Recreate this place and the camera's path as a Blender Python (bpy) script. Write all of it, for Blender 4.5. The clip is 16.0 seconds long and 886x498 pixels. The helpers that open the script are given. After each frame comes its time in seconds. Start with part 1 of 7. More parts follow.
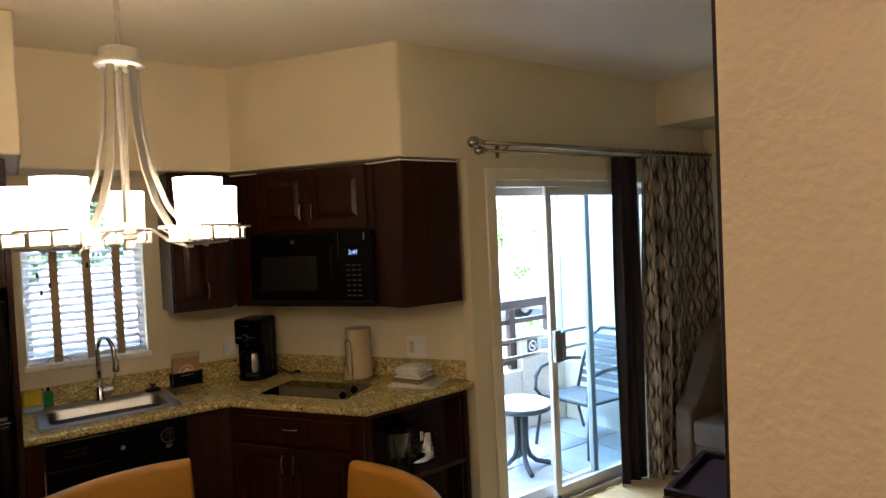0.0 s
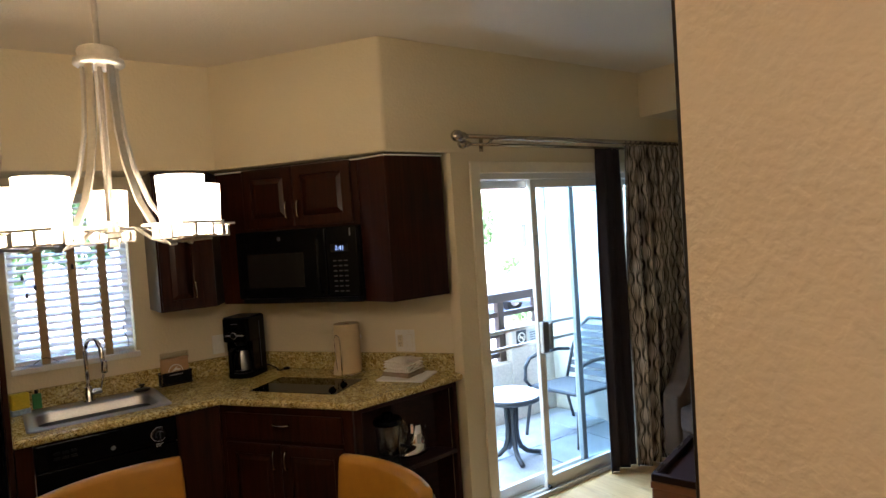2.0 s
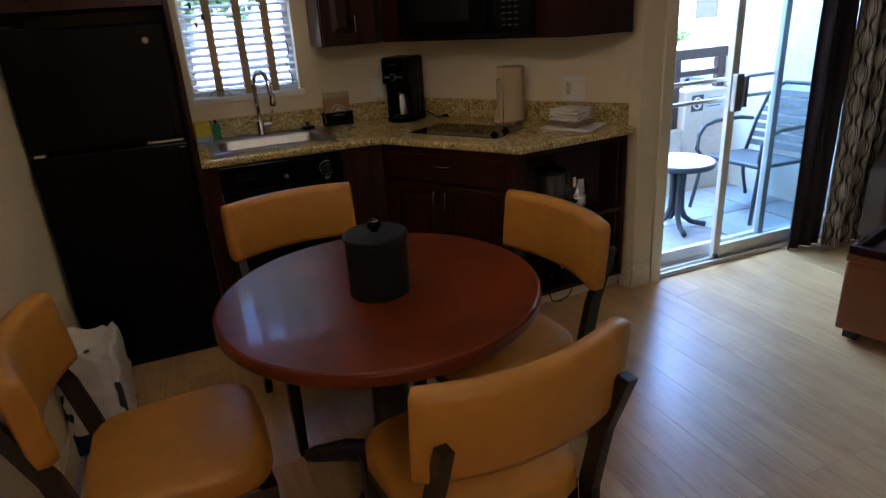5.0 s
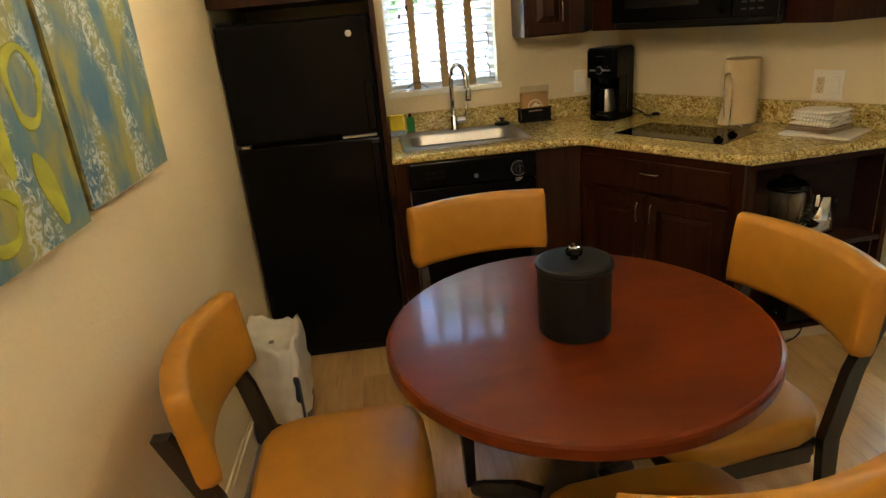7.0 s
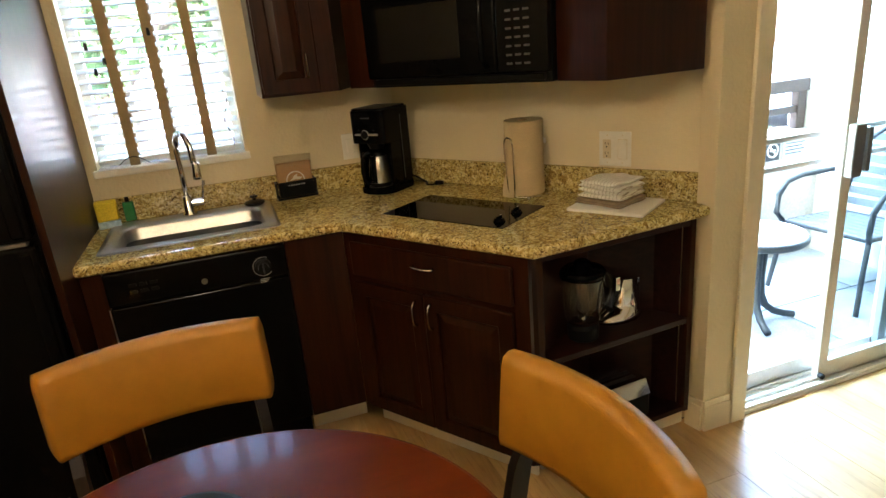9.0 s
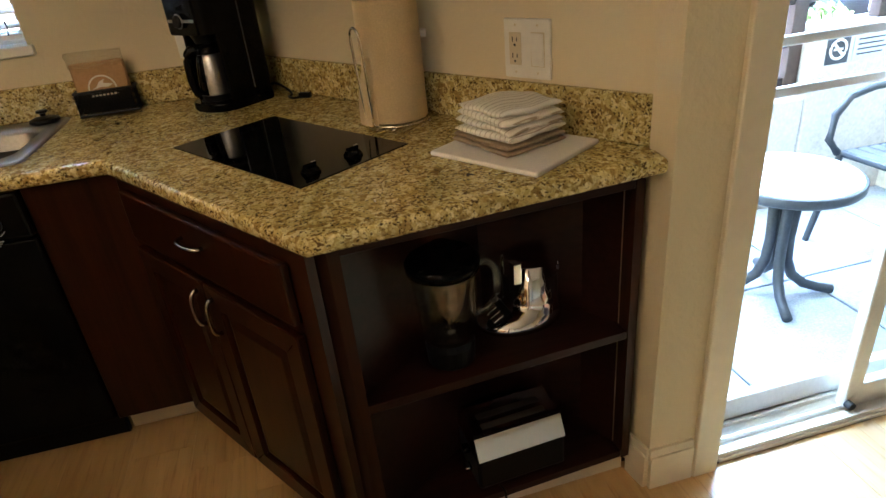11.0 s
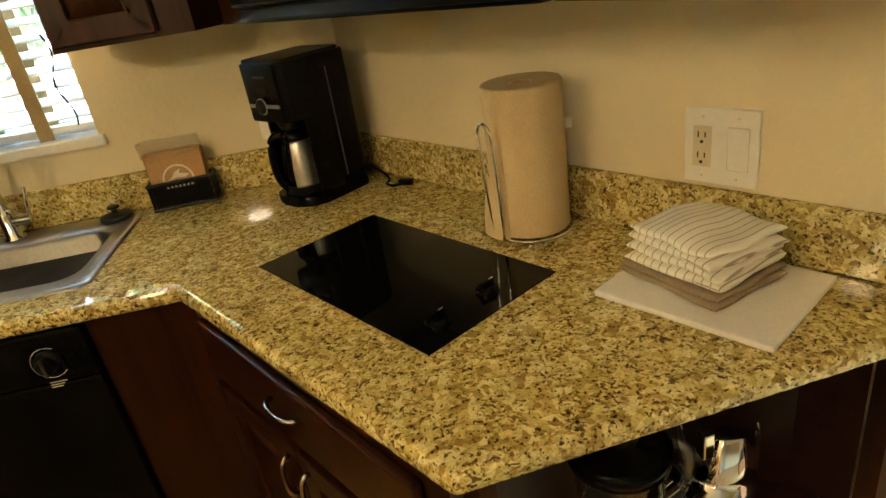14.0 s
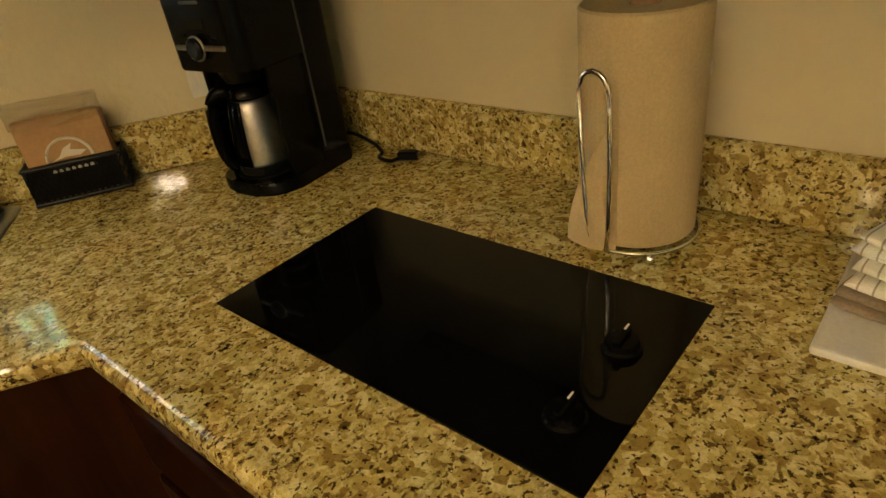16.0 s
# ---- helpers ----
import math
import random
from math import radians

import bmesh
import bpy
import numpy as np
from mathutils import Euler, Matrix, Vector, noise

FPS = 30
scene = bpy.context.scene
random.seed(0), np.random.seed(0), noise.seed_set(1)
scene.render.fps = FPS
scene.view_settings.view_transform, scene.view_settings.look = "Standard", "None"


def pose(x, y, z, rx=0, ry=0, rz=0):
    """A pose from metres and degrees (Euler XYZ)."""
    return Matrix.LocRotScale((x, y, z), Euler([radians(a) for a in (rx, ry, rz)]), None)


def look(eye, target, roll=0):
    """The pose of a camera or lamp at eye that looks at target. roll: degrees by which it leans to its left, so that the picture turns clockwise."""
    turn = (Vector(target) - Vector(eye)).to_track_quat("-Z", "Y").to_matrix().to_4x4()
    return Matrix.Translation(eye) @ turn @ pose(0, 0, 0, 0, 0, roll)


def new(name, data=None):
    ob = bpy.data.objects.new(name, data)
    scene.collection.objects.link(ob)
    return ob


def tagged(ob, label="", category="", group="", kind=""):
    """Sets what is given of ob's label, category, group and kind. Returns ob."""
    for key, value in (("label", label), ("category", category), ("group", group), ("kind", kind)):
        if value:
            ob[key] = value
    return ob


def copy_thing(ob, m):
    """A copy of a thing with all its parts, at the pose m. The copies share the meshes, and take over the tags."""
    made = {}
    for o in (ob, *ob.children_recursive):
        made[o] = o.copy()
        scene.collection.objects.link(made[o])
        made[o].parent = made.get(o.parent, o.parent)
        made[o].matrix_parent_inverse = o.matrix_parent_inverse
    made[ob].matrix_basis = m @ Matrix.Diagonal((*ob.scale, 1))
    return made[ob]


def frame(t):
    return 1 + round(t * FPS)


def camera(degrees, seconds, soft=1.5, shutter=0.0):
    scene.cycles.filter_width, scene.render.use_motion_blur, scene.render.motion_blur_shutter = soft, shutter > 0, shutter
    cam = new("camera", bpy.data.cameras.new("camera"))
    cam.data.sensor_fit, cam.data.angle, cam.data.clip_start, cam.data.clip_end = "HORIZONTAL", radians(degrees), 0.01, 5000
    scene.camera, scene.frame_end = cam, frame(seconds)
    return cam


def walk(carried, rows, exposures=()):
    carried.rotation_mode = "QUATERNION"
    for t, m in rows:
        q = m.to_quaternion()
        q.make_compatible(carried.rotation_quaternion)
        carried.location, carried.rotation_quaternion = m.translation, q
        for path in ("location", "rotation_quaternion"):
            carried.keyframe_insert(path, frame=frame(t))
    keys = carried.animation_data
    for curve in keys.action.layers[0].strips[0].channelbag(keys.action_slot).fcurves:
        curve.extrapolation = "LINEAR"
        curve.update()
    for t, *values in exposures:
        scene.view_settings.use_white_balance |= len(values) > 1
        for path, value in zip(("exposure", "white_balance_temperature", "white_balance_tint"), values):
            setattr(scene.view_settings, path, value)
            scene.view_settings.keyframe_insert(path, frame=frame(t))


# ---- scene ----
cam = camera(71.1, 16.0)
PATH = [
    (0, (0.413, 0.083, 1.786), (1.564, 1.717, 1.723), -2.6),
    (0.5, (0.41, 0.08, 1.784), (1.565, 1.712, 1.735), -2.2),
    (1, (0.411, 0.087, 1.772), (1.563, 1.72, 1.698), -3.1),
    (1.5, (0.407, 0.071, 1.78), (1.561, 1.703, 1.731), -3.2),
    (2, (0.416, 0.053, 1.775), (1.593, 1.668, 1.696), -3.8),
    (2.5, (0.422, 0.043, 1.751), (1.597, 1.643, 1.507), -3.8),
    (3, (0.438, 0.041, 1.669), (1.687, 1.511, 1.142), -4.2),
    (3.5, (0.43, 0.048, 1.674), (1.636, 1.564, 1.178), -5.2),
    (4, (0.386, 0.13, 1.63), (1.195, 1.86, 1.037), -5.6),
    (6.5, (0.419, 0.464, 1.514), (1.007, 2.193, 0.699), -2.2),
    (7, (0.429, 0.563, 1.543), (0.561, 2.427, 0.829), -5.2),
    (7.5, (0.487, 0.687, 1.574), (0.567, 2.601, 0.999), -5.8),
    (8, (0.604, 0.873, 1.57), (0.858, 2.782, 1.028), -5.6),
    (8.5, (0.788, 0.985, 1.581), (1.19, 2.872, 1.053), -6.0),
    (9, (0.992, 1.193, 1.538), (1.591, 2.993, 0.904), -5.1),
    (11.5, (1.987, 1.866, 1.289), (2.242, 3.514, 0.184), -4.2),
    (12, (2.05, 1.831, 1.202), (2.219, 3.365, -0.07), -1.8),
    (12.5, (2.063, 1.796, 1.172), (2.182, 3.485, 0.107), -2.8),
    (13, (2.025, 1.919, 1.35), (2.033, 3.696, 0.432), -4.5),
    (13.5, (1.882, 2.127, 1.43), (2.022, 3.924, 0.563), -7.4),
    (14, (1.799, 2.265, 1.453), (1.976, 4.067, 0.604), -9.3),
    (14.5, (1.799, 2.407, 1.41), (1.984, 4.176, 0.495), -11.6),
    (15, (1.796, 2.573, 1.4), (1.993, 4.336, 0.476), -7.5),
    (15.5, (1.755, 2.676, 1.381), (2.071, 4.399, 0.416), -9.2),
    (16, (1.671, 2.744, 1.368), (2.062, 4.422, 0.352), -8.1),
]
EXPOSURES = [(0, 5.17, 5700, 21), (2.5, 5.12, 5650, 21), (3.5, 4.77, 5450, 23), (4.2, 4.52, 5050, 26), (6.3, 5.49, 5350, 16), (7.0, 6.00, 6080, 11), (8.0, 6.19, 6150, 11), (9.0, 6.06, 6050, 13),
             (11.5, 5.82, 5650, 18), (12.5, 5.92, 5850, 17), (14, 6.42, 6700, 5), (15, 6.32, 6720, 6), (16, 6.17, 6680, 5)]
walk(cam, [(t, look(eye, target, roll)) for t, eye, target, roll in PATH], EXPOSURES)

# ---- world and sun ----
world = bpy.data.worlds.new("sky")
scene.world = world
world.use_nodes = True
wn = world.node_tree.nodes
sky = wn.new("ShaderNodeTexSky")
sky.sky_type = 'NISHITA'
sky.sun_disc = False
sky.sun_elevation = radians(48)
sky.sun_rotation = radians(202)
world.node_tree.links.new(sky.outputs[0], wn["Background"].inputs[0])
wn["Background"].inputs[1].default_value = 0.15
sun_data = bpy.data.lights.new("sun", 'SUN')
sun_data.energy, sun_data.angle, sun_data.color = 2.0, radians(0.6), (1.0, 0.97, 0.92)
sun = new("sun", sun_data)
sun.matrix_world = look((0, 0, 0), (0.25, 0.62, -0.74))
# area lamp added in the balcony's open front, boosts skylight towards the sliding door
front_data = bpy.data.lights.new("balcony_daylight", 'AREA')
front_data.shape, front_data.size, front_data.size_y, front_data.energy, front_data.color = 'RECTANGLE', 2.4, 0.4, 7.0, (0.48, 0.74, 1.0)
front = new("balcony_daylight", front_data)
front.matrix_world = look((3.25, 4.50, 2.22), (3.25, 3.3, 1.0))
LAMP = 0.55          # strength of the chandelier's glass shades
LAMP_COLOUR = (1.0, 0.79, 0.47, 1)

# ---- materials ----
def mat(name, base=(0.5, 0.5, 0.5), rough=0.5, metal=0.0, spec=0.5):
    m = bpy.data.materials.new(name)
    m.use_nodes = True
    b = m.node_tree.nodes["Principled BSDF"]
    b.inputs["Base Color"].default_value = (*base, 1)
    b.inputs["Roughness"].default_value = rough
    b.inputs["Metallic"].default_value = metal
    b.inputs["Specular IOR Level"].default_value = spec
    return m


def nd(m, kind, **kw):
    n = m.node_tree.nodes.new(kind)
    for k, v in kw.items():
        n.inputs[k].default_value = v
    return n


def ln(m, a, b):
    m.node_tree.links.new(a, b)


def coords(m, scale=(1, 1, 1), rot=(0, 0, 0), world_space=False):
    if world_space:
        c = m.node_tree.nodes.new("ShaderNodeNewGeometry").outputs["Position"]
    else:
        c = m.node_tree.nodes.new("ShaderNodeTexCoord").outputs["Object"]
    mp = m.node_tree.nodes.new("ShaderNodeMapping")
    mp.inputs["Scale"].default_value = scale
    mp.inputs["Rotation"].default_value = rot
    ln(m, c, mp.inputs[0])
    return mp.outputs[0]


def ramp(m, fac, stops):
    r = m.node_tree.nodes.new("ShaderNodeValToRGB")
    while len(r.color_ramp.elements) < len(stops):
        r.color_ramp.elements.new(0.5)
    for e, (p, c) in zip(r.color_ramp.elements, stops):
        e.position, e.color = p, (*c, 1)
    ln(m, fac, r.inputs[0])
    return r.outputs[0]


def bsdf(m):
    return m.node_tree.nodes["Principled BSDF"]


def bump(m, height, strength=0.3, distance=0.002):
    b = nd(m, "ShaderNodeBump", Strength=strength, Distance=distance)
    ln(m, height, b.inputs["Height"])
    ln(m, b.outputs[0], bsdf(m).inputs["Normal"])


def mixed(m, fac, a, b, blend='MIX'):
    n = m.node_tree.nodes.new("ShaderNodeMix")
    n.data_type, n.blend_type = 'RGBA', blend
    for v, i in ((fac, 0), (a, 6), (b, 7)):
        if hasattr(v, "is_linked"):
            ln(m, v, n.inputs[i])
        else:
            n.inputs[i].default_value = v if i == 0 else (*v, 1)
    return n.outputs[2]


def noisy(name, base, rough, scale=40, amount=0.12, bumps=0.1, dist=0.001, metal=0.0, spec=0.5, rough_var=0.1):
    """A plain surface with fine grain, broad unevenness and slight relief."""
    m = mat(name, base, rough, metal, spec)
    v = coords(m, world_space=False)
    n1 = nd(m, "ShaderNodeTexNoise", Scale=scale, Detail=6.0)
    n2 = nd(m, "ShaderNodeTexNoise", Scale=scale / 14, Detail=3.0)
    ln(m, v, n1.inputs["Vector"]), ln(m, v, n2.inputs["Vector"])
    lo, hi = [tuple(c * f for c in base) for f in (1 - amount, 1 + amount)]
    a = ramp(m, n1.outputs["Fac"], [(0.3, lo), (0.7, hi)])
    b = ramp(m, n2.outputs["Fac"], [(0.3, (1 - amount,) * 3), (0.7, (1, 1, 1))])
    ln(m, mixed(m, 1.0, a, b, 'MULTIPLY'), bsdf(m).inputs["Base Color"])
    rr = nd(m, "ShaderNodeMapRange", **{"To Min": max(rough - rough_var, 0.02), "To Max": min(rough + rough_var, 1)})
    ln(m, n2.outputs["Fac"], rr.inputs[0])
    ln(m, rr.outputs[0], bsdf(m).inputs["Roughness"])
    if bumps:
        bump(m, n1.outputs["Fac"], bumps, dist)
    return m


def plaster(name, base, relief=0.32):
    """Painted wall with a knock-down texture."""
    m = mat(name, base, 0.65, spec=0.3)
    v = coords(m, world_space=True)
    n1 = nd(m, "ShaderNodeTexNoise", Scale=64.0, Detail=2.0, Roughness=0.5, Distortion=0.15)
    n2 = nd(m, "ShaderNodeTexNoise", Scale=1.3, Detail=3.0)
    n3 = nd(m, "ShaderNodeTexNoise", Scale=160.0, Detail=2.0)
    for n in (n1, n2, n3):
        ln(m, v, n.inputs["Vector"])
    c = ramp(m, n2.outputs["Fac"], [(0.3, tuple(x * 0.93 for x in base)), (0.7, base)])
    ln(m, c, bsdf(m).inputs["Base Color"])
    h = ramp(m, n1.outputs["Fac"], [(0.38, (0, 0, 0)), (0.64, (1, 1, 1))])
    h2 = mixed(m, 0.2, h, n3.outputs["Fac"])
    bump(m, h2, relief, 0.0025)
    return m


def wood(name, dark, light, rough, axis='X', scale=1.0, bumps=0.08, coat=0.0, streak=24.0):
    m = mat(name, light, rough)
    st = {'X': (1.2, streak, streak), 'Y': (streak, 1.2, streak), 'Z': (streak, streak, 1.2)}[axis]
    v = coords(m, tuple(s * scale for s in st))
    n1 = nd(m, "ShaderNodeTexNoise", Scale=1.6, Detail=6.0, Roughness=0.62, Distortion=0.5)
    ln(m, v, n1.inputs["Vector"])
    v2 = coords(m, (2.2, 2.2, 2.2))
    n2 = nd(m, "ShaderNodeTexNoise", Scale=1.5, Detail=3.0)
    ln(m, v2, n2.inputs["Vector"])
    c = ramp(m, n1.outputs["Fac"], [(0.3, dark), (0.68, light)])
    b = ramp(m, n2.outputs["Fac"], [(0.3, (0.72,) * 3), (0.7, (1, 1, 1))])
    ln(m, mixed(m, 1.0, c, b, 'MULTIPLY'), bsdf(m).inputs["Base Color"])
    bsdf(m).inputs["Coat Weight"].default_value = coat
    bsdf(m).inputs["Coat Roughness"].default_value = 0.12
    bump(m, n1.outputs["Fac"], bumps, 0.001)
    return m


def granite_mat():
    """Polished granite: rounded cream and tan grains, brown flecks and a few dark blots."""
    m = mat("granite", (0.5, 0.4, 0.2), 0.05)
    v = coords(m, (1, 1, 1), world_space=True)

    def warped(scale, amount, src):
        n = nd(m, "ShaderNodeTexNoise", Scale=scale, Detail=3.0)
        ln(m, src, n.inputs["Vector"])
        add = m.node_tree.nodes.new("ShaderNodeVectorMath")
        add.operation = 'MULTIPLY_ADD'
        add.inputs[1].default_value = (amount, amount, amount)
        ln(m, n.outputs["Color"], add.inputs[0]), ln(m, src, add.inputs[2])
        return add.outputs[0]

    def grains(scale, src, stops):
        vo = nd(m, "ShaderNodeTexVoronoi", Scale=scale, Randomness=1.0)
        vo.feature = 'SMOOTH_F1'
        vo.inputs["Smoothness"].default_value = 0.16
        ln(m, src, vo.inputs["Vector"])
        sep = m.node_tree.nodes.new("ShaderNodeSeparateColor")
        ln(m, vo.outputs["Color"], sep.inputs[0])
        return ramp(m, sep.outputs[0], stops), sep.outputs[1]
    w = warped(70.0, 0.012, warped(16.0, 0.03, v))
    big, pick = grains(92.0, w, [(0.10, (0.33, 0.225, 0.065)), (0.35, (0.51, 0.40, 0.13)), (0.6, (0.66, 0.55, 0.225)), (0.85, (0.78, 0.69, 0.36))])
    small, pick2 = grains(200.0, w, [(0.10, (0.16, 0.10, 0.03)), (0.27, (0.42, 0.31, 0.09)), (0.6, (0.60, 0.48, 0.18)), (0.9, (0.74, 0.64, 0.32))])
    where = nd(m, "ShaderNodeTexNoise", Scale=26.0, Detail=3.0)
    ln(m, w, where.inputs["Vector"])
    c = mixed(m, ramp(m, where.outputs["Fac"], [(0.42, (1, 1, 1)), (0.54, (0, 0, 0))]), big, small)
    grit = nd(m, "ShaderNodeTexNoise", Scale=260.0, Detail=4.0, Roughness=0.7)
    ln(m, v, grit.inputs["Vector"])
    c = mixed(m, 1.0, c, ramp(m, grit.outputs["Fac"], [(0.3, (0.70, 0.66, 0.58)), (0.5, (0.98, 0.97, 0.96)), (0.7, (1.10, 1.10, 1.08))]), 'MULTIPLY')
    fleck = nd(m, "ShaderNodeTexNoise", Scale=165.0, Detail=3.0, Roughness=0.55, Distortion=0.3)
    ln(m, v, fleck.inputs["Vector"])
    c = mixed(m, 0.92, c, ramp(m, fleck.outputs["Fac"], [(0.375, (0.08, 0.05, 0.027)), (0.415, (1, 1, 1))]), 'MULTIPLY')
    tan = nd(m, "ShaderNodeTexNoise", Scale=62.0, Detail=3.0, Roughness=0.6)
    ln(m, w, tan.inputs["Vector"])
    c = mixed(m, 0.6, c, ramp(m, tan.outputs["Fac"], [(0.59, (1, 1, 1)), (0.68, (0.58, 0.44, 0.28))]), 'MULTIPLY')
    blot = nd(m, "ShaderNodeTexNoise", Scale=34.0, Detail=5.0, Roughness=0.72)
    ln(m, v, blot.inputs["Vector"])
    c = mixed(m, 0.9, c, ramp(m, blot.outputs["Fac"], [(0.345, (0.12, 0.065, 0.03)), (0.38, (1, 1, 1))]), 'MULTIPLY')
    tone = nd(m, "ShaderNodeTexNoise", Scale=9.0, Detail=3.0)
    ln(m, v, tone.inputs["Vector"])
    c = mixed(m, 1.0, c, ramp(m, tone.outputs["Fac"], [(0.3, (0.88, 0.87, 0.82)), (0.7, (1.04, 1.03, 1.0))]), 'MULTIPLY')
    ln(m, c, bsdf(m).inputs["Base Color"])
    return m


def plank_mat():
    m = mat("oak_vinyl_plank", (0.4, 0.3, 0.2), 0.34, spec=0.5)
    info = m.node_tree.nodes.new("ShaderNodeObjectInfo")
    tex = m.node_tree.nodes.new("ShaderNodeTexCoord")
    off = m.node_tree.nodes.new("ShaderNodeVectorMath")
    off.operation = 'ADD'
    comb = m.node_tree.nodes.new("ShaderNodeCombineXYZ")
    mul = nd(m, "ShaderNodeMath")
    mul.operation = 'MULTIPLY'
    mul.inputs[1].default_value = 37.0
    ln(m, info.outputs["Random"], mul.inputs[0])
    for i in range(3):
        ln(m, mul.outputs[0], comb.inputs[i])
    ln(m, tex.outputs["Object"], off.inputs[0]), ln(m, comb.outputs[0], off.inputs[1])
    mp = m.node_tree.nodes.new("ShaderNodeMapping")
    mp.inputs["Scale"].default_value = (9, 0.9, 9)
    ln(m, off.outputs[0], mp.inputs[0])
    g = nd(m, "ShaderNodeTexNoise", Scale=1.4, Detail=9.0, Roughness=0.60, Distortion=1.8)
    ln(m, mp.outputs[0], g.inputs["Vector"])
    k = nd(m, "ShaderNodeTexNoise", Scale=3.0, Detail=2.0)
    ln(m, off.outputs[0], k.inputs["Vector"])
    c = ramp(m, g.outputs["Fac"], [(0.22, (0.38, 0.232, 0.088)), (0.40, (0.53, 0.336, 0.138)), (0.58, (0.60, 0.390, 0.170)), (0.8, (0.65, 0.438, 0.205))])
    t = ramp(m, k.outputs["Fac"], [(0.26, (0.80, 0.77, 0.73)), (0.5, (0.97, 0.96, 0.95)), (0.7, (1.06, 1.06, 1.05))])
    c = mixed(m, 1.0, c, t, 'MULTIPLY')
    tone = ramp(m, info.outputs["Random"], [(0.0, (0.86, 0.84, 0.8)), (1.0, (1.06, 1.05, 1.03))])
    c = mixed(m, 1.0, c, tone, 'MULTIPLY')
    ln(m, c, bsdf(m).inputs["Base Color"])
    rr = nd(m, "ShaderNodeMapRange", **{"To Min": 0.29, "To Max": 0.35})
    ln(m, g.outputs["Fac"], rr.inputs[0]), ln(m, rr.outputs[0], bsdf(m).inputs["Roughness"])
    fl = nd(m, "ShaderNodeTexNoise", Scale=1.0, Detail=3.0)
    mp2 = m.node_tree.nodes.new("ShaderNodeMapping")
    mp2.inputs["Scale"].default_value = (120, 7, 120)
    ln(m, off.outputs[0], mp2.inputs[0]), ln(m, mp2.outputs[0], fl.inputs["Vector"])
    pores = ramp(m, fl.outputs["Fac"], [(0.30, (0.80, 0.74, 0.66)), (0.42, (1, 1, 1))])
    ln(m, mixed(m, 1.0, c, pores, 'MULTIPLY'), bsdf(m).inputs["Base Color"])
    bump(m, g.outputs["Fac"], 0.04, 0.001)
    return m


def curtain_mat():
    """Woven drape with wavy vertical bands in grey, cream, brown and black."""
    m = mat("patterned_drape", (0.3, 0.27, 0.23), 0.8, spec=0.2)
    tex = m.node_tree.nodes.new("ShaderNodeUVMap")
    sep = m.node_tree.nodes.new("ShaderNodeSeparateXYZ")
    ln(m, tex.outputs[0], sep.inputs[0])

    math_pi = radians(180)

    def math(op, a, b, k=None):
        n = m.node_tree.nodes.new("ShaderNodeMath")
        n.operation = op
        for i, val in enumerate((a, b, k)):
            if hasattr(val, "is_linked"):
                ln(m, val, n.inputs[i])
            elif val is not None:
                n.inputs[i].default_value = val
        return n.outputs[0]
    x, z = sep.outputs[0], sep.outputs[1]
    u = math('MULTIPLY', x, 13.0)
    swing = math('SINE', math('ADD', math('MULTIPLY', z, 36.0), math('MULTIPLY', math('FLOOR', u, None), math_pi)), None)
    width = math('MULTIPLY_ADD', swing, 0.15, 0.27)
    off = math('ABSOLUTE', math('SUBTRACT', math('FRACT', u, None), 0.5), None)
    lines = []
    for share, half in ((1.0, 0.050), (0.55, 0.028), (1.5, 0.030)):
        gap = math('ABSOLUTE', math('SUBTRACT', off, math('MULTIPLY', width, share)), None)
        lines.append(ramp(m, gap, [(half * 0.6, (1, 1, 1)), (half * 1.3, (0, 0, 0))]))
    line = mixed(m, 1.0, mixed(m, 1.0, lines[0], lines[1], 'LIGHTEN'), lines[2], 'LIGHTEN')
    noise_n = nd(m, "ShaderNodeTexNoise", Scale=1.0, Detail=3.0)
    squeeze = m.node_tree.nodes.new("ShaderNodeMapping")
    squeeze.inputs["Scale"].default_value = (26, 5.0, 1)
    ln(m, tex.outputs[0], squeeze.inputs[0]), ln(m, squeeze.outputs[0], noise_n.inputs["Vector"])
    tone = ramp(m, noise_n.outputs["Fac"], [(0.36, (0.20, 0.16, 0.12)), (0.5, (0.42, 0.36, 0.29)), (0.64, (0.66, 0.59, 0.49))])
    c = mixed(m, line, tone, (0.022, 0.018, 0.016))
    ln(m, c, bsdf(m).inputs["Base Color"])
    return m


def leather(name, base, rough=0.42):
    m = noisy(name, base, rough, scale=18, amount=0.07, bumps=0.0)
    v = coords(m)
    vo = nd(m, "ShaderNodeTexVoronoi", Scale=420.0)
    ln(m, v, vo.inputs["Vector"])
    bump(m, vo.outputs["Distance"], 0.12, 0.0006)
    return m


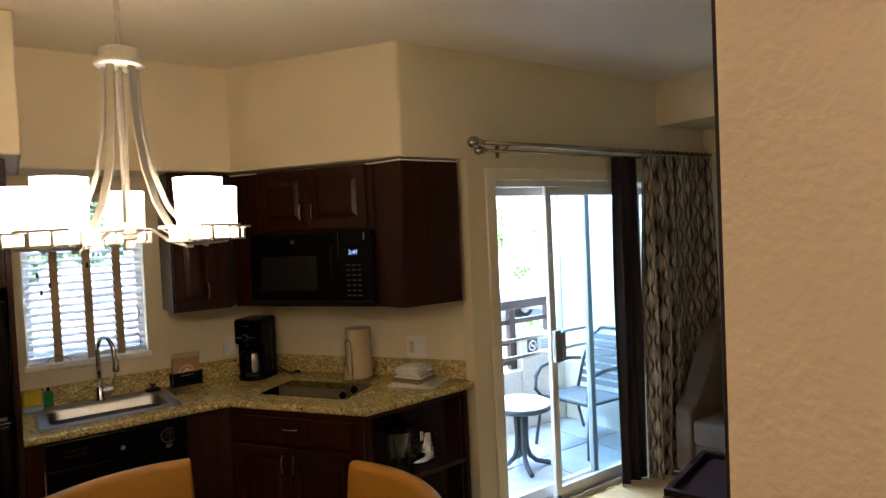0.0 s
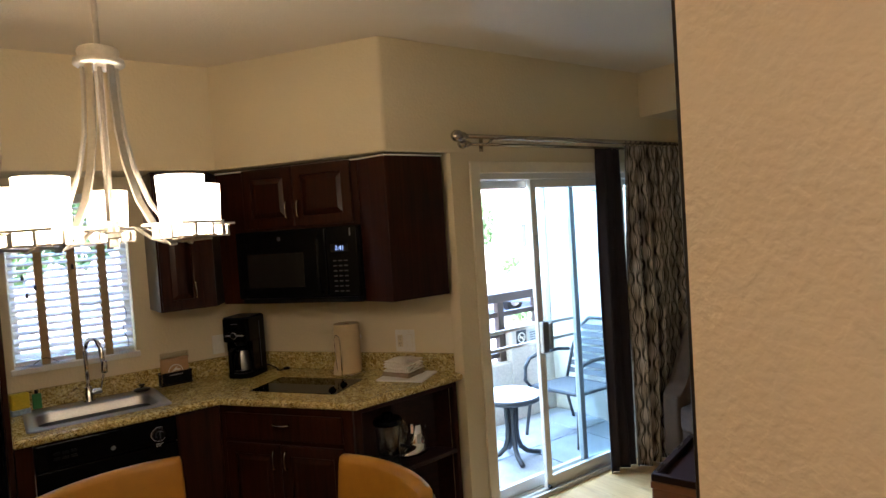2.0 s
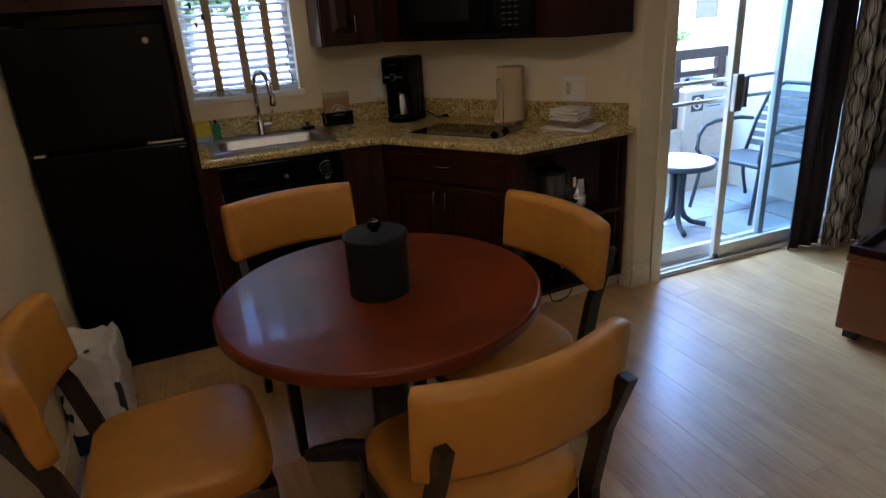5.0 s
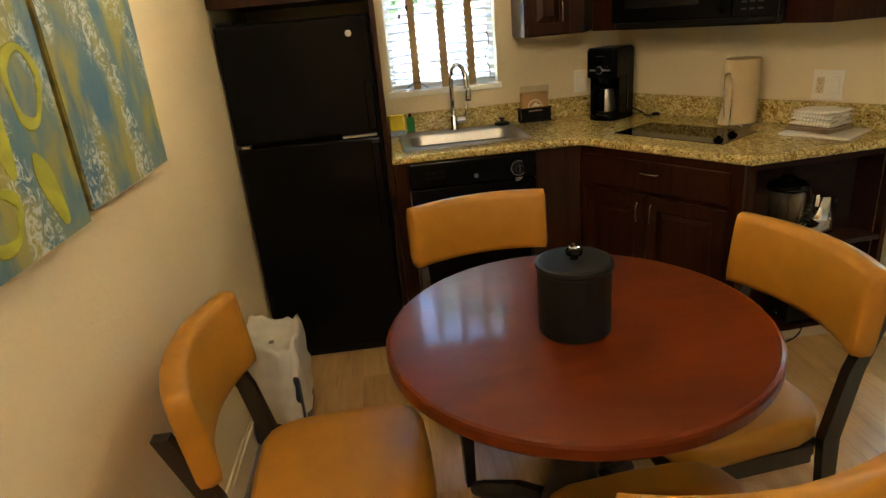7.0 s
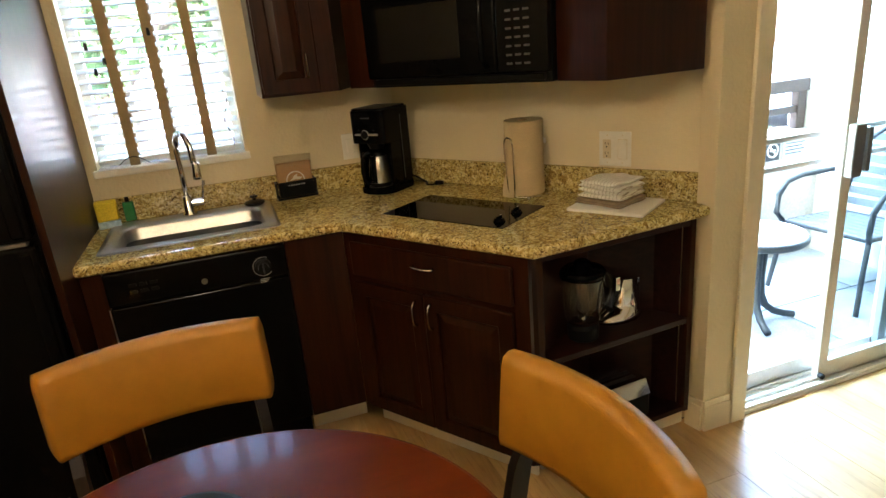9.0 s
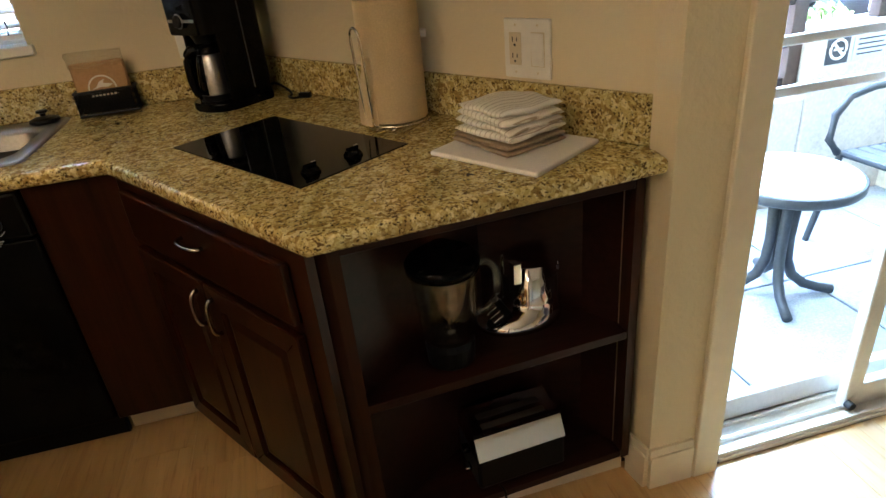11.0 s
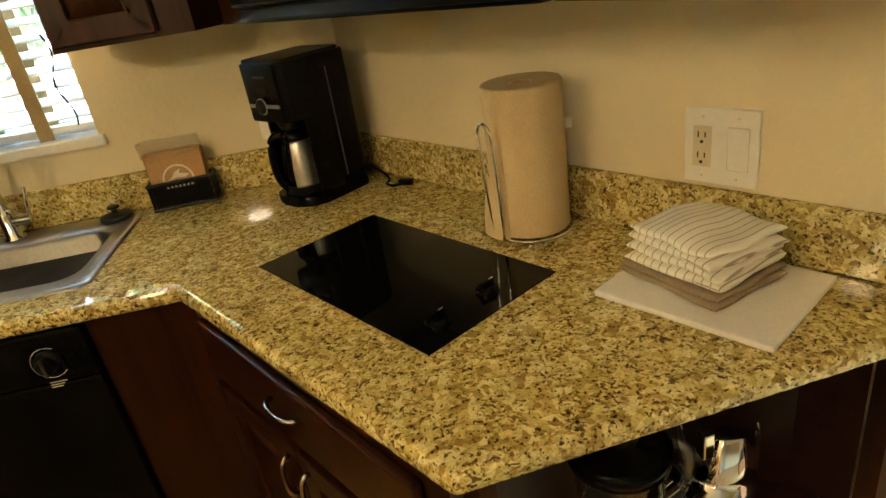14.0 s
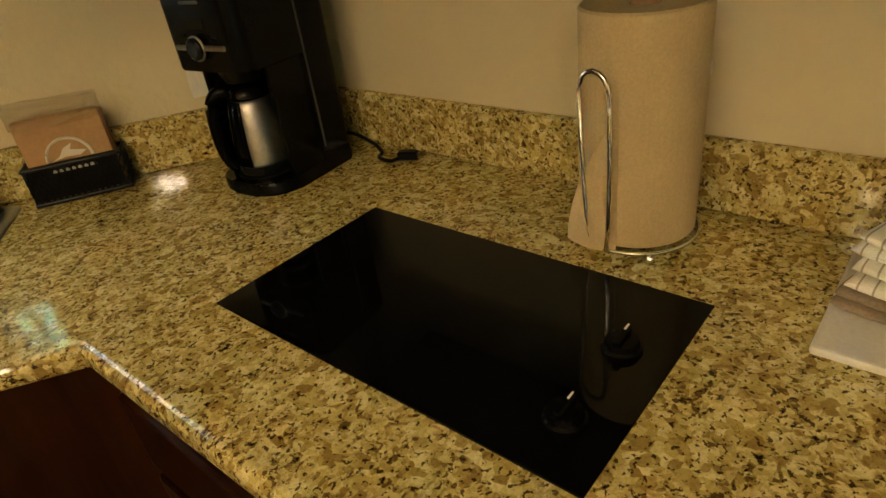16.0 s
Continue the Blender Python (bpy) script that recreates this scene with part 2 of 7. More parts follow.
def painting_mat():
    m = mat("abstract_paint", (0.3, 0.4, 0.4), 0.6)
    v = coords(m, (1, 1, 1))
    base_n = nd(m, "ShaderNodeTexNoise", Scale=5.0, Detail=5.0, Distortion=0.8)
    ln(m, v, base_n.inputs["Vector"])
    c = ramp(m, base_n.outputs["Fac"], [(0.3, (0.03, 0.11, 0.22)), (0.46, (0.07, 0.16, 0.22)), (0.58, (0.13, 0.19, 0.17)), (0.72, (0.24, 0.23, 0.05))])
    sp = nd(m, "ShaderNodeTexNoise", Scale=34.0, Detail=6.0, Roughness=0.75, Distortion=1.6)
    ln(m, v, sp.inputs["Vector"])
    mask2 = nd(m, "ShaderNodeTexNoise", Scale=4.2, Detail=1.0)
    ln(m, coords(m, (1, 2.2, 0.8)), mask2.inputs["Vector"])
    sf = mixed(m, 1.0, ramp(m, sp.outputs["Fac"], [(0.50, (0, 0, 0)), (0.56, (1, 1, 1))]), ramp(m, mask2.outputs["Fac"], [(0.46, (0, 0, 0)), (0.56, (1, 1, 1))]), 'MULTIPLY')
    yl = nd(m, "ShaderNodeTexNoise", Scale=7.0, Detail=4.0)
    ln(m, coords(m, (1, 1.5, 0.6), (0.4, 0, 0)), yl.inputs["Vector"])
    c = mixed(m, ramp(m, yl.outputs["Fac"], [(0.46, (0, 0, 0)), (0.58, (0.85, 0.85, 0.85))]), c, (0.30, 0.27, 0.035))
    c = mixed(m, sf, c, (0.46, 0.50, 0.49))
    ln(m, c, bsdf(m).inputs["Base Color"])
    bump(m, sp.outputs["Fac"], 0.3, 0.002)
    return m


def towel_mat():
    m = mat("striped_terry", (0.8, 0.77, 0.68), 0.9, spec=0.1)
    tex = m.node_tree.nodes.new("ShaderNodeTexCoord")
    sep = m.node_tree.nodes.new("ShaderNodeSeparateXYZ")
    ln(m, tex.outputs["Object"], sep.inputs[0])
    mu = nd(m, "ShaderNodeMath")
    mu.operation = 'MULTIPLY'
    mu.inputs[1].default_value = 66.0
    fr = nd(m, "ShaderNodeMath")
    fr.operation = 'FRACT'
    ln(m, sep.outputs[0], mu.inputs[0]), ln(m, mu.outputs[0], fr.inputs[0])
    c = ramp(m, fr.outputs[0], [(0.0, (0.80, 0.76, 0.66)), (0.72, (0.80, 0.76, 0.66)), (0.77, (0.40, 0.33, 0.24)), (0.85, (0.40, 0.33, 0.24)), (0.90, (0.80, 0.76, 0.66))])
    ln(m, c, bsdf(m).inputs["Base Color"])
    n = nd(m, "ShaderNodeTexNoise", Scale=500.0, Detail=2.0)
    ln(m, tex.outputs["Object"], n.inputs["Vector"])
    bump(m, n.outputs["Fac"], 0.5, 0.002)
    return m


def pane_mat(name, tint, gloss=0.6, least=0.03):
    """Thin window glass: mostly clear, with a mirror gloss at grazing angles."""
    m = bpy.data.materials.new(name)
    m.use_nodes = True
    nt = m.node_tree
    nt.nodes.remove(nt.nodes["Principled BSDF"])
    tr = nt.nodes.new("ShaderNodeBsdfTransparent")
    tr.inputs[0].default_value = (*tint, 1)
    gl = nt.nodes.new("ShaderNodeBsdfGlossy")
    gl.inputs["Roughness"].default_value = 0.02
    lw = nt.nodes.new("ShaderNodeLayerWeight")
    lw.inputs[0].default_value = 0.5
    pw = nt.nodes.new("ShaderNodeMath")
    pw.operation = 'POWER'
    pw.inputs[1].default_value = 4.0
    nt.links.new(lw.outputs["Facing"], pw.inputs[0])
    fr = nt.nodes.new("ShaderNodeMath")
    fr.operation = 'MULTIPLY_ADD'
    fr.inputs[1].default_value, fr.inputs[2].default_value = gloss, least
    nt.links.new(pw.outputs[0], fr.inputs[0])
    mx = nt.nodes.new("ShaderNodeMixShader")
    nt.links.new(fr.outputs[0], mx.inputs[0]), nt.links.new(tr.outputs[0], mx.inputs[1]), nt.links.new(gl.outputs[0], mx.inputs[2])
    nt.links.new(mx.outputs[0], nt.nodes["Material Output"].inputs[0])
    return m


def glow_mat(name, colour, strength):
    m = mat(name, (0.8, 0.8, 0.8), 0.4)
    bsdf(m).inputs["Emission Color"].default_value = colour
    bsdf(m).inputs["Emission Strength"].default_value = strength
    return m


WALL = plaster("cream_wall_paint", (0.74, 0.632, 0.412))
CEIL = plaster("ceiling_paint", (0.78, 0.70, 0.56))
HALL = plaster("hall_wall_paint", (0.77, 0.66, 0.48), 0.42)
TRIM = noisy("cream_gloss_paint", (0.80, 0.71, 0.52), 0.35, 30, 0.03, 0.03)
CHERRY = wood("dark_cherry_wood", (0.013, 0.0034, 0.0013), (0.043, 0.0112, 0.0039), 0.29, 'Z', coat=0.05)
bsdf(CHERRY).inputs["Specular IOR Level"].default_value = 0.2
CHERRY_IN = wood("dark_cherry_interior", (0.014, 0.004, 0.003), (0.030, 0.009, 0.006), 0.32, 'X', coat=0.1)
bsdf(CHERRY_IN).inputs["Specular IOR Level"].default_value = 0.18
bsdf(CHERRY_IN).inputs["Coat Weight"].default_value = 0.02
GRANITE = granite_mat()
PLANK = plank_mat()
BLACK = noisy("black_appliance_enamel", (0.0035, 0.0035, 0.0035), 0.15, 300, 0.1, 0.03, 0.0004, spec=0.10, rough_var=0.04)
BLACKMATT = noisy("black_plastic", (0.005, 0.005, 0.005), 0.36, 200, 0.15, 0.06, 0.0004, spec=0.14)
BLACKGLASS = mat("black_ceramic_glass", (0.003, 0.003, 0.003), 0.04, 0.0, 0.2)
MWINDOW = noisy("microwave_window_mesh", (0.014, 0.013, 0.011), 0.2, 500, 0.3, 0.0)
STEEL = noisy("brushed_steel", (0.46, 0.45, 0.43), 0.36, 120, 0.08, 0.05, 0.0003, metal=1.0)
RODSTEEL = noisy("polished_rod_steel", (0.42, 0.38, 0.32), 0.2, 90, 0.08, 0.0, metal=1.0)
SINKSTEEL = noisy("sink_steel", (0.36, 0.35, 0.33), 0.32, 120, 0.08, 0.05, 0.0003, metal=1.0)
PULLSTEEL = noisy("brushed_pull_steel", (0.46, 0.42, 0.36), 0.24, 90, 0.06, 0.0, metal=1.0)
CHROME = mat("chrome", (0.78, 0.77, 0.75), 0.05, 1.0)
NICKEL = noisy("satin_nickel", (0.66, 0.62, 0.55), 0.40, 90, 0.06, 0.0, metal=1.0)
WHITEP = noisy("white_plastic", (0.80, 0.77, 0.69), 0.35, 60, 0.03, 0.02)
ALMOND = noisy("almond_plastic", (0.66, 0.57, 0.38), 0.35, 60, 0.03, 0.02)
DARKSLOT = mat("dark_slot", (0.02, 0.015, 0.012), 0.6)
ORANGE = leather("mustard_leather", (0.455, 0.203, 0.010), 0.48)
BROWNLEATHER = leather("dark_brown_leather", (0.022, 0.0085, 0.006), 0.42)
bsdf(BROWNLEATHER).inputs["Specular IOR Level"].default_value = 0.15
TANLEATHER = leather("tan_leather", (0.24, 0.085, 0.026), 0.45)
ESPRESSO = wood("espresso_wood", (0.008, 0.005, 0.004), (0.022, 0.013, 0.010), 0.35, 'Z')
TABLEWOOD = wood("red_mahogany", (0.095, 0.0155, 0.0023), (0.205, 0.039, 0.0052), 0.34, 'X', scale=0.8, coat=0.13, bumps=0.005, streak=3.5)
bsdf(TABLEWOOD).inputs["Specular IOR Level"].default_value = 0.14
bsdf(TABLEWOOD).inputs["Coat Roughness"].default_value = 0.07
BUCKET = leather("black_leatherette", (0.008, 0.0088, 0.010), 0.5)
bsdf(BUCKET).inputs["Specular IOR Level"].default_value = 0.3
SHADE = glow_mat("lit_opal_glass", LAMP_COLOUR, LAMP)
# glow of the added hall fill light, tied to the chandelier's strength
HALLFILL = glow_mat("lit_hall_glass", (1.0, 0.80, 0.58, 1), LAMP * 3.2)
DRAPE = curtain_mat()
BLACKOUT = noisy("aubergine_blackout_cloth", (0.020, 0.010, 0.013), 0.8, 300, 0.2, 0.2, 0.001)
UPHOL = noisy("taupe_upholstery", (0.115, 0.078, 0.056), 0.85, 350, 0.25, 0.4, 0.001)
ALU = noisy("cream_aluminium", (0.72, 0.68, 0.60), 0.35, 80, 0.04, 0.02)
ALUGREY = noisy("grey_aluminium", (0.42, 0.47, 0.48), 0.35, 80, 0.05, 0.02, metal=0.4)
PANE = pane_mat("window_glass", (0.97, 0.98, 0.98))
PANETINT = pane_mat("tinted_window_glass", (0.90, 0.95, 0.96))
SLAT = noisy("white_blind_slat", (0.80, 0.80, 0.76), 0.45, 60, 0.03, 0.02)
TAPE = noisy("tan_ladder_tape", (0.40, 0.29, 0.14), 0.9, 300, 0.15, 0.2)
STUCCO = noisy("tan_stucco", (0.60, 0.54, 0.47), 0.9, 60, 0.1, 0.5, 0.004)
STUCCO2 = noisy("pale_stucco", (0.76, 0.72, 0.63), 0.9, 40, 0.08, 0.4, 0.006)
HOUSEWALL = noisy("sunlit_house_stucco", (0.40, 0.33, 0.28), 0.9, 6, 0.08, 0.4, 0.01)
CONCRETE = noisy("speckled_concrete", (0.40, 0.42, 0.44), 0.85, 150, 0.2, 0.5, 0.002)
RAILBROWN = noisy("brown_painted_steel", (0.060, 0.036, 0.026), 0.5, 60, 0.15, 0.1)
PATIO = noisy("dark_cast_aluminium", (0.040, 0.042, 0.045), 0.45, 80, 0.15, 0.1)
PATIOTOP = noisy("pale_stone_top", (0.82, 0.81, 0.79), 0.45, 90, 0.1, 0.05)
STRAP = noisy("grey_vinyl_strap", (0.11, 0.115, 0.12), 0.5, 100, 0.1, 0.05)
ASPHALT = noisy("asphalt", (0.055, 0.055, 0.055), 0.9, 20, 0.2, 0.4, 0.01)
GRAVEL = noisy("desert_gravel", (0.32, 0.285, 0.25), 0.95, 8, 0.25, 0.5, 0.02)
ROOFTILE = noisy("clay_roof_tile", (0.34, 0.22, 0.16), 0.85, 10, 0.2, 0.3, 0.02)
LEAF = noisy("green_leaf", (0.085, 0.16, 0.045), 0.6, 6, 0.35, 0.0)
BARK = noisy("bark", (0.10, 0.075, 0.05), 0.9, 20, 0.3, 0.5, 0.01)
CARPAINT = noisy("grey_blue_car_paint", (0.20, 0.25, 0.30), 0.25, 30, 0.04, 0.0, metal=0.3)
CARGLASS = mat("dark_car_glass", (0.02, 0.025, 0.03), 0.05)
RUBBER = noisy("rubber", (0.02, 0.02, 0.02), 0.8, 50, 0.2, 0.1)
JOINT = noisy("dark_concrete_joint", (0.13, 0.13, 0.13), 0.9, 40, 0.2, 0.2)
PAPER = noisy("kraft_paper_towel", (0.57, 0.43, 0.23), 0.95, 260, 0.08, 0.35, 0.001)
NAPKIN = noisy("brown_napkin", (0.46, 0.27, 0.125), 0.9, 120, 0.08, 0.2)
CARDWHITE = noisy("white_card", (0.75, 0.70, 0.62), 0.6, 60, 0.04, 0.0)
BOARD = noisy("white_cutting_board", (0.74, 0.70, 0.64), 0.45, 200, 0.05, 0.1, 0.0006)
TOWEL = towel_mat()
TAUPECLOTH = noisy("taupe_cloth", (0.30, 0.22, 0.14), 0.9, 300, 0.15, 0.4, 0.001)
GLASS = pane_mat("clear_jar_glass", (0.95, 0.955, 0.95), 0.7, 0.07)
SUBFLOOR = noisy("plank_joint", (0.06, 0.04, 0.022), 0.7, 30, 0.2, 0.0)
PAINTING = painting_mat()
FILM = pane_mat("clear_plastic_film", (0.93, 0.92, 0.90), 0.75, 0.10)
CHARTREUSE = noisy("chartreuse_paint", (0.36, 0.37, 0.018), 0.55, 22, 0.18, 0.5, 0.002)
CANVAS = noisy("painted_canvas_side", (0.28, 0.24, 0.05), 0.7, 30, 0.5, 0.3)
BAGPLASTIC = noisy("white_bin_liner", (0.66, 0.64, 0.58), 0.35, 14, 0.1, 0.3, 0.004)
BINBLUE = noisy("dark_blue_bin_plastic", (0.012, 0.018, 0.05), 0.45, 60, 0.1, 0.05)
SPONGE = noisy("yellow_sponge", (0.75, 0.58, 0.03), 0.9, 160, 0.2, 0.5, 0.002)
GREENP = noisy("green_bottle_plastic", (0.02, 0.20, 0.05), 0.3, 30, 0.1, 0.0)
BLUEP = noisy("blue_white_wrapper", (0.35, 0.48, 0.62), 0.4, 60, 0.3, 0.1)
CLOCKGLOW = glow_mat("blue_clock_digits", (0.35, 0.55, 1.0, 1), 0.045)
SIGNGREY = noisy("sign_grey", (0.05, 0.05, 0.055), 0.5, 60, 0.05, 0.0)
SIGNPALE = noisy("sign_pale", (0.52, 0.56, 0.58), 0.5, 60, 0.05, 0.0)
PRINT = mat("pale_print", (0.045, 0.045, 0.045), 0.5)

# ---- building helpers ----
def thing(name, m=None, label="", category="", group="", kind=""):
    ob = new(name)
    ob.empty_display_size = 0.1
    if m is not None:
        ob.matrix_basis = m
    return tagged(ob, label, category, group, kind)


def part(name, bm, material, parent=None, label="", m=None, smooth=False):
    """Link a bmesh as one mesh object under a thing or under a part."""
    me = bpy.data.meshes.new(name)
    bmesh.ops.recalc_face_normals(bm, faces=bm.faces)
    bm.to_mesh(me)
    bm.free()
    if smooth:
        for p in me.polygons:
            p.use_smooth = True
    me.materials.append(material)
    ob = new(name, me)
    if parent is not None:
        ob.parent = parent
    if m is not None:
        ob.matrix_basis = m
    if label:
        ob["label"] = label
    return ob


def again(ob, m, parent=None):
    """Another object on the same mesh."""
    o = new(ob.name.split(".")[0], ob.data)
    o.parent = parent if parent is not None else ob.parent
    o.matrix_basis = m
    if "label" in ob:
        o["label"] = ob["label"]
    return o


def structure(name, bm, material, label="", smooth=False):
    ob = part(name, bm, material, smooth=smooth)
    return tagged(ob, label, "", "", "structure")


def box(x0, x1, y0, y1, z0, z1, bevel=0.0, seg=2, bm=None):
    bm = bm or bmesh.new()
    vs = [bm.verts.new((x, y, z)) for x in (x0, x1) for y in (y0, y1) for z in (z0, z1)]
    fs = [bm.faces.new([vs[i] for i in f]) for f in ((0, 1, 3, 2), (4, 6, 7, 5), (0, 4, 5, 1), (2, 3, 7, 6), (0, 2, 6, 4), (1, 5, 7, 3))]
    if bevel:
        es = list({e for f in fs for e in f.edges})
        bmesh.ops.bevel(bm, geom=es, offset=bevel, segments=seg, profile=0.5, affect='EDGES')
    return bm


def ring_frame(x0, x1, z0, z1, sx, sb, st, y0, y1, bevel=0.0):
    """A rectangular frame in one piece, its members sx wide at the sides, sb at the bottom and st at the top."""
    bm = bmesh.new()
    out = [(x0, z0), (x1, z0), (x1, z1), (x0, z1)]
    inn = [(x0 + sx, z0 + sb), (x1 - sx, z0 + sb), (x1 - sx, z1 - st), (x0 + sx, z1 - st)]
    v = {(k, y): [bm.verts.new((x, y, z)) for x, z in ring] for k, ring in enumerate((out, inn)) for y in (y0, y1)}
    for i in range(4):
        j = (i + 1) % 4
        for y in (y0, y1):
            bm.faces.new((v[0, y][i], v[0, y][j], v[1, y][j], v[1, y][i]))
        for k in (0, 1):
            bm.faces.new((v[k, y0][i], v[k, y0][j], v[k, y1][j], v[k, y1][i]))
    if bevel:
        bmesh.ops.bevel(bm, geom=bm.edges[:], offset=bevel, segments=1, profile=0.5, affect='EDGES')
    return bm


def prism(points, z0, z1, bevel=0.0, seg=2, bm=None):
    """An upright prism over a ring of (x, y)."""
    bm = bm or bmesh.new()
    n = len(points)
    lo = [bm.verts.new((x, y, z0)) for x, y in points]
    hi = [bm.verts.new((x, y, z1)) for x, y in points]
    fs = [bm.faces.new(lo[::-1]), bm.faces.new(hi)]
    fs += [bm.faces.new((lo[i], lo[(i + 1) % n], hi[(i + 1) % n], hi[i])) for i in range(n)]
    if bevel:
        es = list({e for f in fs for e in f.edges})
        bmesh.ops.bevel(bm, geom=es, offset=bevel, segments=seg, profile=0.5, affect='EDGES')
    return bm


def lathe(profile, steps=32, bm=None, at=(0, 0, 0)):
    """Turn (radius, height) pairs round the z axis."""
    bm = bm or bmesh.new()
    rings = []
    for r, z in profile:
        if r < 1e-6:
            rings.append([bm.verts.new((at[0], at[1], at[2] + z))])
        else:
            rings.append([bm.verts.new((at[0] + r * math.cos(2 * math.pi * i / steps), at[1] + r * math.sin(2 * math.pi * i / steps), at[2] + z)) for i in range(steps)])
    for a, b in zip(rings, rings[1:]):
        for i in range(steps):
            j = (i + 1) % steps
            ring = [a[i % len(a)], a[j % len(a)], b[j % len(b)], b[i % len(b)]]
            ring = list(dict.fromkeys(ring))
            if len(ring) > 2:
                bm.faces.new(ring)
    return bm


def tube(path, radius, steps=10, bm=None, flat=1.0, closed=False):
    """A round (or flattened) bar along a path of points; radius may be a list."""
    bm = bm or bmesh.new()
    pts = [Vector(p) for p in path]
    n = len(pts)
    rings = []
    for i, p in enumerate(pts):
        a = pts[i - 1] if (i > 0 or closed) else pts[i]
        b = pts[(i + 1) % n] if (i < n - 1 or closed) else pts[i]
        t = (b - a).normalized()
        ref = Vector((0, 0, 1)) if abs(t.z) < 0.95 else Vector((1, 0, 0))
        u = t.cross(ref).normalized()
        w = u.cross(t).normalized()
        r = radius[i] if isinstance(radius, (list, tuple)) else radius
        rings.append([bm.verts.new(p + u * (r * math.cos(2 * math.pi * k / steps)) + w * (r * flat * math.sin(2 * math.pi * k / steps))) for k in range(steps)])
    pairs = list(zip(rings, rings[1:])) + ([(rings[-1], rings[0])] if closed else [])
    for a, b in pairs:
        for k in range(steps):
            bm.faces.new((a[k], a[(k + 1) % steps], b[(k + 1) % steps], b[k]))
    if not closed:
        bm.faces.new(rings[0][::-1])
        bm.faces.new(rings[-1])
    return bm


def eased(points, n=5):
    """Points along a smooth curve through the given ones."""
    p = [Vector(q) for q in points]
    p = [p[0] * 2 - p[1]] + p + [p[-1] * 2 - p[-2]]
    out = []
    for a, b_, c, d in zip(p, p[1:], p[2:], p[3:]):
        for i in range(n):
            t = i / n
            out.append(0.5 * (b_ * 2 + (c - a) * t + (a * 2 - b_ * 5 + c * 4 - d) * t * t + (b_ * 3 - a - c * 3 + d) * t ** 3))
    return out + [p[-2]]


def arc(cx, cz, r, a0, a1, n, plane='XZ', y=0.0):
    out = []
    for i in range(n + 1):
        a = radians(a0 + (a1 - a0) * i / n)
        p, q = cx + r * math.cos(a), cz + r * math.sin(a)
        out.append((p, y, q) if plane == 'XZ' else ((y, p, q) if plane == 'YZ' else (p, q, y)))
    return out


def lettering(name, text, size, material, parent, m, label=""):
    cu = bpy.data.curves.new(name, 'FONT')
    cu.body, cu.size, cu.extrude, cu.align_x, cu.align_y = text, size, 0.0004, 'CENTER', 'CENTER'
    tmp = bpy.data.objects.new("tmp", cu)
    scene.collection.objects.link(tmp)
    me = bpy.data.meshes.new_from_object(tmp.evaluated_get(bpy.context.evaluated_depsgraph_get()))
    bpy.data.objects.remove(tmp)
    me.materials.clear()
    me.materials.append(material)
    ob = new(name, me)
    ob.parent, ob.matrix_basis = parent, m
    if label:
        ob["label"] = label
    return ob


# ---- plan ----
WY = 4.12                  # window wall
DY = 2.855                 # wall with the sliding door
LX = -0.24                 # wall with the painting
RX = 4.88                  # far end wall
CZ = 2.78                  # ceiling
SZ = 2.165                 # underside of the soffit, top of the wall cabinets
UB = 1.381                 # underside of the wall cabinets
S0 = (1.818, 4.022)        # a point on the backsplash of the slanting wall
SLANT = pose(S0[0], S0[1], 0, 0, 0, -56.57)


def slant(u, v):
    """Plan point u along the slanting wall and v behind its backsplash."""
    p = SLANT @ Vector((u, v, 0))
    return p.x, p.y


# ---- walls, ceiling, openings ----
WX0, WX1, WZ0, WZ1 = 0.474, 1.076, 1.143, 2.09     # kitchen window
b = box(LX - 0.15, WX0, WY, WY + 0.16, 0, CZ)
box(WX1, 1.90, WY, WY + 0.16, 0, CZ, bm=b)
box(WX0, WX1, WY, WY + 0.16, 0, WZ0, bm=b)
box(WX0, WX1, WY, WY + 0.16, WZ1, CZ, bm=b)
structure("wall_north", b, WALL, "cream textured wall with a window over the sink")
p0, p1 = slant(-0.12, 0.02), slant(1.365, 0.02)
q1, q0 = slant(1.365, 0.16), slant(-0.30, 0.16)
structure("wall_slanting", prism([p0, p1, q1, q0], 0, CZ), WALL, "cream textured slanting wall behind the counter")
structure("wall_west", box(LX - 0.15, LX, -2.2, WY, 0, CZ), WALL, "cream textured wall that carries the canvases")
DX0, DX1, DZ1 = 2.745, 4.56, 2.06                # door opening
nib = [(2.551, DY), (2.538, 2.925), slant(1.36, 0.0), slant(1.36, 0.14), (2.62, DY + 0.16), (DX0, DY + 0.16), (DX0, DY)]
b = prism(nib, 0, SZ + 0.011, 0.0)
box(DX1, RX, DY, DY + 0.16, 0, CZ, bm=b)
box(DX0, DX1, DY, DY + 0.16, DZ1, CZ, bm=b)
structure("wall_east", b, WALL, "cream textured wall round the balcony door")
structure("wall_end", box(RX, RX + 0.15, -2.2, DY + 0.16, 0, CZ), WALL, "cream end wall behind the sofa")
structure("wall_south", box(LX - 0.15, RX + 0.15, -2.35, -2.2, 0, CZ), WALL, "cream wall closing the suite")
structure("wall_hall", box(1.125, 1.245, -2.2, 0.503, 0, CZ), HALL, "cream knock-down textured wall end beside the entry")
structure("trim_hall", box(1.128, 1.250, 0.499, 0.5108, 0, CZ, 0.001, 1), ESPRESSO, "dark wooden edge strip on a wall end")
structure("ceiling", box(LX - 0.15, RX + 0.15, -2.35, WY + 0.16, CZ, CZ + 0.12), CEIL, "off-white ceiling")
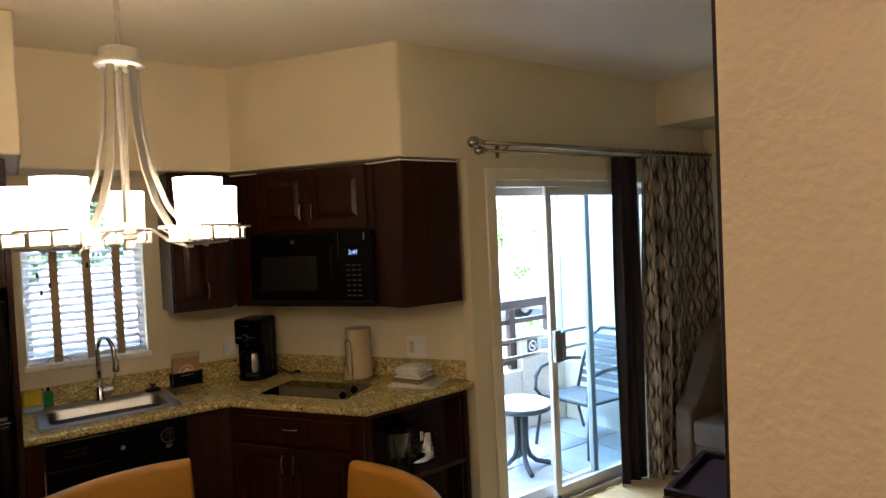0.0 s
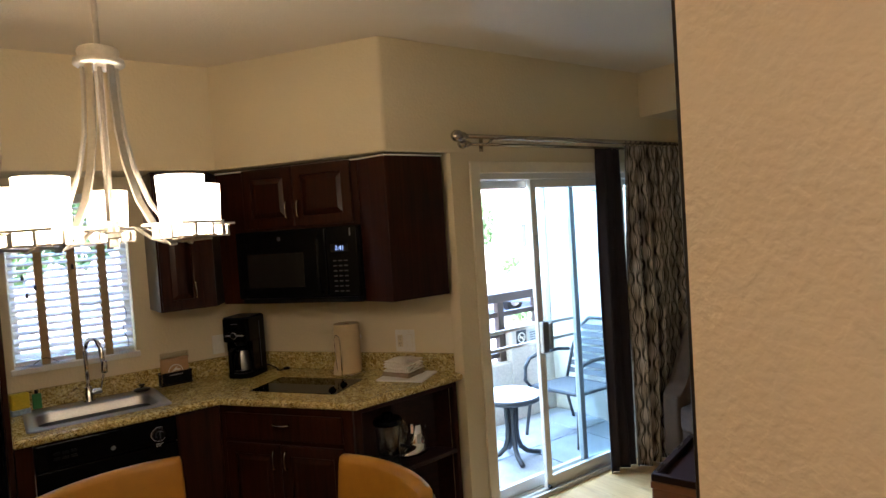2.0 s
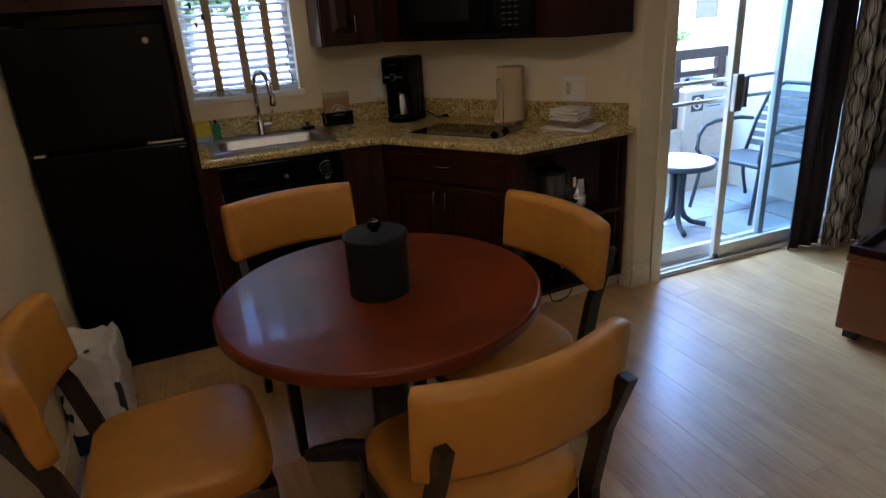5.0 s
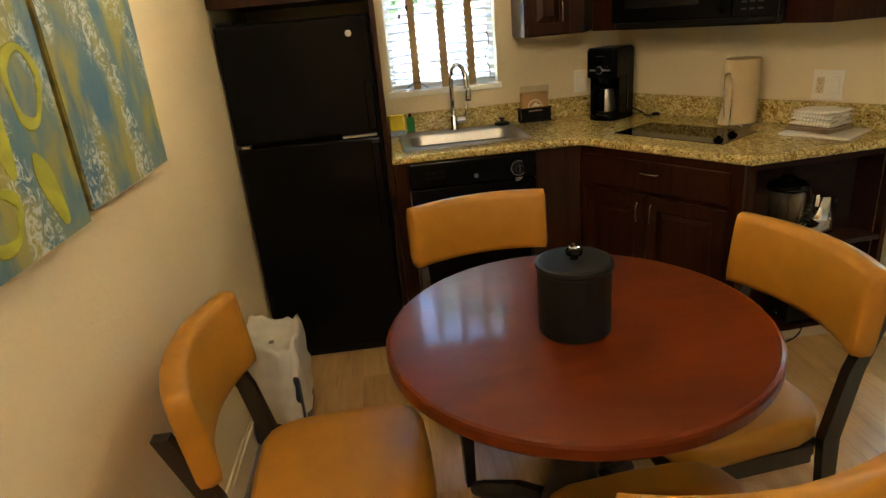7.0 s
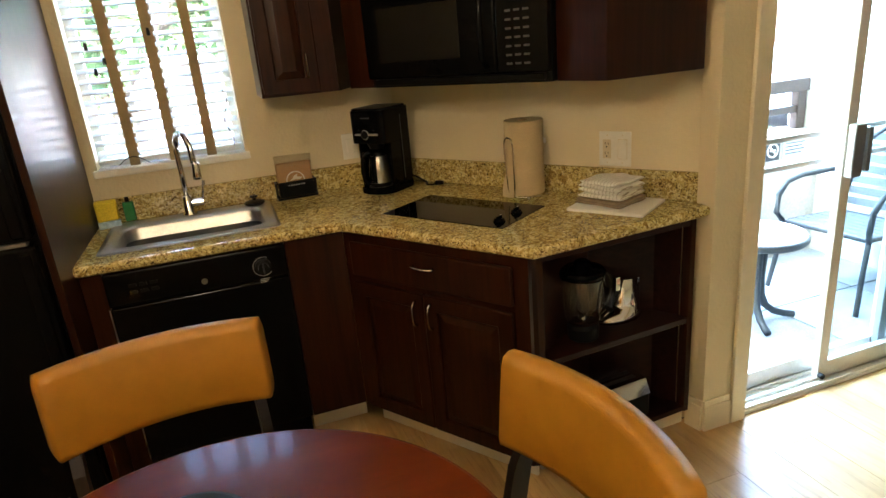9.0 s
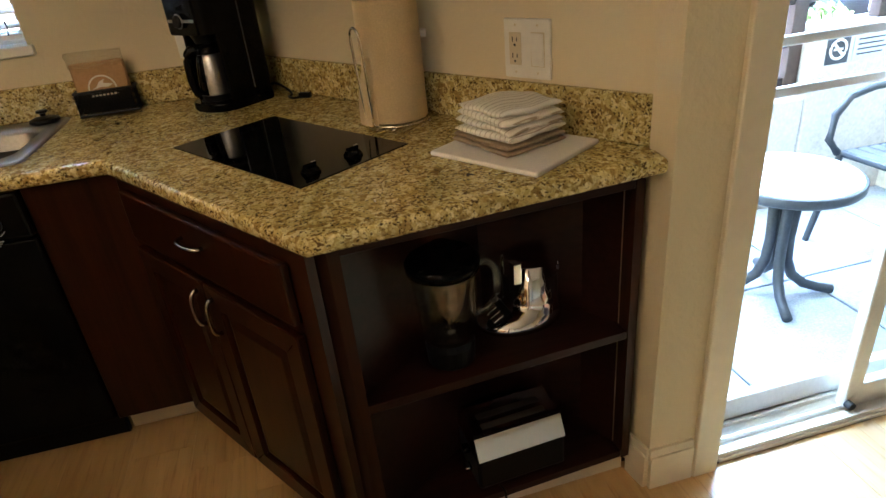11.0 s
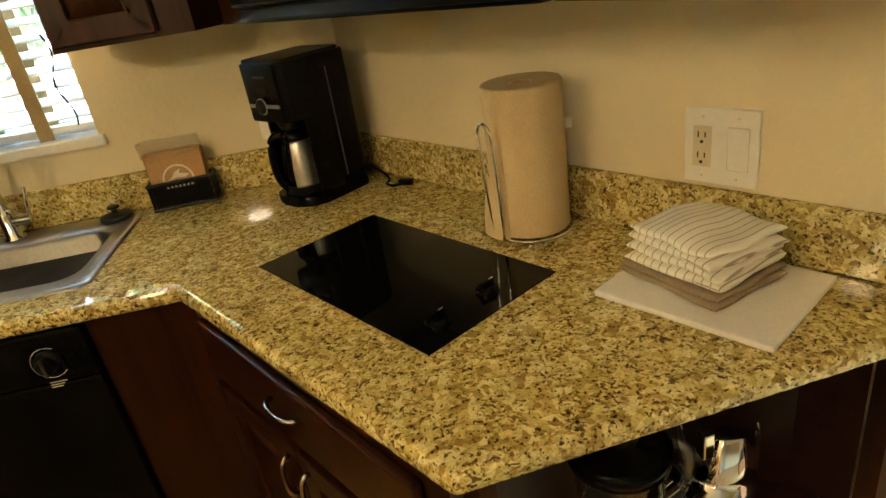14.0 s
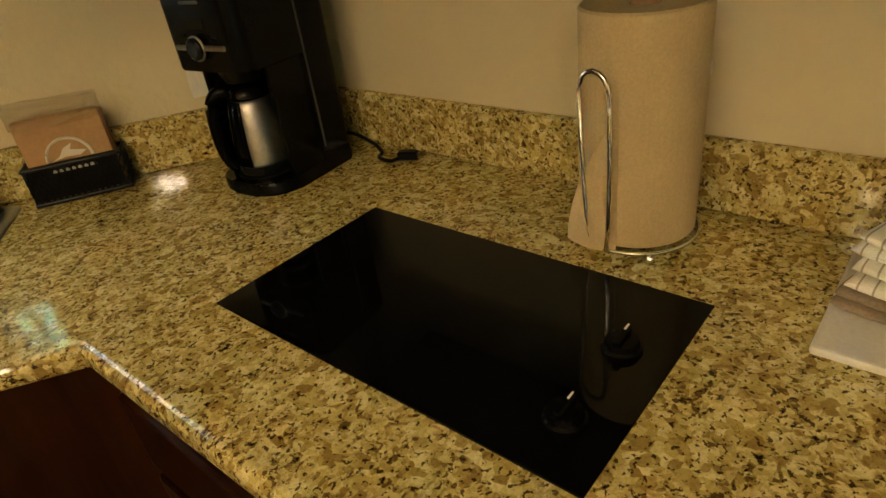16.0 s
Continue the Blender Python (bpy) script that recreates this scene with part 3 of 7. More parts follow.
structure("ceiling_lowered", box(4.31, RX, -2.2, DY, 2.46, CZ - 0.002), WALL, "lowered cream ceiling edge over the sitting area")
s_in = (1.515, 3.775)
s_out = (2.125, DY)
soff = [(0.49, 3.775), s_in, s_out, (DX0, DY), (DX0, DY + 0.16), (2.62, DY + 0.16), slant(1.2, 0.018), slant(-0.07, 0.018), (0.49, WY - 0.002)]
b = prism(soff, SZ + 0.012, CZ - 0.002)
rounded = [e for e in b.edges if all(v.co.z < SZ + 0.02 and v.co.y < 3.78 and v.co.x < 2.5 for v in e.verts) or all((v.co.xy - Vector(s_out)).length < 0.001 for v in e.verts)]
bmesh.ops.bevel(b, geom=rounded, offset=0.014, segments=3, profile=0.5, affect='EDGES')
structure("soffit", b, WALL, "cream soffit above the wall cabinets")
structure("soffit_fridge", box(LX + 0.002, 0.49, 3.22, WY - 0.002, SZ + 0.012, CZ - 0.002, 0.012, 3), WALL, "cream soffit above the refrigerator cabinet")


def skirting(name, pts, h=0.13, t=0.014):
    b = bmesh.new()
    for (xa, ya), (xb, yb) in zip(pts, pts[1:]):
        dx, dy = xb - xa, yb - ya
        L = math.hypot(dx, dy)
        nx, ny = dy / L * t, -dx / L * t
        prism([(xa, ya), (xb, yb), (xb + nx, yb + ny), (xa + nx, ya + ny)], 0.0, h * 0.82, 0, bm=b)
        prism([(xa, ya), (xb, yb), (xb + nx * 0.6, yb + ny * 0.6), (xa + nx * 0.6, ya + ny * 0.6)], h * 0.82, h, 0, bm=b)
    return structure(name, b, TRIM, "cream moulded baseboard")


skirting("baseboard_nib", [(2.538, 2.925), (2.551, DY), (2.674, DY)])
skirting("baseboard_end", [(4.62, DY), (RX, DY), (RX, -2.2)])
skirting("baseboard_west", [(LX, -2.2), (LX, 3.3)])
skirting("baseboard_hall", [(1.125, 0.48), (1.125, -2.2)])


# ---- window ----
def kitchen_window():
    w = thing("window_1", pose(0, 0, 0), "white sliding window over the kitchen sink", "window", "", "structure")
    y0, y1 = WY + 0.085, WY + 0.13
    part("window_frame", ring_frame(WX0, WX1, WZ0, WZ1, 0.035, 0.04, 0.035, y0, y1), WHITEP, w)
    part("meeting_stile", box(0.765, 0.81, y0 - 0.008, y1, WZ0 + 0.04, WZ1 - 0.035, 0.003), WHITEP, w)
    part("pane", box(WX0 + 0.036, 0.764, y0 + 0.02, y0 + 0.024, WZ0 + 0.041, WZ1 - 0.036), PANE, w).visible_shadow = False
    part("pane", box(0.811, WX1 - 0.036, y0 + 0.008, y0 + 0.012, WZ0 + 0.041, WZ1 - 0.036), PANE, w).visible_shadow = False
    part("window_sill", box(WX0 - 0.018, WX1 + 0.018, WY - 0.02, WY + 0.085, WZ0 - 0.03, WZ0 + 0.002, 0.005), WHITEP, w, "white painted sill")
    return w


def blind():
    y = WY + 0.045
    bl = thing("window_blind", pose(0, 0, 0), "white horizontal slat blind with wide tan tapes", "blind")
    part("headrail", box(WX0 + 0.006, WX1 - 0.006, y - 0.03, y + 0.03, WZ1 - 0.055, WZ1 - 0.002, 0.004), SLAT, bl)
    pitch, z = 0.042, WZ1 - 0.085
    slat = None
    while z > WZ0 + 0.06:
        m = pose((WX0 + WX1) / 2, y, z, 21, 0, 0)
        if slat is None:
            bm = bmesh.new()
            hw = (WX1 - WX0) / 2 - 0.009
            rows = [(-0.025, -0.002), (-0.009, 0.001), (0.009, 0.001), (0.025, -0.002)]
            up = [[bm.verts.new((sx * hw, yy, zz + 0.0015)) for yy, zz in rows] for sx in (-1, 1)]
            dn = [[bm.verts.new((sx * hw, yy, zz - 0.0015)) for yy, zz in rows] for sx in (-1, 1)]
            for i in range(3):
                bm.faces.new((up[0][i], up[1][i], up[1][i + 1], up[0][i + 1]))
                bm.faces.new((dn[0][i], dn[0][i + 1], dn[1][i + 1], dn[1][i]))
            for r in (0, 3):
                bm.faces.new((up[0][r], up[1][r], dn[1][r], dn[0][r]))
            for s_ in (0, 1):
                bm.faces.new(up[s_] + dn[s_][::-1])
            slat = part("slat", bm, SLAT, bl, m=m)
        else:
            again(slat, m, bl)
        z -= pitch
    part("bottom_rail", box(WX0 + 0.008, WX1 - 0.008, y - 0.025, y + 0.025, WZ0 + 0.018, WZ0 + 0.036, 0.004), SLAT, bl)
    for x in (0.622, 0.782, 0.935):
        part("tape", box(x - 0.02, x + 0.02, y - 0.034, y - 0.031, WZ0 + 0.004, WZ1 - 0.056), TAPE, bl, "tan woven ladder tape")
        part("tape", box(x - 0.02, x + 0.02, y + 0.031, y + 0.034, WZ0 + 0.02, WZ1 - 0.056), TAPE, bl, "tan woven ladder tape")
    pts = [(WX1 - 0.05 + 0.012 * math.sin(i * 0.8), y - 0.04, 1.42 - 0.022 * i) for i in range(12)]
    part("pull_cord", tube(pts, 0.0025, 6), BLACKMATT, bl, "dark pull cord")
    pts = [(0.56 + 0.02 * i, y - 0.037, WZ0 + 0.012 + 0.03 * math.sin(i * 0.55)) for i in range(7)]
    part("cord", tube(pts, 0.002, 6), BLACKMATT, bl, "dark slack cord")
    for k, (x, z) in enumerate(((0.545, 1.62), (0.56, 1.52), (0.60, 1.56), (0.785, 1.66))):
        part("cord_tassel", lathe([(0.0, 0), (0.008, 0.002), (0.006, 0.03), (0.0, 0.032)], 10), BLACKMATT, bl, m=pose(x, y - 0.04, z))
    return bl


kitchen_window()
blind()

# ---- cabinet pieces ----
def raised_door(name, w, h, parent, m, handle=None, material=None):
    """A raised-panel door, its lower left front corner at the origin, front facing -y."""
    t, st = 0.02, min(0.058, w * 0.24)
    material = material or CHERRY
    d = part(name, ring_frame(0, w, 0, h, st, st, st, -t, 0, 0.003), material, parent, m=m)
    x0, x1, z0, z1 = st, w - st, st, h - st
    k = min(0.03, (x1 - x0) * 0.25)
    bm = bmesh.new()
    rings = []
    for inset, y in ((0.0, -0.006), (0.004, -0.008), (k, -0.017), (k + 0.004, -0.0175)):
        rings.append([bm.verts.new(p) for p in ((x0 + inset, y, z0 + inset), (x1 - inset, y, z0 + inset), (x1 - inset, y, z1 - inset), (x0 + inset, y, z1 - inset))])
    for a, c in zip(rings, rings[1:]):
        for i in range(4):
            bm.faces.new((a[i], a[(i + 1) % 4], c[(i + 1) % 4], c[i]))
    bm.faces.new(rings[-1])
    part("panel", bm, material, d)
    if handle:
        hx, hz, vertical = handle
        pull("handle", d, pose(hx, -t, hz, 0, 0 if not vertical else 90, 0))
    return d


def pull(name, parent, m):
    """An arched satin pull 11 cm long, along its local x, standing out to -y."""
    pts, rad = [], []
    for i in range(13):
        a = math.pi * i / 12
        pts.append((-0.047 * math.cos(a), -0.024 * math.sin(a) ** 0.6, 0))
        rad.append(0.0065 if i in (0, 12) else 0.0042 + 0.0018 * abs(math.cos(a)))
    bm = tube(pts, rad, 8, flat=0.75)
    return part(name, bm, PULLSTEEL, parent, "satin nickel pull", m, smooth=True)


# ---- base run ----
TOPZ, EDGE = 0.914, 0.038
CIN, COUT, CEND = (1.352, 3.487), (1.817, 2.800), (2.545, 2.866)


def inset(p, dx, dy):
    return (p[0] + dx, p[1] + dy)


def worktop():
    t = thing("worktop", pose(0, 0, 0), "speckled gold and brown polished granite worktop", "worktop")
    outer = [(0.432, 3.487), CIN, COUT, CEND, (2.552, 2.905), slant(1.338, 0.017), slant(-0.088, 0.017), (0.432, WY - 0.003)]
    hole = [(0.515, 3.625), (1.115, 3.625), (1.115, 3.985), (0.515, 3.985)]
    bm = bmesh.new()
    loops = []
    for ring in (outer, hole):
        vs = [bm.verts.new((x, y, TOPZ)) for x, y in ring]
        loops.append(vs)
        for i in range(len(vs)):
            bm.edges.new((vs[i], vs[(i + 1) % len(vs)]))
    bmesh.ops.triangle_fill(bm, use_beauty=True, edges=bm.edges[:], normal=(0, 0, 1))
    got = bmesh.ops.extrude_face_region(bm, geom=bm.faces[:])
    bmesh.ops.translate(bm, vec=(0, 0, -EDGE), verts=[v for v in got["geom"] if isinstance(v, bmesh.types.BMVert)])
    front = [outer[0], CIN, COUT, CEND, (2.552, 2.905)]

    def on(v, p):
        return abs(v.co.x - p[0]) < 1e-4 and abs(v.co.y - p[1]) < 1e-4
    es = [e for e in bm.edges for a, c in zip(front[:-1], front[1:]) if (on(e.verts[0], a) and on(e.verts[1], c)) or (on(e.verts[0], c) and on(e.verts[1], a))]
    es += [e for e in bm.edges if on(e.verts[0], COUT) and on(e.verts[1], COUT)]
    bmesh.ops.bevel(bm, geom=list(set(es)), offset=0.013, segments=4, profile=0.5, affect='EDGES')
    part("slab", bm, GRANITE, t)
    bm = box(0.432, 1.79, WY - 0.022, WY - 0.003, TOPZ + 0.001, 1.022, 0.003, 1)
    part("backsplash", bm, GRANITE, t)
    bm = box(-0.075, 1.312, 0.0, 0.018, TOPZ + 0.001, 1.022, 0.003, 1)
    part("backsplash", bm, GRANITE, t, m=SLANT)
    return t


worktop()


def base_left():
    """End panel, dishwasher and filler under the sink."""
    c = thing("sink_cabinet", pose(0, 0, 0), "dark cherry end panel and filler under the sink", "cabinet")
    part("end_panel", box(0.434, 0.505, 3.525, WY - 0.003, 0.0, 0.875, 0.002, 1), CHERRY, c)
    part("filler", box(1.135, 1.362, 3.525, 3.545, 0.10, 0.875, 0.002, 1), CHERRY, c)
    part("carcass", box(1.137, 1.362, 3.547, WY - 0.005, 0.10, 0.875), CHERRY_IN, c)
    part("toe_kick", box(1.137, 1.372, 3.60, 3.612, 0.0, 0.10), TRIM, c, "cream toe kick")
    d = thing("dishwasher", pose(0.507, 3.53, 0), "black built-in dishwasher with a control strip", "dishwasher")
    W = 0.626
    part("door", box(0, W, -0.02, 0.02, 0.11, 0.735, 0.006), BLACK, d)
    part("control_panel", box(0, W, -0.028, 0.02, 0.742, 0.868, 0.008), BLACK, d)
    part("tub", box(0.005, W - 0.005, 0.021, 0.56, 0.105, 0.865), BLACKMATT, d)
    part("kick_plate", box(0.005, W - 0.005, 0.05, 0.07, 0.0, 0.103), BLACKMATT, d)
    for k, (x, z) in enumerate([(0.09 + 0.035 * i, 0.79) for i in range(3)] + [(0.09 + 0.035 * i, 0.815) for i in range(3)]):
        part("button", box(x - 0.013, x + 0.013, -0.031, -0.027, z - 0.006, z + 0.006, 0.001, 1), BLACKMATT, d)
    part("badge", lathe([(0.0, 0.0), (0.011, 0.0), (0.011, 0.003), (0.0, 0.004)], 20), SINKSTEEL, d, "round silver badge", pose(0.326, -0.028, 0.780, 90, 0, 0))
    knob = part("dial", lathe([(0.0, 0.0), (0.03, 0.0), (0.03, 0.006), (0.02, 0.010), (0.018, 0.024), (0.0, 0.026)], 28), BLACKMATT, d, "timer dial", pose(0.538, -0.028, 0.795, 90, 0, 0))
    part("dial_print", tube([(0.037 * math.cos(math.pi * i / 9), 0.037 * math.sin(math.pi * i / 9), 0.001) for i in range(3, 17)], 0.0008, 6), CARDWHITE, knob, "pale print round the dial")
    for k in range(3):
        part("print_bar", box(-0.018, 0.018 - 0.006 * k, -0.050 - 0.006 * k, -0.048 - 0.006 * k, 0.0002, 0.0008), CARDWHITE, knob, "pale print under the dial")
    part("pointer", box(-0.003, 0.003, -0.02, 0.02, 0.0262, 0.031, 0.001, 1), PRINT, knob)
    part("trim_edge", box(-0.004, 0.0, -0.022, -0.018, 0.11, 0.735), STEEL, d, "thin bright door edge")


base_left()


def base_slant():
    """Drawer and two doors under the cooktop, then the open shelf end."""
    c = thing("cooktop_cabinet", SLANT, "dark cherry base cabinet with a drawer over two doors", "cabinet")
    # front of the cabinet along the slanting line
    f = -0.655
    x0, x1 = 0.165, 0.985
    part("carcass", box(x0 + 0.02, x1 - 0.02, f + 0.022, -0.02, 0.10, 0.875), CHERRY_IN, c)
    part("face_frame", ring_frame(x0, x1, 0.10, 0.875, 0.055, 0.03, 0.04, f, f + 0.02), CHERRY, c)
    part("mid_rail", box(x0 + 0.0555, x1 - 0.0555, f, f + 0.02, 0.675, 0.70), CHERRY, c)
    dr = part("drawer", box(x0 + 0.045, x1 - 0.055, f - 0.02, f - 0.001, 0.70, 0.838, 0.006), CHERRY, c)
    pull("handle", dr, pose((x0 + x1) / 2 - 0.004, f - 0.02, 0.787))
    mid = 0.555
    raised_door("door", mid - 0.002 - (x0 + 0.045), 0.565, c, pose(x0 + 0.045, f - 0.001, 0.112), (mid - x0 - 0.045 - 0.035, 0.488, True))
    raised_door("door", x1 - 0.055 - mid - 0.002, 0.565, c, pose(mid + 0.002, f - 0.001, 0.112), (0.035, 0.488, True))
    part("toe_kick", box(x0 + 0.03, x1 - 0.03, f + 0.06, f + 0.072, 0.0, 0.10), TRIM, c, "cream toe kick")


base_slant()


def open_shelf():
    c = thing("open_shelf_cabinet", pose(0, 0, 0), "open dark cherry end cabinet with one shelf and small appliances", "cabinet")
    A = Vector((1.852, 2.858))         # left front corner
    B = Vector((2.522, 2.904))
    e = (B - A).normalized()
    inn = Vector((-e.y, e.x))
    L = (B - A).length

    def at(s, d):
        p = A + e * s + inn * d
        return (p.x, p.y)

    def depth(s):
        """Room behind the front before the slanting wall is met."""
        lo = 0.0
        while lo < 1.2:
            p = SLANT.inverted() @ Vector((*at(s, lo), 0))
            if p.y > -0.012:
                break
            lo += 0.005
        return lo
    dl = 0.42
    sr = L - 0.022
    # back board follows the wall
    backs = [at(0.02, 0.43), at(0.60, max(depth(0.60) - 0.03, 0.06)), at(sr, max(depth(sr) - 0.03, 0.03))]
    part("left_side", prism([at(0.0, 0.0), at(0.024, 0.0), at(0.024, 0.43), at(0.0, 0.43)], 0.073, 0.875), CHERRY, c)
    part("right_side", prism([at(sr, 0.0), at(L, 0.0), at(L, 0.02), at(L - 0.012, 0.03), at(sr, 0.04)], 0.073, 0.875), CHERRY, c)
    part("back", prism([backs[0], backs[1], backs[2], at(sr, depth(sr) - 0.01), at(0.60, depth(0.60) - 0.008), at(0.02, 0.45)], 0.073, 0.875), CHERRY_IN, c)
    for nm, z, t in (("bottom_board", 0.073, 0.022), ("shelf_board", 0.456, 0.022), ("top_board", 0.84, 0.035)):
        part(nm, prism([at(0.024, 0.003), at(sr - 0.0005, 0.003), at(sr - 0.0005, max(depth(sr) - 0.032, 0.028)), at(0.60, max(depth(0.6) - 0.032, 0.05)), at(0.024, 0.428)], z, z + t, 0.001, 1), CHERRY_IN, c)
    part("corner_post", prism([at(0.0, 0.0), at(0.0, 0.05), at(-0.06, 0.05), at(-0.035, 0.012)], 0.073, 0.875), CHERRY, c)
    part("toe_kick", prism([at(0.03, 0.06), at(L, 0.03), at(L, 0.042), at(0.03, 0.072)], 0.0, 0.073), TRIM, c, "cream toe kick")
    return at


SHELF_AT = open_shelf()

# ---- wall cabinets ----
def uppers():
    top = SZ + 0.008
    c = thing("corner_wall_cabinet", pose(0, 0, 0), "narrow dark cherry wall cabinet beside the window", "cabinet", "wall cabinets")
    fy = 3.815
    part("body", prism([(1.168, fy), (1.478, fy), (1.60, 4.04), (1.60, WY - 0.003), (1.168, WY - 0.003)], UB, top), CHERRY, c)
    raised_door("door", 0.225, top - UB - 0.03, c, pose(1.176, fy - 0.001, UB + 0.01), (0.18, 0.10, True))
    c = thing("microwave_wall_cabinet", SLANT, "dark cherry wall cabinet with two raised-panel doors above the microwave", "cabinet", "wall cabinets")
    f = -0.325
    part("body", box(0.125, 0.935, f, -0.003, 1.80, top), CHERRY, c)
    part("filler", box(-0.02, 0.125, f, f + 0.02, UB, top), CHERRY, c)
    raised_door("door", 0.338, top - 1.83, c, pose(0.185, f - 0.001, 1.82), (0.302, 0.095, True))
    raised_door("door", 0.372, top - 1.83, c, pose(0.528, f - 0.001, 1.82), (0.035, 0.095, True))
    c = thing("end_wall_cabinet", pose(0, 0, 0), "plain dark cherry wall cabinet at the end of the run", "cabinet", "wall cabinets")
    a, bq = slant(0.937, f), slant(1.165, f)
    k = (2.503, 2.880)
    part("body", prism([a, (2.118, DY + 0.006), k, slant(1.30, -0.003), slant(0.937, -0.003)], UB, top, 0.002, 1), CHERRY, c)
    trim = [slant(-0.02, f - 0.004), slant(0.94, f - 0.004), (2.117, DY + 0.002), (2.508, 2.874)]
    part("top_trim", tube([(x, y, SZ - 0.003) for x, y in trim], 0.0045, 6), WHITEP, c, "thin pale strip along the top")


uppers()


def microwave():
    m = thing("microwave", SLANT @ pose(0.13, -0.37, UB), "black over-the-range microwave oven with a lit clock", "microwave")
    W, H = 0.80, 0.425
    part("body", box(0, W, 0.03, 0.365, 0, H, 0.003, 1), BLACKMATT, m)
    d = part("door", box(0.0, 0.60, 0.0, 0.029, 0.035, H - 0.005, 0.006), BLACK, m)
    part("door_window", box(0.075, 0.455, -0.0025, -0.0003, 0.095, 0.29, 0.001, 1), MWINDOW, d, "dark perforated window")
    part("handle", tube([(0.565, -0.0, 0.06), (0.565, -0.03, 0.085), (0.565, -0.034, 0.22), (0.565, -0.03, 0.355), (0.565, -0.0, 0.38)], 0.011, 10), BLACK, d, smooth=True)
    p = part("control_panel", box(0.604, W, 0.0, 0.029, 0.035, H - 0.005, 0.006), BLACK, m)
    part("display", box(0.632, 0.745, -0.0012, -0.0002, 0.283, 0.326), BLACKGLASS, p)
    lettering("clock_digits", "2:41", 0.034, CLOCKGLOW, p, pose(0.69, -0.0016, 0.303, 90, 0, 0), "lit blue clock digits")
    key = None
    for r in range(7):
        for q in range(3):
            k = pose(0.655 + 0.034 * q, -0.0012, 0.066 + 0.028 * r)
            if key is None:
                key = part("key", box(-0.011, 0.011, -0.0006, 0.0006, -0.0035, 0.0035), PRINT, p, m=k)
            else:
                again(key, k, p)
    part("vent_strip", box(0.02, W - 0.02, 0.004, 0.029, 0.008, 0.032, 0.003, 1), BLACKMATT, m)
    part("badge", lathe([(0, 0), (0.012, 0), (0.012, 0.002), (0, 0.0025)], 20), SIGNGREY, m, "round badge", pose(0.30, -0.0005, 0.372, 90, 0, 0))
    part("trim_edge", box(0.757, 0.762, -0.004, 0.0, 0.37, 0.41), STEEL, m, "bright edge strip")


microwave()


def fridge():
    f = thing("refrigerator", pose(-0.225, 3.295, 0), "black top-freezer refrigerator with glossy textured doors", "refrigerator")
    W = 0.625
    part("cabinet", box(0.0, W, 0.06, 0.76, 0.03, 1.565, 0.006), BLACKMATT, f)
    lo = part("fridge_door", box(0.0, W, 0.0, 0.055, 0.05, 1.058, 0.012, 3), BLACK, f)
    up = part("freezer_door", box(0.0, W, 0.0, 0.055, 1.073, 1.56, 0.012, 3), BLACK, f)
    for d, z0, z1 in ((lo, 0.63, 1.043), (up, 1.088, 1.30)):
        part("handle", box(W - 0.05, W - 0.012, -0.018, 0.0, z0, z1, 0.008, 3), BLACK, d)
    part("hinge_cover", box(0.01, 0.075, 0.01, 0.10, 1.562, 1.577, 0.004), BLACKMATT, f)
    part("hinge", box(0.02, 0.06, -0.006, 0.03, 1.059, 1.072, 0.002, 1), STEEL, f, "bright centre hinge")
    # short steel strip put in the door gap to imitate a glint
    part("gasket_glint", box(W - 0.17, W - 0.02, 0.004, 0.04, 1.0595, 1.0715, 0.002, 1), STEEL, f, "steel strip standing in for a glint between the doors")
    part("toe_grille", box(0.01, W - 0.01, 0.03, 0.05, 0.0, 0.045), BLACKMATT, f)
    part("badge", lathe([(0, 0), (0.013, 0), (0.013, 0.002), (0, 0.003)], 24), SINKSTEEL, up, "round silver badge", pose(W - 0.088, -0.0005, 1.492, 90, 0, 0))
    c = thing("fridge_wall_cabinet", pose(-0.238, 3.31, 1.626), "dark cherry wall cabinet above the refrigerator", "cabinet", "wall cabinets")
    part("body", box(0, 0.644, 0, 0.80, 0, SZ + 0.010 - 1.626), CHERRY, c)
    raised_door("door", 0.262, 0.46, c, pose(0.057, -0.001, 0.04), (0.225, 0.10, True))
    raised_door("door", 0.262, 0.46, c, pose(0.323, -0.001, 0.04), (0.037, 0.10, True))
    p = thing("fridge_side_panel", pose(0, 0, 0), "tall dark cherry panel beside the refrigerator", "cabinet panel")
    part("panel", box(0.408, 0.4305, 3.335, WY - 0.003, 0.0, SZ + 0.01, 0.002, 1), CHERRY, p)


fridge()


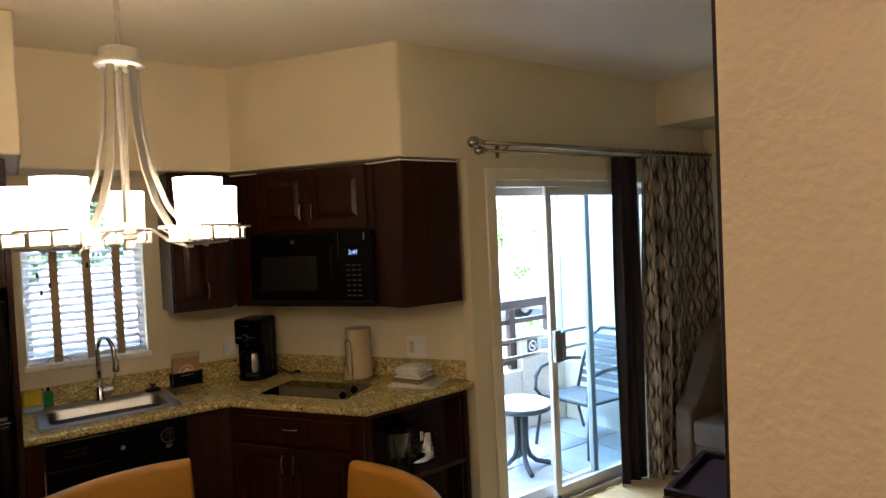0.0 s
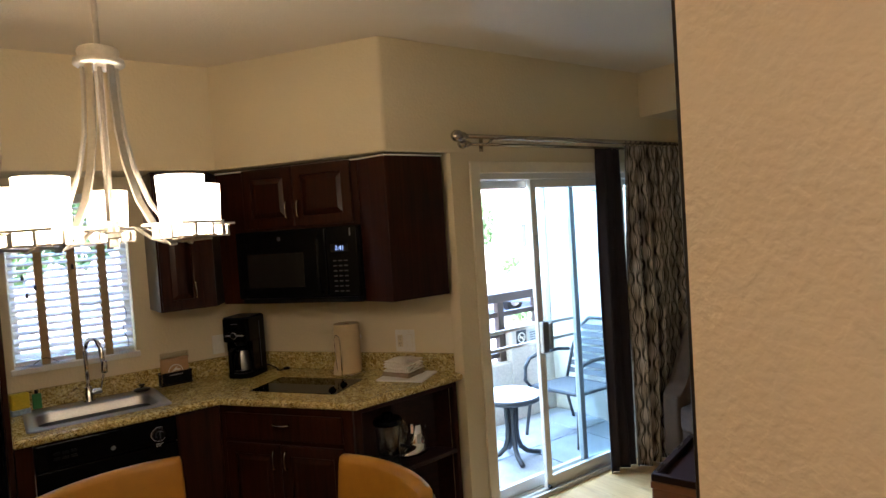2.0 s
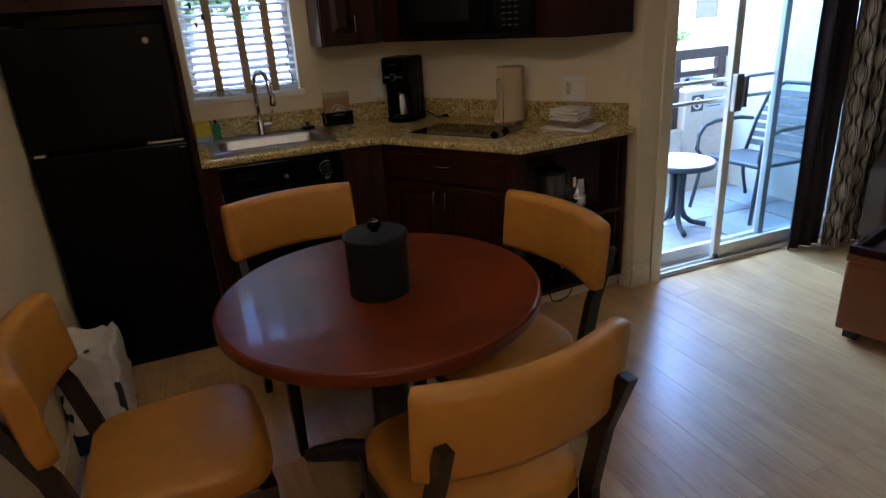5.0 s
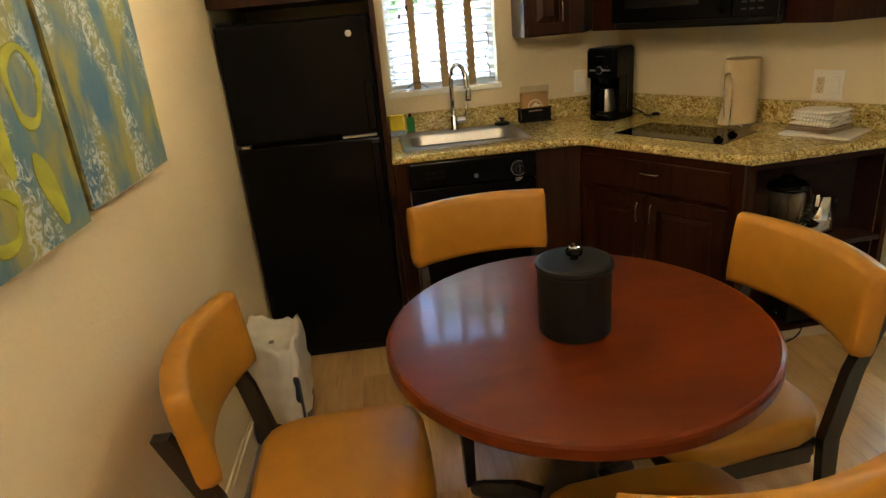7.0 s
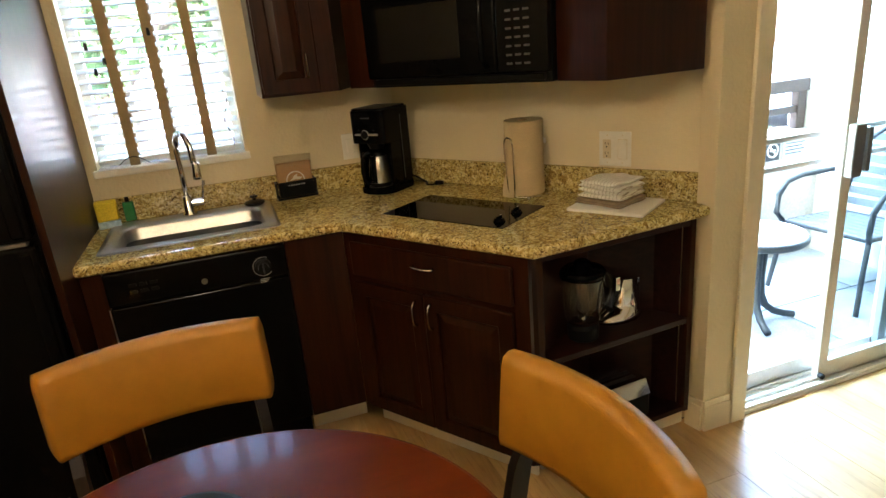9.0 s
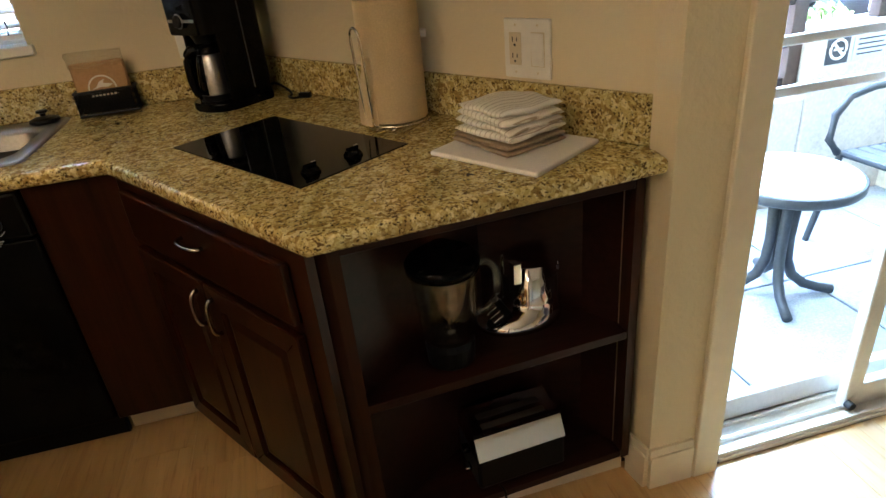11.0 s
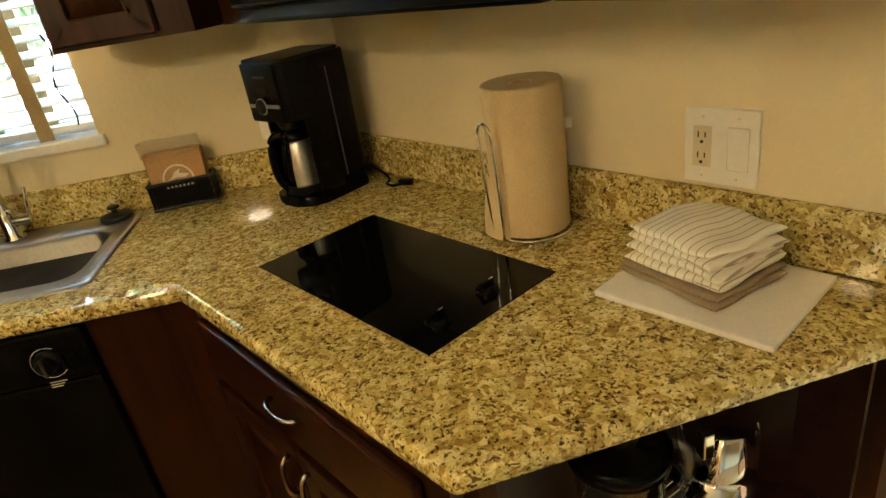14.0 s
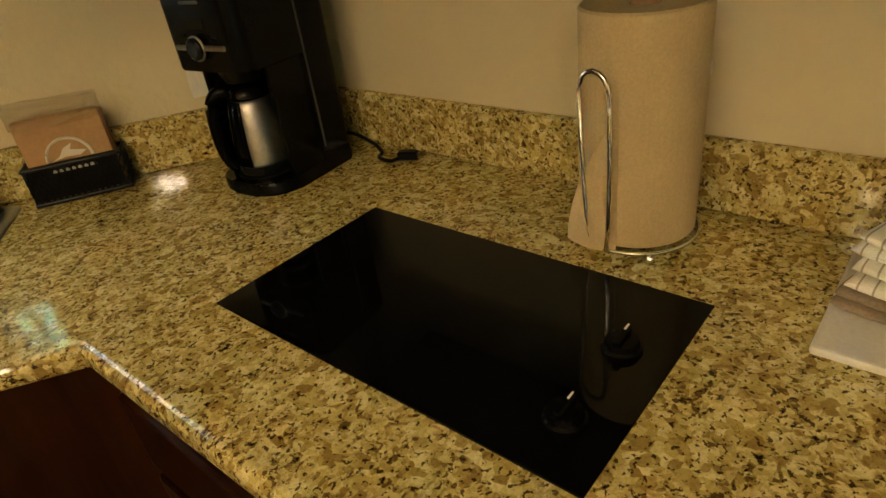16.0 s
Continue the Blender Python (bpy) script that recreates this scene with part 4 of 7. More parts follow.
# ---- balcony door ----
def balcony_door():
    d = thing("door_1", pose(0, 0, 0), "cream aluminium sliding glass balcony door standing part open", "door", "", "structure")
    cw = 0.068
    b = box(DX0 - cw, DX0 + 0.004, DY - 0.018, DY - 0.001, 0, DZ1 + cw, 0.003, 1)
    part("casing", b, TRIM, d)
    part("casing", box(DX1 - 0.004, DX1 + cw, DY - 0.018, DY - 0.001, 0, DZ1 + cw, 0.003, 1), TRIM, d)
    part("casing", box(DX0 + 0.004, DX1 - 0.004, DY - 0.018, DY - 0.001, DZ1, DZ1 + cw, 0.003, 1), TRIM, d)
    y0, y1 = DY + 0.015, DY + 0.15
    b = box(DX0, DX0 + 0.028, y0, y1, 0.0, DZ1)
    box(DX1 - 0.028, DX1, y0, y1, 0.0, DZ1, bm=b)
    box(DX0 + 0.028, DX1 - 0.028, y0, y1, DZ1 - 0.035, DZ1, bm=b)
    part("outer_frame", b, ALU, d)
    b = box(DX0 + 0.028, DX1 - 0.028, DY + 0.004, y1, 0.0, 0.012)
    for y in (DY + 0.01, DY + 0.055, DY + 0.10, DY + 0.142):
        box(DX0 + 0.028, DX1 - 0.028, y, y + 0.008, 0.012, 0.026, bm=b)
    part("sill_track", b, ALU, d, "aluminium floor track with ridges")

    def sash(x0, x1, yy, metal, pane, stile=0.05, label=""):
        z0, z1 = 0.022, DZ1 - 0.037
        s_ = part("sash", ring_frame(x0, x1, z0, z1, stile, 0.075, 0.05, yy, yy + 0.032, 0.003), metal, d, label)
        if pane:
            part("pane", box(x0 + stile, x1 - stile, yy + 0.013, yy + 0.018, z0 + 0.075, z1 - 0.05), pane, s_).visible_shadow = False
        return s_
    s1 = sash(3.205, 4.14, DY + 0.046, ALU, PANETINT, 0.052, "sliding glass panel")
    part("handle", box(3.207, 3.262, DY + 0.008, DY + 0.044, 0.91, 1.115, 0.006), STEEL, s1, "brushed metal pull handle")
    part("latch", box(3.268, 3.292, DY + 0.002, DY + 0.044, 0.93, 1.10, 0.004), STEEL, s1)
    part("catch", box(3.222, 3.24, DY + 0.036, DY + 0.044, 1.60, 1.67, 0.003, 1), ALUGREY, s1)
    part("bumper", lathe([(0, 0), (0.012, 0), (0.012, 0.02), (0, 0.022)], 16), RUBBER, s1, "black rubber bumper", pose(3.212, DY + 0.045, 0.04, 90, 0, 0))
    sash(3.60, 4.53, DY + 0.082, ALUGREY, PANETINT, 0.045, "fixed glass panel")
    s3 = sash(2.775, 3.66, DY + 0.116, ALU, None, 0.03, "outer screen panel frame")
    for z in (0.955, 1.065):
        part("push_bar", box(2.806, 3.629, DY + 0.122, DY + 0.138, z, z + 0.022, 0.003, 1), ALU, s3, "white cross bar")
    part("strike", box(DX0 + 0.026, DX0 + 0.036, DY + 0.03, DY + 0.045, 1.58, 1.66, 0.002, 1), DARKSLOT, d)
    return d


balcony_door()


def drape(name, x0, x1, y, z0, z1, folds, amp, material, label, flare=0.0, thick=0.003, pinch=0.6):
    t = thing(name, pose(0, 0, 0), label, "curtain")
    bm = bmesh.new()
    uv = bm.loops.layers.uv.new("UVMap")
    nx, nz = folds * 12, 40
    rows = []
    rng = random.Random(len(name) * 7 + folds)
    ph = [rng.uniform(-0.8, 0.8) for _ in range(folds + 2)]
    for k in range(2):
        g = []
        for j in range(nz + 1):
            s = j / nz
            z = z1 + (z0 - z1) * s
            row = []
            for i in range(nx + 1):
                u = i / nx
                f = u * folds
                a = amp * (pinch + (1 - pinch) * min(1, s * 2.2)) * (1 + 0.25 * ph[int(f)])
                wob = 0.012 * math.sin(3.1 * s + ph[int(f)] * 4) * s
                x = x0 + (x1 - x0) * u - flare * s * (0.5 - u) + wob
                yy = y + a * math.sin(2 * math.pi * f + 0.5 * math.sin(2.4 * s + ph[int(f)])) + k * thick + 0.010 * math.sin(5 * s + u * 9)
                row.append(bm.verts.new((x, yy, z)))
            g.append(row)
        rows.append(g)
    for k, g in enumerate(rows):
        for j in range(nz):
            for i in range(nx):
                fc = bm.faces.new((g[j][i], g[j][i + 1], g[j + 1][i + 1], g[j + 1][i]))
                for lp, (ii, jj) in zip(fc.loops, ((i, j), (i + 1, j), (i + 1, j + 1), (i, j + 1))):
                    lp[uv].uv = (ii / nx * (x1 - x0) * 2.4, jj / nz * (z1 - z0))
    a, c = rows
    for j in range(nz):
        for i in (0, nx):
            bm.faces.new((a[j][i], a[j + 1][i], c[j + 1][i], c[j][i]))
    for j in (0, nz):
        for i in range(nx):
            bm.faces.new((a[j][i], a[j][i + 1], c[j][i + 1], c[j][i]))
    part("cloth", bm, material, t, smooth=True)
    return t


ROD_Z, ROD_Y = 2.255, DY - 0.105


def curtain_rod():
    r = thing("curtain_rod", pose(0, 0, 0), "polished steel double curtain rod with ball finials above the balcony door", "curtain rod")
    part("rod", tube([(2.60, ROD_Y, ROD_Z), (4.80, ROD_Y, ROD_Z)], 0.013, 16), RODSTEEL, r, smooth=True)
    part("rod", tube([(2.66, ROD_Y + 0.05, ROD_Z - 0.035), (4.80, ROD_Y + 0.05, ROD_Z - 0.035)], 0.009, 12), RODSTEEL, r, "thinner inner rod", smooth=True)
    fin = [(0.0, 0.0), (0.014, 0.001), (0.014, 0.02), (0.022, 0.024), (0.022, 0.03), (0.015, 0.036), (0.028, 0.05), (0.034, 0.07), (0.030, 0.09), (0.016, 0.105), (0.0, 0.108)]
    part("finial", lathe(fin, 24), RODSTEEL, r, m=pose(2.60, ROD_Y, ROD_Z, 0, -90, 0), smooth=True)
    part("finial", lathe([(a * 0.85, c * 0.8) for a, c in fin], 24), RODSTEEL, r, m=pose(2.66, ROD_Y + 0.05, ROD_Z - 0.035, 0, -90, 0), smooth=True)
    part("joint_sleeve", tube([(3.02, ROD_Y, ROD_Z), (4.80, ROD_Y, ROD_Z)], 0.0148, 16), RODSTEEL, r, "wider outer tube", smooth=True)
    for x in (2.78, 4.70):
        bm = tube([(x, DY - 0.001, ROD_Z - 0.03), (x, ROD_Y + 0.045, ROD_Z - 0.035), (x, ROD_Y, ROD_Z - 0.012)], 0.008, 10)
        box(x - 0.015, x + 0.015, DY - 0.006, DY - 0.001, ROD_Z - 0.07, ROD_Z + 0.02, 0.002, 1, bm=bm)
        part("bracket", bm, RODSTEEL, r)
    for i in range(14):
        x = 3.98 + 0.058 * i
        part("ring", tube(arc(0, 0, 0.02, 0, 360, 16, 'YZ')[:-1], 0.0025, 6, closed=True), RODSTEEL, r, m=pose(x, ROD_Y, ROD_Z - 0.006))


curtain_rod()
drape("blackout_curtain", 3.735, 3.98, DY - 0.055, 0.003, ROD_Z - 0.042, 3, 0.02, BLACKOUT, "dark aubergine blackout curtain drawn aside", 0.02)
drape("patterned_curtain", 3.965, 4.76, DY - 0.125, 0.003, ROD_Z - 0.025, 8, 0.052, DRAPE, "grey and brown curtain with a wavy woven pattern", 0.05)

# ---- balcony and outdoors ----
BZ = -0.03
structure("balcony_floor", box(1.7, 4.70, DY + 0.155, 4.40, BZ - 0.15, BZ - 0.012), JOINT, "concrete balcony slab")
bal = bpy.data.objects["balcony_floor"]
slab = None
for i, (xa, xb) in enumerate(((1.86, 2.47), (2.47, 3.08), (3.08, 3.69), (3.69, 4.30), (4.30, 4.66))):
    for ya, yb in ((3.02, 3.60), (3.60, 4.20)):
        part("paving_slab", box(xa + 0.005, xb - 0.005, ya + 0.005, yb - 0.005, BZ - 0.0118, BZ, 0.004, 1), CONCRETE, bal)
b = box(4.13, 4.80, 4.205, 4.40, BZ - 0.15, 0.80, 0.012)
structure("wall_balcony_parapet", b, STUCCO, "tan stucco balcony parapet")
b = box(1.80, 4.128, 4.205, 4.40, BZ - 0.15, 0.50, 0.012)
structure("wall_balcony_low", b, STUCCO, "low tan stucco balcony wall")
structure("wall_balcony_side", box(4.66, 4.85, DY + 0.165, 4.203, BZ - 0.15, 2.75), STUCCO2, "pale stucco balcony side wall")
structure("wall_balcony_column", box(4.60, 4.86, 4.21, 4.42, 0.80, 2.75, 0.01), STUCCO2, "pale stucco balcony column")
structure("ceiling_balcony", prism([(2.66, DY + 0.165), (5.2, DY + 0.165), (5.2, 4.5), (1.93, 4.5), (1.93, 4.30)], 2.45, 2.60), STUCCO2, "pale stucco balcony ceiling")


def railing():
    r = thing("balcony_railing", pose(0, 4.30, 0), "dark brown painted steel balcony railing", "railing")
    part("top_rail", box(1.9, 4.60, -0.035, 0.035, 1.04, 1.12, 0.004, 1), RAILBROWN, r)
    part("mid_rail", box(1.9, 4.60, -0.02, 0.02, 0.905, 0.95, 0.003, 1), RAILBROWN, r)
    part("low_rail", box(1.9, 4.06, -0.02, 0.02, 0.72, 0.765, 0.003, 1), RAILBROWN, r)
    part("low_rail", box(1.9, 4.06, -0.02, 0.02, 0.54, 0.585, 0.003, 1), RAILBROWN, r)
    for x, z in ((4.09, 0.50), (4.55, 0.80), (3.0, 0.50)):
        part("post", box(x - 0.035, x + 0.035, -0.03, 0.03, z, 1.04, 0.003, 1), RAILBROWN, r)


railing()


def sign():
    s_ = thing("no_smoking_sign", pose(4.255, 4.204, 0.70), "small grey no-smoking sign on the parapet", "sign")
    part("plate", box(-0.06, 0.06, -0.004, 0, -0.065, 0.065), SIGNGREY, s_)
    part("circle", tube([(0.042 * math.cos(a), -0.005, 0.042 * math.sin(a)) for a in [2 * math.pi * i / 28 for i in range(28)]], 0.006, 6, closed=True), CARDWHITE, s_, "white ring")
    part("bar", box(-0.042, 0.042, -0.0075, -0.0045, -0.006, 0.006), CARDWHITE, s_, m=pose(0, 0, 0, 0, 45, 0))
    part("cigarette", box(-0.025, 0.025, -0.0065, -0.0045, -0.005, 0.005), CARDWHITE, s_)
    t = thing("balcony_notice", pose(4.44, 4.204, 0.695), "pale notice plate beside the no-smoking sign", "sign")
    part("plate", box(-0.10, 0.10, -0.004, 0, -0.06, 0.06), SIGNPALE, t)
    for k in range(4):
        part("line", box(-0.08, 0.08 - 0.02 * (k % 2), -0.0052, -0.0042, 0.032 - 0.022 * k, 0.039 - 0.022 * k), SIGNGREY, t)


sign()


def patio_table():
    t = thing("patio_table", pose(3.50, 3.55, BZ), "small round patio table with a pale top and dark curved legs", "table")
    part("tabletop", lathe([(0, 0.485), (0.222, 0.485), (0.226, 0.49), (0.222, 0.497), (0, 0.498)], 48), PATIOTOP, t)
    part("rim", lathe([(0.20, 0.455), (0.228, 0.455), (0.236, 0.465), (0.236, 0.49), (0.2275, 0.494), (0.2265, 0.48), (0.20, 0.48)], 48), PATIO, t, smooth=True)
    leg = None
    for a in (65, 155, 245, 335):
        pts = [(0.04, 0, 0.46), (0.032, 0, 0.24), (0.038, 0, 0.15), (0.062, 0, 0.085), (0.11, 0, 0.045), (0.16, 0, 0.030), (0.215, 0, 0.02)]
        if leg is None:
            leg = part("leg", tube(pts, [0.02, 0.02, 0.02, 0.02, 0.019, 0.018, 0.018], 10), PATIO, t, m=pose(0, 0, 0, 0, 0, a), smooth=True)
        else:
            again(leg, pose(0, 0, 0, 0, 0, a), t)
    part("hub", lathe([(0, 0.44), (0.08, 0.44), (0.08, 0.456), (0, 0.456)], 24), PATIO, t)


patio_table()


def patio_chair():
    c = thing("patio_chair", pose(4.25, 3.60, BZ, 0, 0, -86), "dark cast-metal patio armchair with grey vinyl straps", "chair")
    part("seat_frame", tube([(-0.24, -0.24, 0.40), (0.24, -0.24, 0.40), (0.24, 0.22, 0.38), (-0.24, 0.22, 0.38)], 0.014, 8, closed=True), PATIO, c)
    strap = None
    for i in range(7):
        m = pose(0, -0.20 + 0.062 * i, 0.408 - 0.003 * i)
        if strap is None:
            strap = part("seat_strap", box(-0.245, 0.245, -0.024, 0.024, -0.003, 0.003, 0.002, 1), STRAP, c, m=m)
        else:
            again(strap, m, c)
    pts = [(-0.24, 0.22, 0.38), (-0.23, 0.30, 0.62), (-0.20, 0.36, 0.80), (-0.10, 0.40, 0.90), (0.10, 0.40, 0.90), (0.20, 0.36, 0.80), (0.23, 0.30, 0.62), (0.24, 0.22, 0.38)]
    part("back_frame", tube(pts, 0.014, 8), PATIO, c, smooth=True)
    strap = None
    for i in range(7):
        w = 0.23 - 0.003 * i
        part("back_strap", box(-w, w, -0.004, 0.004, -0.022, 0.022, 0.002, 1), STRAP, c, m=pose(0, 0.25 + 0.02 * i, 0.45 + 0.062 * i, -17, 0, 0))
    for sx in (-1, 1):
        x = 0.27 * sx
        part("arm", tube([(x, 0.30, 0.62), (x, 0.16, 0.645), (x, -0.10, 0.65), (x, -0.22, 0.63), (x, -0.28, 0.56), (x, -0.29, 0.46), (x * 0.93, -0.25, 0.40)], 0.016, 8), PATIO, c, smooth=True)
        part("front_leg", tube([(x * 0.9, -0.24, 0.40), (x * 0.95, -0.28, 0.18), (x, -0.31, 0.0)], 0.014, 8), PATIO, c)
        part("rear_leg", tube([(x * 0.9, 0.22, 0.38), (x * 0.95, 0.24, 0.20), (x, 0.32, 0.0)], 0.014, 8), PATIO, c)


patio_chair()


def balcony_lamp():
    l = thing("balcony_wall_lamp", pose(4.655, 3.55, 2.02), "unlit wedge-shaped stucco wall lamp on the balcony", "lamp")
    part("backplate", box(-0.01, 0, -0.08, 0.08, -0.10, 0.12, 0.003, 1), STUCCO2, l)
    for k, (d, z0, z1) in enumerate(((0.13, 0.03, 0.12), (0.10, -0.04, 0.028), (0.06, -0.10, -0.042))):
        part("tier", box(-d, -0.0105, -0.10 + 0.015 * k, 0.10 - 0.015 * k, z0, z1, 0.004, 1), SIGNPALE, l)


balcony_lamp()
GZ = -0.45
structure("ground", prism([(-400, -400), (400, -400), (400, 400), (-400, 400)], GZ - 0.3, GZ), GRAVEL, "pale desert gravel ground")
structure("road", prism([(-60, 9.0), (70, 9.0), (70, 17), (-60, 17)], GZ + 0.001, GZ + 0.02), ASPHALT, "asphalt parking lane")
structure("pavement", prism([(-60, 7.2), (70, 7.2), (70, 8.95), (-60, 8.95)], GZ + 0.001, GZ + 0.13), CONCRETE, "concrete pavement with a kerb")


def house(name, m, w, d, h, label):
    o = thing(name, m, label, "building")
    part("wall", box(-w / 2, w / 2, 0, d, 0, h), HOUSEWALL, o)
    bm = bmesh.new()
    e = 0.7
    ring = [bm.verts.new(p) for p in ((-w / 2 - e, -e, h), (w / 2 + e, -e, h), (w / 2 + e, d + e, h), (-w / 2 - e, d + e, h))]
    top = [bm.verts.new((-w / 2 + 3, d / 2, h + 1.7)), bm.verts.new((w / 2 - 3, d / 2, h + 1.7))]
    bm.faces.new(ring[::-1])
    bm.faces.new((ring[0], ring[1], top[1], top[0])), bm.faces.new((ring[2], ring[3], top[0], top[1]))
    bm.faces.new((ring[1], ring[2], top[1])), bm.faces.new((ring[3], ring[0], top[0]))
    part("roof", bm, ROOFTILE, o)
    part("fascia", box(-w / 2 - e, w / 2 + e, -e - 0.04, -e, h - 0.2, h + 0.02), STUCCO, o)
    n = int(w // 4)
    for s_ in range(max(1, int(h // 2.7))):
        for i in range(n):
            x = -w / 2 + (i + 0.5) * w / n
            wd = part("window", box(x - 0.75, x + 0.75, -0.03, -0.001, 0.95 + 2.8 * s_, 2.1 + 2.8 * s_), STUCCO, o)
            part("pane", box(x - 0.67, x + 0.67, -0.045, -0.031, 1.03 + 2.8 * s_, 2.02 + 2.8 * s_), CARGLASS, wd)
    for x in (-w / 4 + 0.3, w / 4 - 0.2):
        part("door", box(x - 0.5, x + 0.5, -0.05, -0.001, 0.05, 2.15), RAILBROWN, o)
    return o


house("apartment_building", pose(15.5, 21, GZ, 0, 0, -20), 22, 9, 2.9, "pale stucco building with a clay tile roof across the lane")
house("apartment_building", pose(-6, 24, GZ, 0, 0, 10), 18, 9, 5.7, "two-storey pale stucco building beyond the trees")
house("apartment_building", pose(26, 36, GZ, 0, 0, -30), 24, 9, 5.7, "two-storey pale stucco building farther off")


def leaves(bm, rng, centre, rad, n, size):
    for _ in range(n):
        v = Vector((rng.gauss(0, 1), rng.gauss(0, 1), rng.gauss(0, 1))).normalized() * (rng.random() ** 0.45)
        p = Vector(centre) + Vector((v.x * rad[0], v.y * rad[1], v.z * rad[2]))
        q = Euler((rng.uniform(0, 6.3), rng.uniform(0, 6.3), rng.uniform(0, 6.3))).to_matrix()
        s_ = size * rng.uniform(0.6, 1.3)
        vs = [bm.verts.new(p + q @ Vector(c)) for c in ((-s_, 0, 0), (0, -s_ * 0.45, 0.1 * s_), (s_, 0, 0), (0, s_ * 0.45, 0.1 * s_))]
        bm.faces.new(vs)


def tree(x, y, h, seed, label):
    rng = random.Random(seed)
    t = thing("tree", pose(x, y, GZ), label, "tree", "trees outside")
    bm = tube([(0, 0, 0), (0.05, 0.03, h * 0.25), (-0.03, 0.05, h * 0.5), (0.04, 0, h * 0.75)], [0.16, 0.12, 0.09, 0.04], 10)
    crown = bmesh.new()
    for i in range(9):
        a = i * 2.4 + rng.uniform(-0.3, 0.3)
        z = h * rng.uniform(0.35, 0.72)
        r = h * rng.uniform(0.2, 0.36)
        e = (r * math.cos(a), r * math.sin(a), z + h * rng.uniform(0.08, 0.25))
        tube([(0, 0, z), (e[0] * 0.5, e[1] * 0.5, z + (e[2] - z) * 0.65), e], [0.05, 0.035, 0.012], 6, bm=bm)
        leaves(crown, rng, e, (h * 0.17, h * 0.17, h * 0.13), 850, 0.085)
    part("trunk", bm, BARK, t)
    part("crown", crown, LEAF, t)


tree(0.2, 7.4, 4.6, 3, "leafy green tree outside the kitchen window")
tree(2.4, 10.5, 5.0, 5, "leafy green tree outside the kitchen window")
tree(-1.6, 9.0, 5.2, 9, "leafy green tree outside the kitchen window")
tree(11.5, 14.8, 3.4, 12, "leafy green tree beside the lane")


def shrub(x, y, r, seed):
    rng = random.Random(seed)
    s_ = thing("shrub", pose(x, y, GZ), "rounded green shrub by the pavement", "shrub", "shrubs outside")
    bm = bmesh.new()
    for i in range(7):
        leaves(bm, rng, (rng.uniform(-r, r) * 0.6, rng.uniform(-r, r) * 0.6, r * rng.uniform(0.35, 0.8)), (r * 0.5, r * 0.5, r * 0.4), 260, 0.07)
    tw = bmesh.new()
    for i in range(6):
        a = i * 1.05
        tube([(0, 0, 0), (r * 0.5 * math.cos(a), r * 0.5 * math.sin(a), r * 0.7)], [0.02, 0.006], 6, bm=tw)
    part("stems", tw, BARK, s_)
    part("crown", bm, LEAF, s_)


for k, (x, y, r) in enumerate(((9.2, 12.6 - 4.6, 0.75), (8.0, 7.9, 0.5), (12.8, 17.6, 0.9), (16.5, 17.8, 0.8), (0.9, 6.0, 0.8), (-0.6, 6.3, 0.9))):
    shrub(x, y, r, 20 + k)


def car(m):
    c = thing("parked_car", m, "grey-blue saloon car parked along the lane", "car")
    prof = [(-2.2, 0.35), (-2.25, 0.62), (-2.15, 0.82), (-1.35, 0.92), (-0.75, 1.36), (0.55, 1.40), (1.35, 1.0), (2.05, 0.92), (2.25, 0.78), (2.25, 0.35)]
    bm = bmesh.new()
    sides = []
    for sy in (-1, 1):
        sides.append([bm.verts.new((x, sy * (0.86 if z < 1.0 else 0.66), z)) for x, z in prof])
    n = len(prof)
    bm.faces.new(sides[0][::-1]), bm.faces.new(sides[1])
    for i in range(n):
        bm.faces.new((sides[0][i], sides[0][(i + 1) % n], sides[1][(i + 1) % n], sides[1][i]))
    bmesh.ops.bevel(bm, geom=bm.edges[:], offset=0.05, segments=2, profile=0.5, affect='EDGES')
    part("body", bm, CARPAINT, c, smooth=True)
    for sy in (-1, 1):
        p = [(-1.15, 0.96), (-0.68, 1.30), (0.50, 1.33), (1.10, 1.0)]
        bm = bmesh.new()
        vs = [bm.verts.new((x, sy * (0.845 - (z - 0.96) * 0.45), z)) for x, z in p]
        vo = [bm.verts.new((x, sy * (0.865 - (z - 0.96) * 0.45), z)) for x, z in p]
        bm.faces.new(vs), bm.faces.new(vo[::-1])
        for i in range(4):
            bm.faces.new((vs[i], vs[(i + 1) % 4], vo[(i + 1) % 4], vo[i]))
        part("side_window", bm, CARGLASS, c)
        for x in (-1.4, 1.4):
            w = part("wheel", lathe([(0.0, -0.1), (0.2, -0.1), (0.31, -0.1), (0.33, -0.07), (0.33, 0.07), (0.31, 0.1), (0.2, 0.1), (0.0, 0.1)], 24), RUBBER, c, m=pose(x, sy * 0.80, 0.33, 90, 0, 0))
            part("rim", lathe([(0.0, -0.11), (0.19, -0.105), (0.2, -0.101), (0.2, 0.101), (0.19, 0.105), (0.0, 0.11)], 16), STEEL, w)
    part("windscreen", box(-0.6, 0.6, -0.01, 0.01, -0.28, 0.28, 0.005, 1), CARGLASS, c, m=pose(1.0, 0, 1.205, 0, -26, 90))


car(pose(12.0, 10.6, GZ + 0.02, 0, 0, 8))

